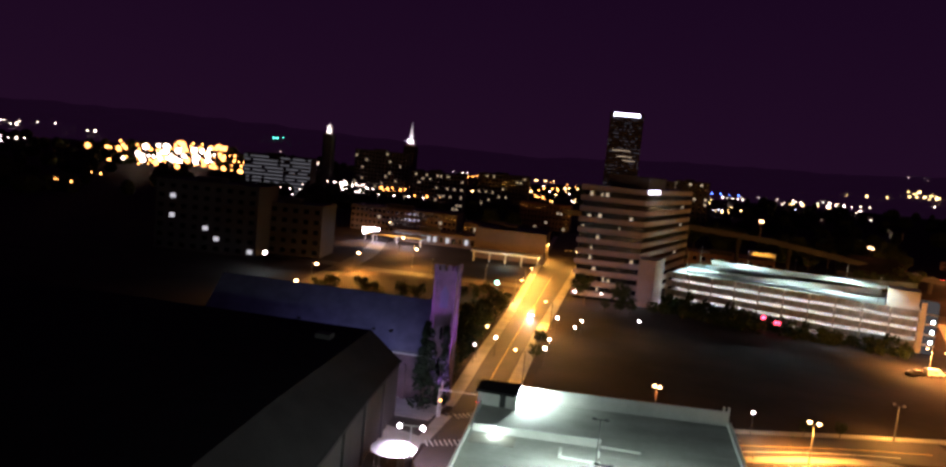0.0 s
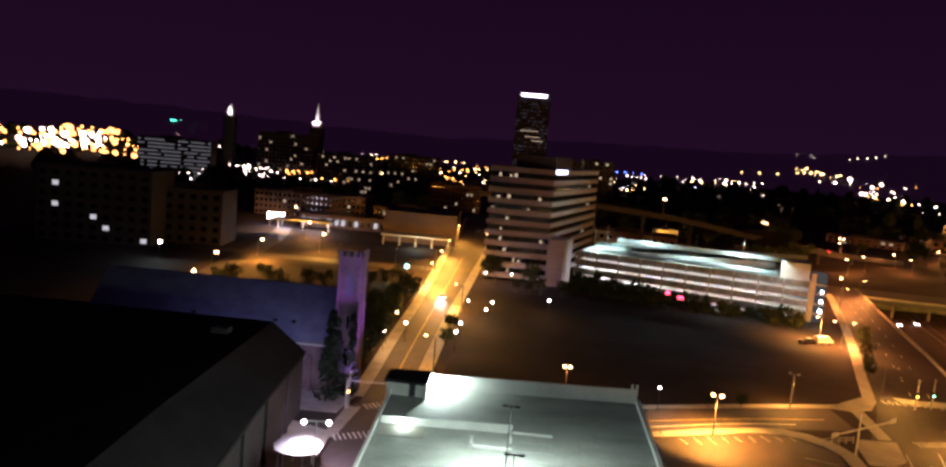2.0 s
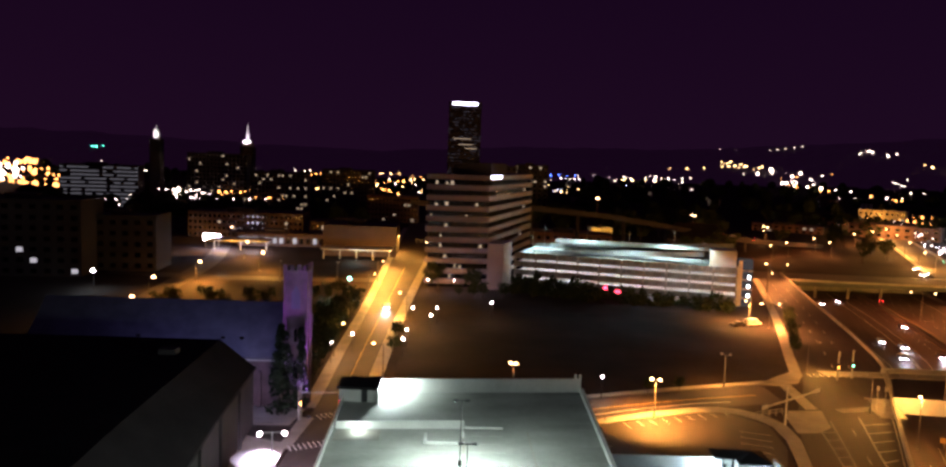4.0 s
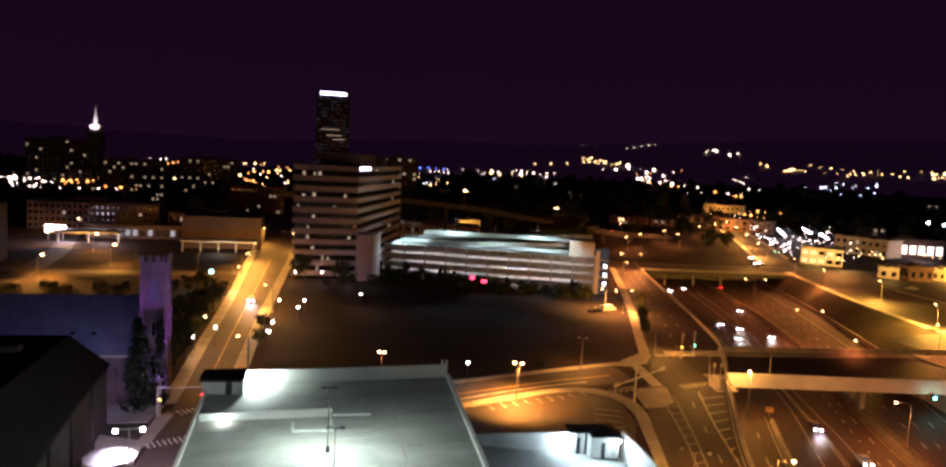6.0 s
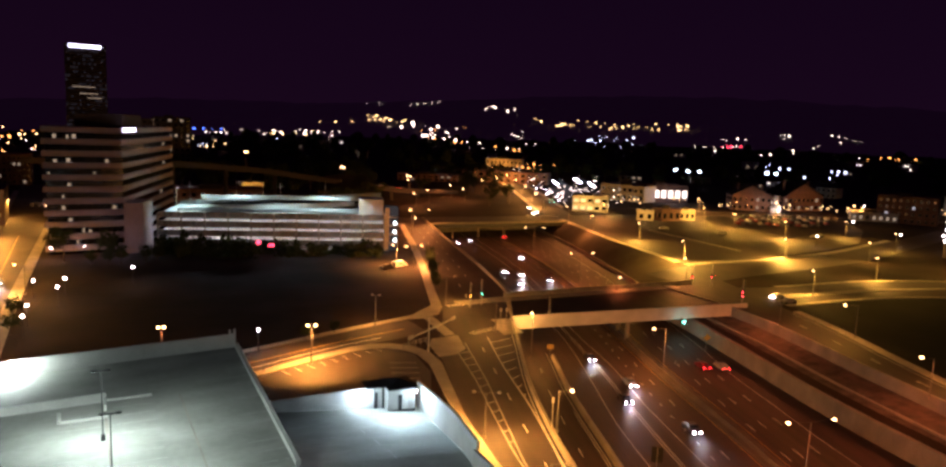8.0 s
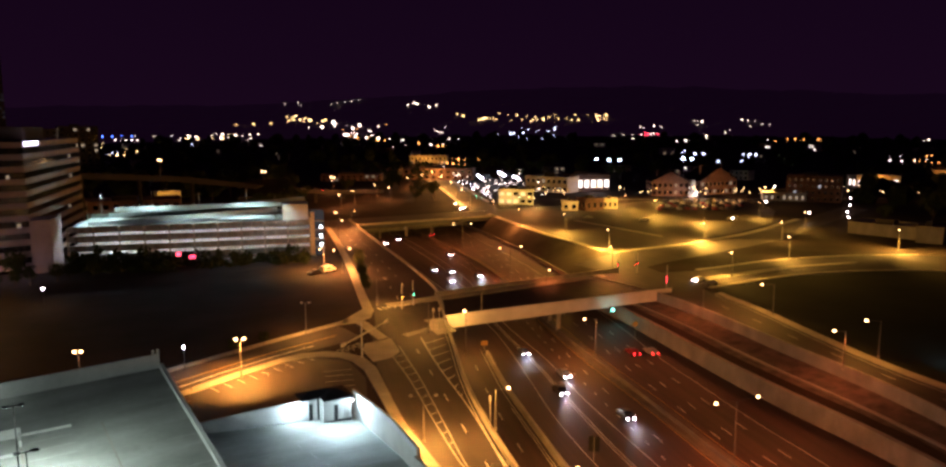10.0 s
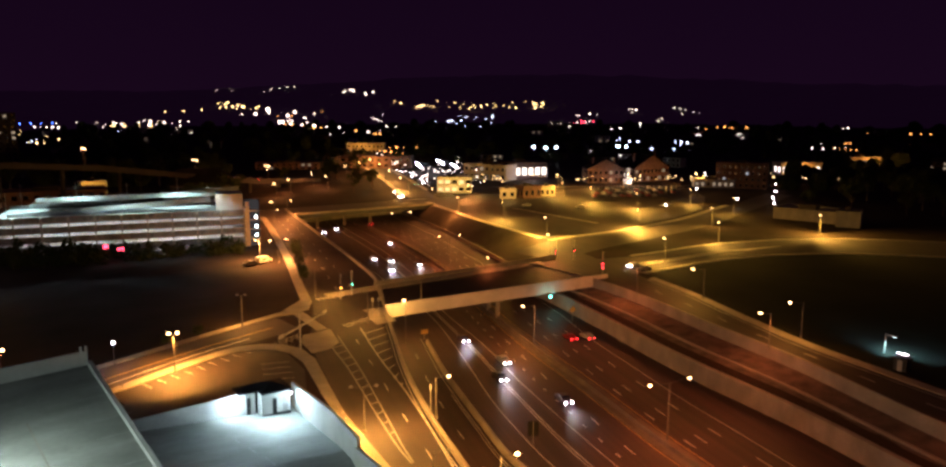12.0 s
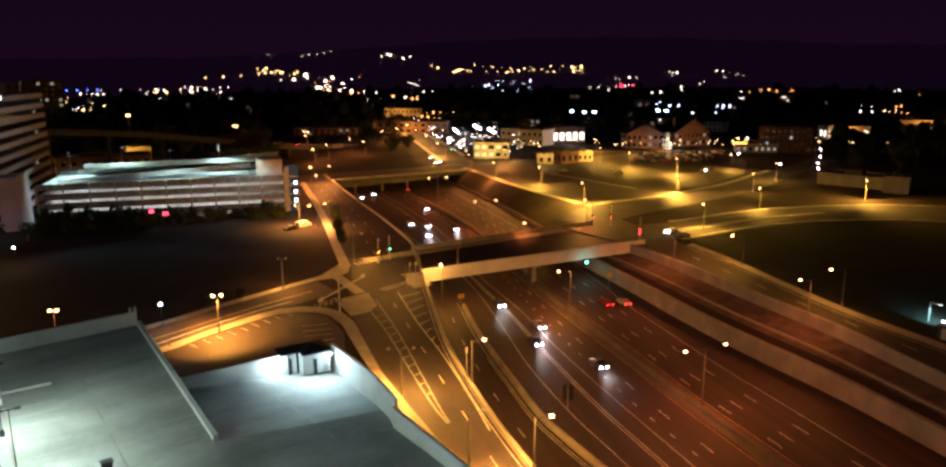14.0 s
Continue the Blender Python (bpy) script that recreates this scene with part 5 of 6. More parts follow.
# guard rail on the near street corner
fr = tagged(new("guard_rail"), "pale steel guard rail at the street corner", "rail")
for k in range(5):
    x, y = 56.2 + 1.5 * k, 126.2 + 0.6 * k
    boxes("post", [(x - 0.06, y - 0.06, 0.1, x + 0.06, y + 0.06, 1.2)], STEEL, fr)
bm = bmesh.new()
for z in (0.65, 1.15):
    add_box(bm, 0, -0.04, z, 6.6, 0.04, z + 0.1, Matrix.Translation((56.1, 126.2, 0)) @ Matrix.Rotation(math.atan2(0.6, 1.5), 4, "Z"))
part("rails", bm, STEEL, fr)
# railing along the far bridge footway
rail = tagged(new("bridge_railing"), "thin steel railing along the bridge footway", "railing")
for k in range(18):
    x = 90 + 3.6 * k
    y = far_rail(x) - 3.2
    boxes("post", [(x - 0.05, y - 0.05, 0.06, x + 0.05, y + 0.05, 1.2)], STEEL, rail)
bm = bmesh.new()
curtain(bm, lambda x: far_rail(x) - 3.25, 90, 152, 1.1, 1.22, 0.1, flip=True)
part("top_rail", bm, STEEL, rail)


# green signal hung on the bridge over the lanes
gs = tagged(new("traffic_signal"), "green traffic signal hung under the bridge parapet", "traffic signal", "traffic signals")
boxes("bracket", [(134.45, 129.2, -1.9, 134.6, 130.0, -1.75)], DARKMETAL, gs)
boxes("signal_head", [(134.2, 129.0, -2.9, 134.85, 129.5, -1.75)], DARKMETAL, gs, "black signal housing")
bm = bmesh.new()
add_ball(bm, 134.5, 128.9, -2.45, 0.42, 0.8)
part("signal_lens", bm, glow("signal_green_white", (0.12, 1.0, 0.7), 7), gs, "glowing green signal lens")
point_lamp("signal_light", (134.4, 128.0, -2.4), (0.25, 1.0, 0.7), 250)


# ---- cars ----
CARPAINT = {k: material("car_paint_" + k, c, 0.3, 0.3, scale=0.5, grain=8, bump=0, vary=0.1) for k, c in (("dark", (0.03, 0.03, 0.035)), ("silver", (0.4, 0.4, 0.4)), ("white", (0.7, 0.7, 0.68)), ("red", (0.3, 0.03, 0.03)))}
TYRE = material("tyre_rubber", (0.02, 0.02, 0.02), 0.9)
CARS = {}


def car(x, y, z, heading, paint="dark", lights="front", watts=0, van=False):
    """heading: degrees from +y, to the left, in which its nose points."""
    key = (paint, lights, van)
    m = pose(x, y, z, 0, 0, heading)
    if key in CARS:
        ob = copy_thing(CARS[key], m)
    else:
        lit = {"front": "with headlights on", "rear": "with red tail lights on", "": "parked with its lights off"}[lights]
        ob = tagged(new("car"), f"{paint} {'van' if van else 'car'} {lit} on asphalt", "car", "cars")
        prof = [(-2.2, 0.35), (-2.25, 0.8), (-2.1, 1.0), (-1.5, 1.05), (-0.9, 1.48), (0.5, 1.5), (1.15, 1.05), (2.05, 0.9), (2.25, 0.7), (2.25, 0.35)]
        if van:
            prof = [(-2.5, 0.35), (-2.55, 1.9), (-2.4, 2.1), (1.1, 2.1), (1.7, 1.3), (2.4, 1.15), (2.55, 0.8), (2.55, 0.35)]
        b = bmesh.new()
        a = [b.verts.new((-0.88 + (0.14 if h > 1.2 else 0), py, h)) for py, h in prof]
        c = [b.verts.new((0.88 - (0.14 if h > 1.2 else 0), py, h)) for py, h in prof]
        b.faces.new(a), b.faces.new(c[::-1])
        for k in range(len(prof)):
            b.faces.new((a[k], a[(k + 1) % len(prof)], c[(k + 1) % len(prof)], c[k]))
        part("body", b, CARPAINT[paint], ob)
        b = bmesh.new()
        add_box(b, -0.68, 0.72, 1.1, 0.68, 0.84, 1.4)
        part("windscreen", b, GLASS, ob, "dark glass")
        for s in (-1, 1):
            b = bmesh.new()
            add_box(b, s * 0.77 - 0.02, -1.0, 1.08, s * 0.77 + 0.02, 0.6, 1.4)
            part("side_window", b, GLASS, ob, "dark glass")
        for sx in (-1, 1):
            for py in (-1.4, 1.4):
                b = bmesh.new()
                add_cyl(b, 0, 0, -0.1, 0.1, 0.33, 0.33, 12, Matrix.Translation((sx * 0.82, py, 0.33)) @ Matrix.Rotation(radians(90), 4, "Y"))
                part("wheel", b, TYRE, ob)
            nose = 2.57 if van else 2.27
            b = bmesh.new()
            add_ball(b, sx * 0.62, nose - 0.02, 0.72, 0.24 if lights == "front" else 0.12, 0.75)
            part("headlight", b, HEADLIGHT if lights == "front" else STEEL, ob, "glowing headlight" if lights == "front" else "")
            b = bmesh.new()
            add_ball(b, sx * 0.66, -nose + 0.02, 0.85, 0.2 if lights == "rear" else 0.1, 0.75)
            part("tail_light", b, TAIL if lights == "rear" else CARPAINT["red"], ob, "glowing red tail light" if lights == "rear" else "")
        ob.matrix_basis = m
        CARS[key] = ob
    if watts:
        p = m @ Vector((0, 2.5, 0.75))
        q = m @ Vector((0, 16, -0.1))
        spot_lamp("headlight_beam", p, q, (1.0, 0.94, 0.85), watts, 70, 0.15, 0.8)
    return ob


def lane_heading(y, back=True):
    s = (median(y + 3) - median(y - 3)) / 6
    return math.degrees(math.atan2(-s, 1)) + (180 if back else 0)


for x, y, p, w in ((101.2, 124.1, "dark", 1500), (98.7, 107.3, "silver", 1500), (91.6, 100.4, "dark", 1500), (93.3, 84.6, "dark", 1500), (129.6, 199, "silver", 1200), (138.2, 212.3, "dark", 1200), (135.1, 218.8, "silver", 0), (156.5, 241.9, "dark", 0), (142.4, 201, "dark", 1200), (148.6, 282.4, "dark", 0), (158, 288.3, "dark", 0)):
    car(min(x, median(y) - 2.4), y, HZ + 0.02, lane_heading(y), p, "front", w)
for x, y, p in ((121.6, 109.6, "red"), (125.3, 107.5, "silver"), (178, 292, "dark")):
    car(x, y, HZ + 0.02, lane_heading(y, False), p, "rear")
for x, y, h in ((-18.6, 214.5, 180), (172, 131.5, 95), (228, 347, 150), (216, 323.5, 150), (219, 326, 150), (221.5, 329, 150)):
    car(x, y, 0.07, h, "silver", "front", 4000 if x < 0 else 0)
for x, y, h, p, li in ((88.5, 205.5, -70, "white", ""), (83.5, 204, 110, "dark", ""), (170.5, 126.5, 80, "silver", "")):
    car(x, y, 0.14, h, p, li, van=(p == "white"))
street_lamp(89, 209.5, 0.14, 6.5, 200, 1.6, 1, watts=22000, colour=(1.0, 0.46, 0.07), size=0.28, spread=160)
rnd = random.Random(21)
for row, (xa, ya) in enumerate(((303, 262), (315, 271), (327, 280), (338, 288))):
    for k in range(13):
        x, y = xa + 3.3 * k + rnd.uniform(-0.3, 0.3), ya - 1.95 * k + rnd.uniform(-0.3, 0.3)
        if rnd.random() < 0.8:
            car(x, y, 0.12, -30 + 180 * (row % 2), rnd.choice(("dark", "silver", "white", "red", "dark")), "")
for x, y in ((262, 235), (246, 256), (300, 214), (306, 217)):
    car(x, y, 0.12, 60, "silver", "")
for k in range(26):
    y = 350 + 9.5 * k
    car(away_e(y) + 4 + rnd.uniform(0, 9), y + rnd.uniform(-4, 4), 0.12, 152, rnd.choice(("dark", "silver")), "front" if rnd.random() < 0.4 else "")


# ---- trees ----
def tree(name, height, spread, seed, label, conifer=False, low=0.42):
    rnd = random.Random(seed)
    ob = tagged(new(name), label, "tree", "trees")
    b = bmesh.new()
    add_cyl(b, 0, 0, 0, height * (0.95 if conifer else 0.55), 0.28, 0.06, 8)
    for k in range(7):
        a, t = rnd.uniform(0, 6.28), rnd.uniform(0.3, 0.55)
        add_cyl(b, 0, 0, 0, spread * 0.7, 0.1, 0.03, 5, Matrix.Translation((0, 0, height * t)) @ Matrix.Rotation(a, 4, "Z") @ Matrix.Rotation(radians(50), 4, "Y"))
    part("trunk", b, BARK, ob)
    b = bmesh.new()
    blobs = []
    if conifer:
        for k in range(54):
            t = rnd.uniform(0.06, 0.98)
            r = spread * (1.05 - t) ** 0.8
            a = rnd.uniform(0, 6.28)
            blobs.append((r * 0.75 * math.cos(a), r * 0.75 * math.sin(a), height * t, 0.3 + r * 0.5))
    else:
        for k in range(14):
            a, r, t = rnd.uniform(0, 6.28), spread * math.sqrt(rnd.random()) * 0.85, rnd.uniform(low, 0.9)
            blobs.append((r * math.cos(a), r * math.sin(a), height * t, spread * rnd.uniform(0.28, 0.5)))
    for cx0, cy0, cz0, r in blobs:
        for _ in range(46):
            d = Vector((rnd.gauss(0, 1), rnd.gauss(0, 1), rnd.gauss(0, 0.8))).normalized() * r * rnd.uniform(0.5, 1.08)
            s = rnd.uniform(0.16, 0.36)
            e = Euler((rnd.uniform(0, 6.28), rnd.uniform(0, 6.28), 0)).to_matrix()
            c = Vector((cx0, cy0, cz0)) + d
            b.faces.new([b.verts.new(c + e @ Vector(p)) for p in ((-s, -s * 0.6, 0), (s, -s * 0.6, 0), (s * 0.8, s * 0.7, 0.05), (-s * 0.8, s * 0.7, 0.05))])
    part("crown", b, CONIFER if conifer else LEAF, ob, fix=False)
    return ob


T1 = tree("tree", 8.5, 3.4, 1, "leafy street tree dark against the night")
T2 = tree("tree", 10.5, 4.2, 2, "broad leafy tree dark against the night")
T3 = tree("conifer", 16.0, 2.2, 3, "tall narrow dark conifer beside the church", True)
T4 = tree("conifer", 15.0, 0.95, 4, "tall narrow dark conifer beside the church", True)
T5 = tree("bush", 4.2, 3.4, 9, "dense dark shrub before the parking garage", low=0.1)
T5.location = (26, 250, -0.3)
T1.location, T2.location, T3.location, T4.location = (8, 246, 0), (-4, 244, 0), (-28.4, 122.2, 0.16), (-25.4, 123.2, 0.16)
rnd = random.Random(5)


def plant(kind, x, y, s=1.0):
    t = copy_thing(kind, pose(x, y, 0, 0, 0, rnd.uniform(0, 360)) @ Matrix.Diagonal((s, s, s * rnd.uniform(0.9, 1.1), 1)))
    return t


for k in range(16):
    plant(T5, 28 + 4.1 * k + rnd.uniform(-1.5, 1.5), 249 - 1.4 * k + rnd.uniform(-3, 2), rnd.uniform(0.9, 1.3) * (1.35 if k < 6 else 1.0))
for k in range(4):
    plant(T1 if k % 2 else T2, 22 + 6.6 * k + rnd.uniform(-2, 2), 246 - 2.3 * k + rnd.uniform(-4, 1), rnd.uniform(0.35, 0.6))
for k in range(6):
    plant(T1, 2 + 5 * k + rnd.uniform(-1, 1), 236 + rnd.uniform(-4, 4), rnd.uniform(0.4, 0.7))
for k in range(6):
    plant(T1, 86 + 3.4 * k, 174 + 8.0 * k, rnd.uniform(0.4, 0.6))
for k in range(10):
    plant(T1 if k % 3 else T2, -29.5 - rnd.uniform(0, 3), 142 + 10 * k, rnd.uniform(0.7, 1.0) * (0.45 if k > 4 else 1))
for k in range(7):
    plant(T2, -27.2 + rnd.uniform(-0.6, 0.4), 134 + 11 * k, rnd.uniform(0.75, 1.0))
for x, y, s in ((-40, 196, 0.7), (-46, 214, 0.6), (-36, 240, 0.6), (-52, 190, 0.7), (-64, 206, 0.6), (-12.5, 164, 0.55), (-12.8, 178, 0.55), (40, 139.5, 0.35), (47, 142, 0.35), (22, 136.5, 0.35), (117, 335, 1.4), (132, 345, 1.5), (108, 322, 1.3), (100, 330, 1.2), (150, 420, 1.3), (164, 440, 1.4), (140, 410, 1.2)):
    plant(T2 if s > 0.9 else T1, x, y, s)
for k in range(30):
    plant(T2, -34 - 7.5 * (k % 7) + rnd.uniform(-3, 3), 164 + 14 * (k // 7) + rnd.uniform(-5, 5), rnd.uniform(0.45, 0.75))
for k in range(28):
    plant(T2, 255 + 9 * k + rnd.uniform(-6, 6), 500 + rnd.uniform(60, 160) - 6 * k, rnd.uniform(1.0, 1.6))
for k in range(22):
    y = 365 + 13 * k + rnd.uniform(-5, 5)
    plant(T2, away_w(y) - rnd.uniform(12, 52), y, rnd.uniform(0.8, 1.3))
for k in range(14):
    plant(T2, 330 + 11 * k, 120 + rnd.uniform(-30, 45) + 3 * k, rnd.uniform(0.9, 1.5))
for k in range(14):
    plant(T2, 60 + 11 * k + rnd.uniform(-4, 4), 470 + rnd.uniform(-40, 60), rnd.uniform(1.0, 1.6))

# far woods on the hills
rnd = random.Random(31)
bm = bmesh.new()
for _ in range(1100):
    a, d = radians(rnd.uniform(-45, 92)), 480 + 760 * rnd.random()
    x, y = d * math.sin(a), d * math.cos(a)
    if abs(x) < 60 and y < 900 or 20 < math.degrees(a) < 62 and d < 800:
        continue
    h, r = rnd.uniform(8, 16), rnd.uniform(5, 11)
    z = hill(x, y)
    n = 6
    ring = [[bm.verts.new((x + r * f * rnd.uniform(0.7, 1.2) * math.cos(6.283 * k / n), y + r * f * rnd.uniform(0.7, 1.2) * math.sin(6.283 * k / n), z + h * t)) for k in range(n)] for f, t in ((0.6, 0.0), (1.0, 0.45), (0.6, 0.85))]
    top = bm.verts.new((x, y, z + h))
    for r0, r1 in zip(ring, ring[1:]):
        for k in range(n):
            bm.faces.new((r0[k], r0[(k + 1) % n], r1[(k + 1) % n], r1[k]))
    for k in range(n):
        bm.faces.new((ring[-1][k], ring[-1][(k + 1) % n], top))
tagged(part("far_woods", bm, LEAF, fix=False), "dark distant woods covering the hills", "trees", kind="stuff")


# ---- buildings of the city ----
def building(name, x, y, w, d, h, turn, floors, bays, wall, lit, label, seed=0, roof="flat", glowmat=None, category="building", side=True, win=0.24):
    """A block with its near corner at x, y, w wide to the right and d deep, with windows, roof edge and a roof shape."""
    rnd = random.Random(seed)
    ob = tagged(new(name), label, category)
    b = bmesh.new()
    add_box(b, 0, 0, -1, w, d, h)
    part("wall", b, wall, ob)
    b = bmesh.new()
    if roof == "flat":
        for r in ((-0.2, -0.2, w + 0.2, 0.25), (-0.2, d - 0.25, w + 0.2, d + 0.2), (-0.2, 0.25, 0.25, d - 0.25), (w - 0.25, 0.25, w + 0.2, d - 0.25)):
            add_box(b, r[0], r[1], h - 0.2, r[2], r[3], h + 0.7)
        part("parapet", b, wall, ob)
        b = bmesh.new()
        add_box(b, w * 0.3, d * 0.35, h, w * 0.55, d * 0.65, h + 2.2)
        part("roof_unit", b, FARWALL, ob)
    elif roof == "gable":
        q = [(-0.5, h - 0.2), (w / 2, h + w * 0.26), (w + 0.5, h - 0.2), (w + 0.5, h + 0.2), (w / 2, h + w * 0.26 + 0.5), (-0.5, h + 0.2)]
        lo, hi = [b.verts.new((px, -0.5, pz)) for px, pz in q], [b.verts.new((px, d + 0.5, pz)) for px, pz in q]
        b.faces.new(lo), b.faces.new(hi[::-1])
        for k in range(6):
            b.faces.new((lo[k], lo[(k + 1) % 6], hi[(k + 1) % 6], hi[k]))
        part("roof", b, ROOFING, ob)
        b = bmesh.new()
        q = [(0, h), (w, h), (w / 2, h + w * 0.26)]
        lo, hi = [b.verts.new((px, 0.0, pz)) for px, pz in q], [b.verts.new((px, 0.4, pz)) for px, pz in q]
        b.faces.new(lo), b.faces.new(hi[::-1])
        for k in range(3):
            b.faces.new((lo[k], lo[(k + 1) % 3], hi[(k + 1) % 3], hi[k]))
        part("gable", b, wall, ob)
        for px in (w * 0.2, w * 0.8):
            b = bmesh.new()
            add_box(b, px - 0.6, d * 0.4, h, px + 0.6, d * 0.4 + 1, h + w * 0.3)
            part("chimney", b, wall, ob)
    else:
        v = [b.verts.new(p) for p in ((-0.5, -0.5, h), (w + 0.5, -0.5, h), (w + 0.5, d + 0.5, h), (-0.5, d + 0.5, h), (w * 0.15, d / 2, h + d * 0.3), (w * 0.85, d / 2, h + d * 0.3))]
        for f in ((0, 1, 5, 4), (1, 2, 5), (2, 3, 4, 5), (3, 0, 4), (3, 2, 1, 0)):
            b.faces.new([v[k] for k in f])
        part("roof", b, ROOFING, ob)
    fh, bw = h / max(floors, 1), w / bays
    shared = {}
    for f in range(floors):
        for k in range(bays + (max(2, int(d / bw)) if side else 0)):
            on = rnd.random() < lit
            onside = k >= bays
            keyw = (on, onside)
            if keyw not in shared:
                b = bmesh.new()
                if onside:
                    add_box(b, -0.05, -bw * win, -fh * 0.26, 0.06, bw * win, fh * 0.2)
                else:
                    add_box(b, -bw * win, -0.06, -fh * 0.26, bw * win, 0.05, fh * 0.2)
                o = part("window", b, (glowmat or WINDOWLIT) if on else GLASS, ob)
                shared[keyw] = o.data
            else:
                o = new("window", shared[keyw])
                o.parent = ob
            o.location = (0.0 if onside else (k + 0.5) * bw, (k - bays + 0.5) * bw if onside else 0.0, (f + 0.52) * fh)
    ob.matrix_basis = pose(x, y, 0, 0, 0, turn)
    return ob


SHOPLIT = glow("bright_shop_window", (1.0, 0.9, 0.66), 2.2)
DIMLIT = glow("dim_window", (0.9, 0.95, 0.85), 0.28)
CREAM = material("cream_stucco", (0.62, 0.55, 0.38), 0.85, scale=0.2, grain=2, vary=0.2)
building("shop_house", 249, 334, 20, 14, 8.5, -38, 2, 5, CREAM, 0.6, "cream two-storey shop with tall lit windows", 3, glowmat=glow("warm_shop_window", (1.0, 0.72, 0.25), 1.1), win=0.34)
building("store", 338, 372, 30, 20, 11, -19, 1, 6, DULLTAN, 1.0, "store with a row of tall bright windows", 4, glowmat=SHOPLIT, side=False, win=0.33)
building("store", 320, 398, 34, 22, 10, -73, 2, 8, PALE, 0.06, "pale flat-roofed commercial block", 5)
building("brick_hall", 362, 320, 24, 18, 9.5, -36, 2, 7, BRICK, 0.25, "brick hall with a gabled front and warm windows", 6, "gable")
building("brick_hall", 392, 305.5, 32, 18, 9.5, -8, 2, 9, BRICK, 0.2, "brick hall with a gabled front and warm windows", 7, "gable")
building("brick_wing", 382, 312, 12, 12, 7, -25, 2, 4, BRICK, 0.3, "low brick wing between two gabled halls", 42, glowmat=SHOPLIT)
building("kiosk", 258, 289, 8.4, 6, 4.8, -37, 1, 2, CREAM, 0.0, "small cream kiosk beside the lot", 8)
building("kiosk", 268, 281.5, 11.7, 9, 6, -9, 1, 3, BRICK, 0.0, "small brick shop beside the lot", 9)
building("kiosk", 283, 284, 8, 7, 5, -38, 1, 3, CREAM, 0.3, "small cream shop with a lit front", 10)
building("low_block", 414, 728, 42, 18, 11, -39, 2, 9, CREAM, 0.05, "low cream block at the end of the avenue", 43)
building("warehouse", 305, 160, 29, 16, 4.4, -84, 0, 8, CONCRETE, 0.0, "long low pale warehouse wall", 11)
building("warehouse", 301, 131, 9, 10, 6.0, -70, 0, 2, CONCRETE, 0.0, "pale warehouse end block", 12)
building("brick_mill", 407, 254, 30, 20, 15, -64, 4, 9, BRICK, 0.12, "dark brick mill block with a few lit windows", 13, glowmat=DIMLIT)
building("low_shed", 396, 262, 24, 12, 4.5, -50, 1, 7, PALE, 0.6, "low shed with a row of lit windows beside the mill", 44)
building("service_station", 525, 274, 31, 16, 9, -38, 1, 5, CREAM, 0.8, "lit cream service building far off", 14, glowmat=SHOPLIT)
building("service_station", 660, 283, 30, 16, 8, -30, 1, 5, CREAM, 0.8, "lit cream service building far off", 15)
building("concert_hall", -58, 330, 33, 30, 13.4, 1, 0, 5, DULLTAN, 0.0, "plain tan hall with a low lit entrance canopy", 16)
building("apartment_block", -168, 250, 40, 22, 26, 6, 7, 9, FARWALL, 0.10, "dark apartment block with a few lit windows", 17, glowmat=DIMLIT)
building("apartment_block", -135, 268, 26, 20, 20, 6, 5, 6, FARWALL, 0.12, "dark brick block with a few lit windows", 18, glowmat=DIMLIT)
building("brick_block", -140, 390, 60, 25, 13, 3, 4, 24, DULLTAN, 0.03, "low brick block in orange street light", 19)
building("brick_block", -74, 385, 40, 22, 10, 2, 2, 16, DULLTAN, 0.05, "low brick block in orange street light", 20)
building("office_slab", -300, 566, 56, 22, 32, 10, 11, 22, FARWALL, 0.8, "long office slab with rows of dim lit floors", 21, glowmat=SLABLIT, win=0.46)
building("city_block", -230, 640, 50, 30, 44, 8, 13, 16, FARWALL, 0.08, "dark downtown block with scattered windows", 22, glowmat=WINDOWLIT)
building("city_block", -165, 600, 46, 30, 30, 6, 9, 15, FARWALL, 0.22, "downtown block with many lit windows", 23)
building("city_block", -110, 620, 44, 30, 34, 4, 10, 15, FARWALL, 0.16, "downtown block with many lit windows", 24)
building("city_block", 30, 640, 26, 22, 42, 0, 10, 6, FARWALL, 0.2, "dark downtown tower beside the crowned tower", 25)
building("city_block", 62, 700, 30, 22, 44, 0, 10, 6, FARWALL, 0.15, "dark downtown tower with few lights", 26)
building("city_block", -60, 520, 36, 24, 18, 0, 5, 14, BRICK, 0.1, "brick block behind the hall", 27)
building("low_block", 40, 380, 44, 20, 9, -10, 2, 10, BRICK, 0.08, "low brick block behind the parking garage", 28)
building("kiosk", 87, 446, 13, 9, 6.5, 0, 1, 2, CREAM, 0.0, "small cream garage building lit in yellow", 45)
building("dark_pavilion", 112, 372, 30, 26, 9, -14, 1, 6, FARWALL, 0.0, "dark pavilion with a tall hipped roof behind the viaduct", 46, "hip")
building("low_block", 300, 540, 60, 24, 9, -40, 2, 10, BRICK, 0.1, "low brick block along the avenue", 29)
building("low_block", 235, 560, 50, 20, 5, -30, 2, 10, BRICK, 0.1, "low brick block along the avenue", 30)
building("shop_row", -104, 356, 42, 12, 6, 3, 1, 13, DULLTAN, 0.5, "low shop row with lit windows", 31, glowmat=DIMLIT, side=False, win=0.3)
rnd = random.Random(77)
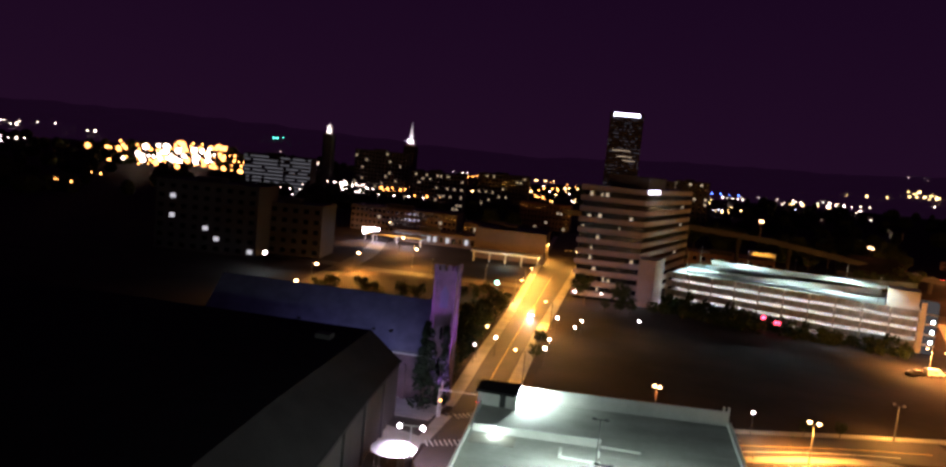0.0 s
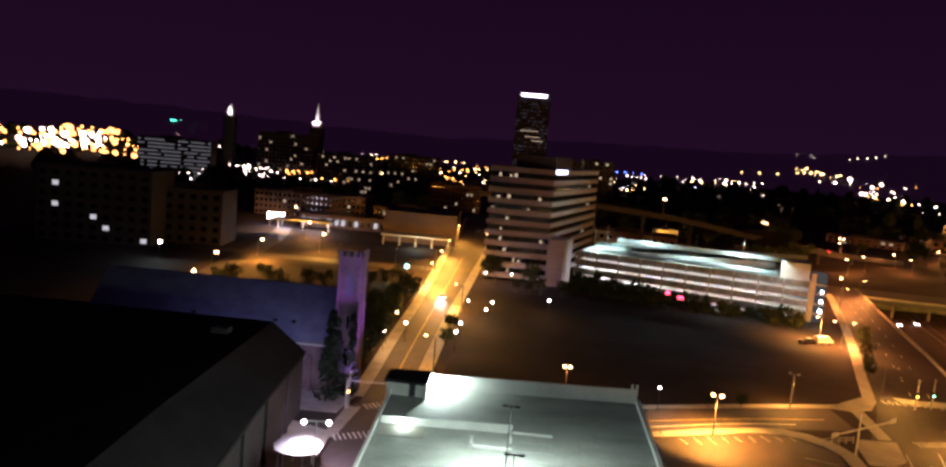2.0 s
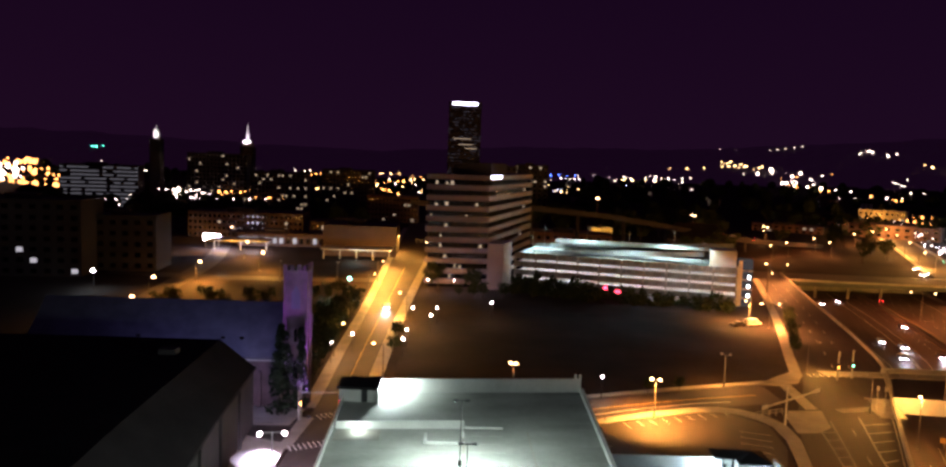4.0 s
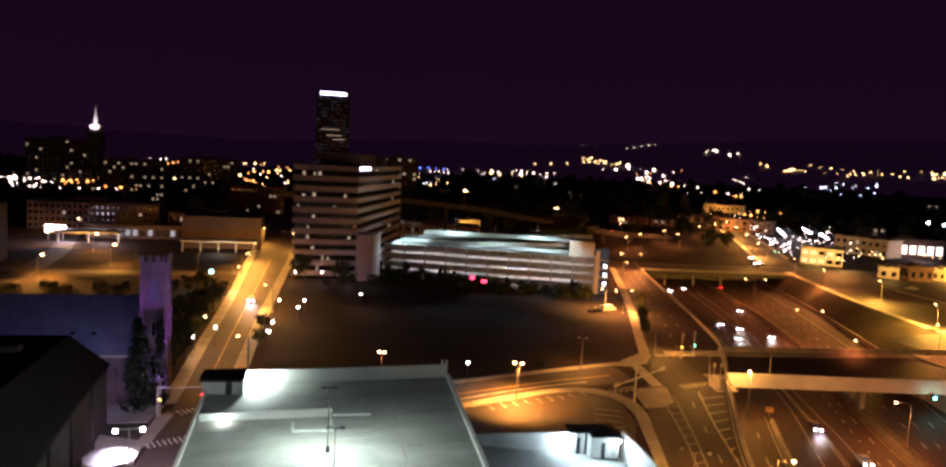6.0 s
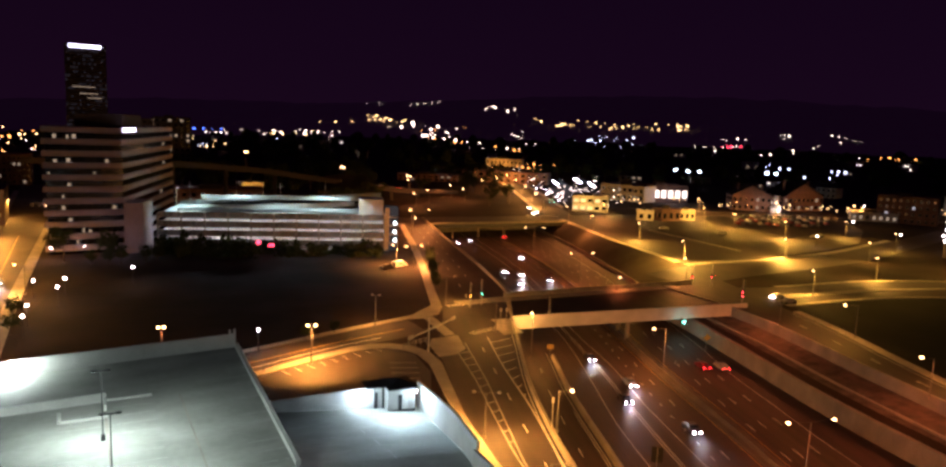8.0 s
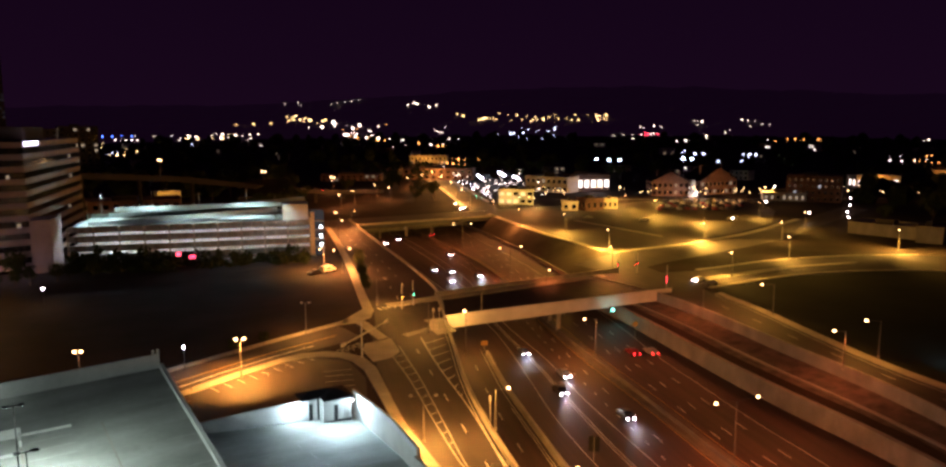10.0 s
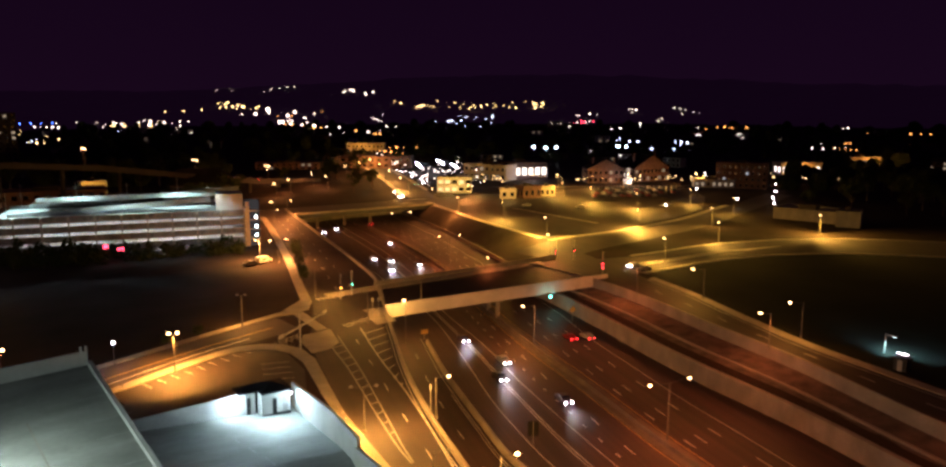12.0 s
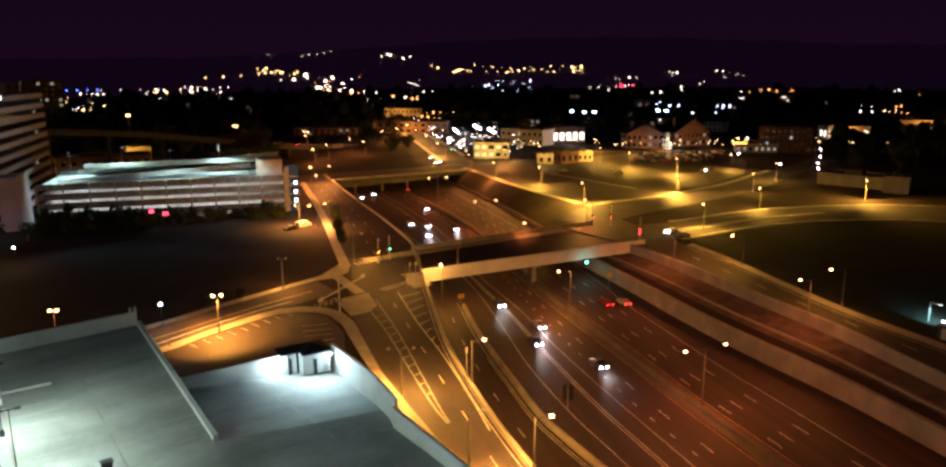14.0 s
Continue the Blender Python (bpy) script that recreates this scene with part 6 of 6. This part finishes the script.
for k in range(34):
    a, d = radians(rnd.uniform(8, 88)), rnd.uniform(620, 1150)
    x, y = d * math.sin(a), d * math.cos(a)
    o = building("house", x, y, rnd.uniform(10, 22), rnd.uniform(9, 14), rnd.uniform(6, 9), -math.degrees(a) + rnd.uniform(-25, 25), 2, 4, rnd.choice((CREAM, BRICK, FARWALL, PALE)), 0.18, "far house with a hipped roof and few lit windows", 100 + k, "hip", SHOPLIT if k % 3 == 0 else WINDOWLIT, "house")
    o.location.z = hill(x, y)

# car yard with bright slanted light strips on canopies
for x, y, n in ((309, 434, 52), (341, 449, 60), (330, 418, 40)):
    ob = tagged(new("sales_canopy"), "flat sales canopy edged with a white light strip", "canopy", "sales canopies")
    m = Matrix.Translation((x, y, 0)) @ Matrix.Rotation(radians(60), 4, "Z")
    b = bmesh.new()
    add_box(b, 0, -8, 6.0, n, 0, 6.5, m)
    part("roof", b, FARWALL, ob)
    for px in (0.5, n - 0.5):
        b = bmesh.new()
        add_box(b, px - 0.2, -4.9, 0, px + 0.2, -4.5, 6.0, m)
        part("post", b, STEEL, ob)
    b = bmesh.new()
    add_box(b, 0, 0.0, 6.3, n * 0.8, 0.9, 6.9, m)
    part("light_strip", b, SIGNGLOW, ob, "white light strip")
mon = tagged(new("monument"), "white floodlit monument column before the brick hall", "monument")
boxes("plinth", [(377.4, 299, 0, 381.4, 303, 2.5)], PALE, mon)
bm = bmesh.new()
add_cyl(bm, 379.4, 301, 2.5, 10.5, 1.5, 1.1, 12)
part("column", bm, PALE, mon)
point_lamp("monument_light", (376.5, 297, 2.0), (1.0, 0.92, 0.7), 3500)
point_lamp("hall_light", (365, 304, 3.0), (1.0, 0.5, 0.18), 320)
point_lamp("hall_light", (404, 291, 3.0), (1.0, 0.5, 0.18), 320)
point_lamp("shop_light", (250, 323, 4.0), (1.0, 0.66, 0.13), 3800)
point_lamp("shop_light", (261, 314, 4.0), (1.0, 0.66, 0.13), 3800)
point_lamp("store_light", (346, 356, 4.5), (1.0, 0.9, 0.75), 2500)
point_lamp("kiosk_light", (258, 281, 4.5), (1.0, 0.62, 0.13), 1500)
point_lamp("kiosk_light", (282, 274, 4.5), (1.0, 0.62, 0.13), 1500)
point_lamp("station_light", (531, 260, 7), AMBER, 6000)
point_lamp("station_light", (672, 262, 7), AMBER, 8000)
point_lamp("kiosk_light", (91, 439, 5.0), (1.0, 0.55, 0.08), 2600)
point_lamp("block_light", (418, 708, 6), AMBER, 6000)
point_lamp("yard_light", (322, 430, 8), COOL, 7000)
point_lamp("yard_light", (352, 480, 8), COOL, 7000)
bb = tagged(new("billboard"), "bright white billboard above the orange lot", "billboard")
boxes("panel", [(-117, 345, 3.5, -109, 345.5, 6.5)], SIGNGLOW, bb, "white lit panel")
for x in (-116, -110):
    boxes("post", [(x - 0.2, 345.5, 0, x + 0.2, 346, 3.5)], STEEL, bb)
ec = tagged(new("entrance_canopy"), "low pale entrance canopy of the tan hall", "canopy")
boxes("roof", [(-57, 318, 4.2, -26, 330, 4.8)], PALE, ec)
for k in range(5):
    boxes("post", [(-56 + 7.2 * k, 318.5, 0, -55.5 + 7.2 * k, 319, 4.2)], PALE, ec)
point_lamp("canopy_light", (-40, 313, 3.4), GREENISH, 1500)

# ---- far tower with a lit crown and lit spires ----
tower = building("office_tower", -5.3, 700, 31, 30, 101, 0, 30, 16, FARWALL, 0.3, "distant dark office tower with a lit white crown sign", 41, glowmat=TOWERLIT)
boxes("crown_sign", [(3.2, -0.9, 98.6, 27.4, -0.4, 101.4)], OFFSIGN, tower, "white lit crown sign")
for z, x0, x1 in ((66.5, 5, 22), (61, 10, 24), (57.5, 16, 27)):
    boxes("lit_floor", [(x0, -0.5, z, x1, -0.1, z + 0.7)], WINDOWLIT, tower, "row of lit windows")
dome = tagged(new("lit_tower"), "white floodlit domed tower far off in the city", "tower")
boxes("shaft", [(-295, 720, 0, -285, 730, 56.5)], FARWALL, dome)
bm = bmesh.new()
add_cyl(bm, -290, 725, 56.5, 63.0, 3.3, 2.9, 12)
add_cyl(bm, -290, 725, 63.0, 64.0, 3.4, 2.6, 12)
add_ball(bm, -290, 725, 64.5, 2.6, 1.1, 12, 8)
add_cyl(bm, -290, 725, 66.5, 69.5, 0.6, 0.2, 8)
part("lantern", bm, PALE, dome, "white floodlit lantern and dome")
spot_lamp("spire_flood", (-289, 714, 56), (-290, 725, 66), (1.0, 0.93, 0.8), 22000, 60)
spire = tagged(new("lit_tower"), "white floodlit stepped spire far off in the city", "tower")
boxes("shaft", [(-219, 759, 0, -206, 771, 52.5)], FARWALL, spire)
boxes("belfry", [(-216.8, 760, 52.5, -208.2, 769, 59.5)], PALE, spire, "white floodlit belfry")
bm = bmesh.new()
add_cyl(bm, -212.5, 764, 59.5, 66, 2.6, 2.0, 8)
add_cyl(bm, -212.5, 764, 66, 78, 1.6, 0.15, 8)
part("needle", bm, PALE, spire, "white floodlit needle")
spot_lamp("spire_flood", (-213, 750, 53), (-212.5, 764, 66), (1.0, 0.95, 0.9), 26000, 70)

# ---- elevated highway in the distance ----
via = tagged(new("viaduct"), "long elevated highway on concrete piers", "viaduct")
via_y = along((-20, 352), (60, 362), (110, 372), (165, 392), (230, 440))
via_z = lambda x: float(np.interp(x, [-20, 40, 80, 110, 140, 165, 230], [24.5, 23.3, 20.0, 15.6, 10.8, 7.4, 1.0]))
bm = bmesh.new()
ribbon(bm, via_y, shifted(via_y, 18), -20, 230, via_z, thick=1.4, flip=True)
part("deck", bm, ASPHALT, via)
bm = bmesh.new()
curtain(bm, shifted(via_y, -0.3), -20, 230, lambda x: via_z(x) - 1.5, lambda x: via_z(x) + 1.0, 0.3, flip=True)
part("parapet", bm, FARWALL, via)
for k in range(9):
    x = -10 + 25 * k
    bm = bmesh.new()
    add_cyl(bm, x, via_y(x) + 9, 0, via_z(x) - 1.3, 1.0, 1.0, 10)
    part("pier", bm, FARWALL, via)
for x in (20, 75, 130, 180):
    street_lamp(x, via_y(x) + 9, via_z(x), 8, 90, 2.4, 2, watts=250, size=0.55)


for x, paint in ((146, "red"), (154, "silver"), (163, "dark"), (171, "dark")):
    car(x, via_y(x) + 5, via_z(x) + 0.05, -58, paint, "rear")


# ---- distant hills: a backdrop of wooded ridges, faint purple glow put in as emission ----
HILLGLOW = bpy.data.materials.new("self_lit_night_hills")
HILLGLOW.use_nodes = True
hb = HILLGLOW.node_tree.nodes["Principled BSDF"]
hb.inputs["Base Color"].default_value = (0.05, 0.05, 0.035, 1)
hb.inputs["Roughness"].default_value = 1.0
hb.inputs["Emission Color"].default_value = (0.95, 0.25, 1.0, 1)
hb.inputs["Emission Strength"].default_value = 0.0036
HILLGLOW.cycles.emission_sampling = "NONE"
bm = bmesh.new()
rnd = random.Random(12)
rows = []
for d in (1250, 1400, 1550, 1700, 1850, 2000, 2200, 2400, 2700, 3100, 3600, 4300):
    rows.append([bm.verts.new((d * math.sin(radians(a)), d * math.cos(radians(a)), hill(d * math.sin(radians(a)), d * math.cos(radians(a))) + (2 + 9 * rnd.random() if d > 1250 else -1))) for a in [-75 + 1.2 * k for k in range(150)]])
for r0, r1 in zip(rows, rows[1:]):
    for k in range(len(r0) - 1):
        bm.faces.new((r0[k], r0[k + 1], r1[k + 1], r1[k]))
structure(part("backdrop_hills", bm, HILLGLOW, fix=False), "distant wooded hills with a faint purple glow of their own", "hills")


# ---- scattered far lights ----
def far_lights(mat, n, az0, az1, el0, el1, size, seed=1, label="distant street and window lights of the city", d0=420):
    """Strings of small lamps within bearings (degrees from +y to the right) and heights of view, set on the land."""
    rnd = random.Random(seed)
    b = bmesh.new()
    made = 0
    while made < 1.3 * n:
        a, e = radians(rnd.uniform(az0, az1)), math.tan(radians(rnd.uniform(el0, el1)))
        lift = rnd.uniform(8, 15)
        d = d0
        while d < 2700 and hill(d * math.sin(a), d * math.cos(a)) + lift < 45 + d * e:
            d += 25
        x, y = d * math.sin(a), d * math.cos(a)
        t, gap = rnd.uniform(0, 6.28), rnd.uniform(7, 20) * d / 900
        for k in range(rnd.choice((1, 1, 1, 1, 2, 2, 3, 5))):
            px, py = x + gap * k * math.cos(t), y + gap * k * math.sin(t)
            r = 0.6 * size * d / 1000 * rnd.choice((0.45, 0.6, 0.7, 0.8, 1.0, 1.4))
            bmesh.ops.create_icosphere(b, subdivisions=1, radius=r, matrix=Matrix.Translation((px, py, hill(px, py) + lift)))
            made += 1
    return tagged(part("far_lights", b, mat, fix=False), label, "city lights", kind="stuff")


# the town behind the main street
far_lights(FARWARM, 34, -11, 0, -2.8, -1.1, 2.1, 3)
far_lights(FARYELLOW, 14, -11, -2, -3.2, -1.4, 2.0, 33, d0=400)
far_lights(FARPALE, 12, -15, -2, -3.4, -0.9, 1.8, 34, d0=400)
far_lights(FARWARM, 22, -18.2, -14.8, -3.4, -0.9, 2.0, 4)
far_lights(FARPALE, 20, -18.4, -14.8, -3.0, -0.7, 2.1, 5)
far_lights(FARWARM, 90, -37, -28.5, -2.6, -0.8, 4.2, 6, "cluster of bright orange distant lights", 640)
far_lights(FARPALE, 44, -34, -29.8, -2.3, -1.1, 4.8, 7, "cluster of bright white distant lights", 640)
far_lights(FARPALE, 26, -20.6, -18.6, -3.6, -2.6, 2.2, 35, "bright white lights along a downtown street", 400)
far_lights(FARPALE, 24, -19, -17.2, -2.8, -1.9, 2.2, 29, "bright white lights along a downtown street")
far_lights(FARPALE, 16, -27, -22, -4.3, -0.8, 1.7, 36)
far_lights(FARPALE, 16, -45, -38, -1.9, -0.4, 1.8, 8)
far_lights(FARWARM, 3, -42, -38, -4.4, -2.5, 1.8, 37)
# beyond the far garage
far_lights(FARPALE, 5, 6, 11.4, -1.2, -0.6, 1.8, 9)
far_lights(FARYELLOW, 5, 5.5, 11, -2.4, -1.2, 1.7, 38)
far_lights(FARPALE, 14, 12.6, 17.8, -1.15, -0.55, 1.9, 10)
far_lights(FARYELLOW, 6, 13, 17.6, -1.2, -0.6, 1.8, 39)
far_lights(FARYELLOW, 16, 20.2, 23.2, 0.2, 0.7, 2.1, 12, "row of yellow lights on the hillside")
far_lights(FARPALE, 1, 23.7, 23.9, 0.1, 0.2, 8.0, 40, "one bright distant lamp")
far_lights(FARPALE, 15, 24.4, 27.6, -0.95, 0.15, 2.5, 13, "cluster of bright distant lights")
far_lights(FARWARM, 8, 24, 28, -1.2, 0.1, 2.2, 41)
far_lights(FARPALE, 5, 20.8, 25, 1.5, 1.8, 1.2, 23)
far_lights(FARWARM, 10, 26.4, 34, -3.2, -1.3, 1.8, 24)
far_lights(FARCOOL, 6, 2, 24, -2.4, -0.2, 1.4, 32)
# hills over the stores
far_lights(FARPALE, 7, 29.2, 32, 1.35, 1.75, 1.8, 14)
far_lights(FARYELLOW, 9, 33.2, 36.4, 0.5, 1.05, 1.8, 26)
far_lights(FARYELLOW, 24, 39, 45, 0.4, 0.9, 2.0, 15, "row of yellow lights on the hillside")
far_lights(FARCOOL, 14, 37, 41, -1.1, 0.1, 1.8, 16)
far_lights(FARPALE, 10, 31, 38, -1.8, 0.0, 1.8, 18)
far_lights(FARPALE, 9, 45, 49, -1.2, 0.3, 1.6, 27)
far_lights(FARPALE, 14, 50, 56.5, -1.4, 0.5, 1.6, 31)
far_lights(FARCOOL, 7, 50, 57.5, -2.7, -1.7, 1.9, 42)
far_lights(FARWARM, 6, 56, 63, -2.4, -0.8, 1.5, 17)
far_lights(FARPALE, 6, 61, 69, -2.6, -0.5, 1.9, 19)
far_lights(FARWARM, 12, 66, 76, -2.6, -1.2, 1.8, 28)
far_lights(FARRED, 3, 46.8, 47.8, -0.8, -0.4, 1.8, 20, "distant red warning lights")
far_lights(FARBLUE, 1, 9.4, 10.4, -1.1, -0.6, 1.7, 21, "distant blue lights")
far_lights(FARYELLOW, 12, -10, -2, -2.6, -1.1, 2.3, 51)
far_lights(FARPALE, 14, -20.6, -18, -3.3, -2.1, 2.3, 52)
far_lights(FARWARM, 12, -18.4, -15.4, -3.0, -1.6, 2.3, 53)
far_lights(FARGREEN, 2, -26.4, -25.6, 0.1, 0.3, 1.8, 22, "distant green lights")

# lit lamps and shop fronts among the stores and the car yard
rnd = random.Random(61)
bm = bmesh.new()
for _ in range(70):
    f, side = rnd.random(), rnd.uniform(4, 46)
    x, y = 246 + 120 * f + side * 0.85, 345 + 190 * f - side * 0.5
    bmesh.ops.create_icosphere(bm, subdivisions=1, radius=rnd.choice((0.25, 0.35, 0.45, 0.6)), matrix=Matrix.Translation((x, y, rnd.uniform(2.5, 7))))
tagged(part("yard_lights", bm, FARPALE, fix=False), "many small white lights of the car yard", "lights", kind="stuff")
bm = bmesh.new()
for _ in range(54):
    x = rnd.uniform(290, 480)
    y = 560 - 0.72 * x + rnd.uniform(-12, 26)
    bmesh.ops.create_icosphere(bm, subdivisions=1, radius=rnd.choice((0.25, 0.35, 0.5)), matrix=Matrix.Translation((x, y, rnd.uniform(3, 6.5))))
tagged(part("street_front_lights", bm, FARYELLOW, fix=False), "small warm lights along the far street", "lights", kind="stuff")

bm = bmesh.new()
for _ in range(34):
    y = rnd.uniform(352, 640)
    bmesh.ops.create_icosphere(bm, subdivisions=1, radius=rnd.choice((0.3, 0.4, 0.55, 0.7)), matrix=Matrix.Translation((away_e(y) + rnd.uniform(3, 9), y, rnd.uniform(1, 6.5))))
tagged(part("roadside_lights", bm, FARPALE, fix=False), "string of small white lights along the avenue", "lights", kind="stuff")

# ---- orange side streets and a white-lit forecourt ----
side_a = along((-120, 262), (-92, 258), (-60, 258), (-27, 262))
road("road_side_street", side_a, shifted(side_a, 9), -125, -26, "narrow asphalt street in orange light", z=0.046, flip=True)
diag_a = along((180, -84), (220, -95), (264, -99), (300, -103), (361, -116), (420, -128))
road("road_diagonal", diag_a, shifted(diag_a, 8), 150, 420, "asphalt street running off toward downtown", z=0.052)
# The first two, heads kept dark, are added to light the side street.
for x, y, w in ((-60, 256, 9000), (-40, 257, 8000), (-106, 325, 11000), (-112, 372, 9000)):
    street_lamp(x, y, 0.14, 7.0, 90, 1.4, 1, watts=w, size=0.4, colour=STREET, lit=y > 300)
fc = tagged(new("forecourt_canopy"), "flat white-lit forecourt canopy beyond the church", "canopy")
boxes("roof", [(-112, 334, 4.6, -84, 346, 5.2)], PALE, fc)
for x in (-110, -98, -86):
    boxes("post", [(x - 0.2, 339.8, 0, x + 0.2, 340.2, 4.6)], PALE, fc)
for k in range(4):
    boxes("light_panel", [(-109 + 7 * k, 336, 4.5, -106 + 7 * k, 338, 4.59)], BULBWHITE, fc, "white light panel")
point_lamp("forecourt_light", (-104, 337, 4.0), (1.0, 0.95, 0.85), 2500)
point_lamp("forecourt_light", (-91, 337, 4.0), (1.0, 0.95, 0.85), 2500)

# small lit booth in the dark field
booth = tagged(new("booth"), "small dark booth with a white strip light on the grass", "booth")
boxes("body", [(137.7, 43.9, 0.1, 140.1, 46.1, 2.3)], DARKMETAL, booth)
boxes("roof", [(137.4, 43.6, 2.3, 140.4, 46.4, 2.5)], DARKMETAL, booth)
boxes("door", [(137.62, 44.6, 0.1, 137.7, 45.4, 2.1)], STEEL, booth, "steel door")
boxes("light_strip", [(140.3, 44.7, 2.5, 140.45, 46.6, 2.6)], BULBWHITE, booth, "white strip light")
bp = tagged(new("street_lamp"), "short white lamp post with a bent arm", "street lamp", "street lamps")
bm = bmesh.new()
add_cyl(bm, 146.5, 51, 0.1, 3.6, 0.13, 0.1)
part("pole", bm, PALE, bp)
boxes("arm", [(146.4, 49.0, 3.6, 146.6, 51.1, 3.8)], PALE, bp)
boxes("lamp_head", [(146.42, 49.0, 3.54, 146.58, 49.6, 3.6)], BULBCOOL, bp, "flat cool head facing down")
spot_lamp("booth_light", (146.5, 49.3, 3.4), (149.5, 49.3, 0), (0.5, 1.0, 0.88), 5500, 165)
post = tagged(new("lamp_post"), "bare unlit lamp post beside the grass", "lamp post")
bm = bmesh.new()
add_cyl(bm, 0, 0, 0, 5.0, 0.12, 0.09)
part("pole", bm, STEEL, post)
bm = bmesh.new()
add_cyl(bm, 0, 0, 0, 0.4, 0.24, 0.2)
part("base", bm, CONCRETE, post)
post.location = (141.9, 38.2, 0.1)
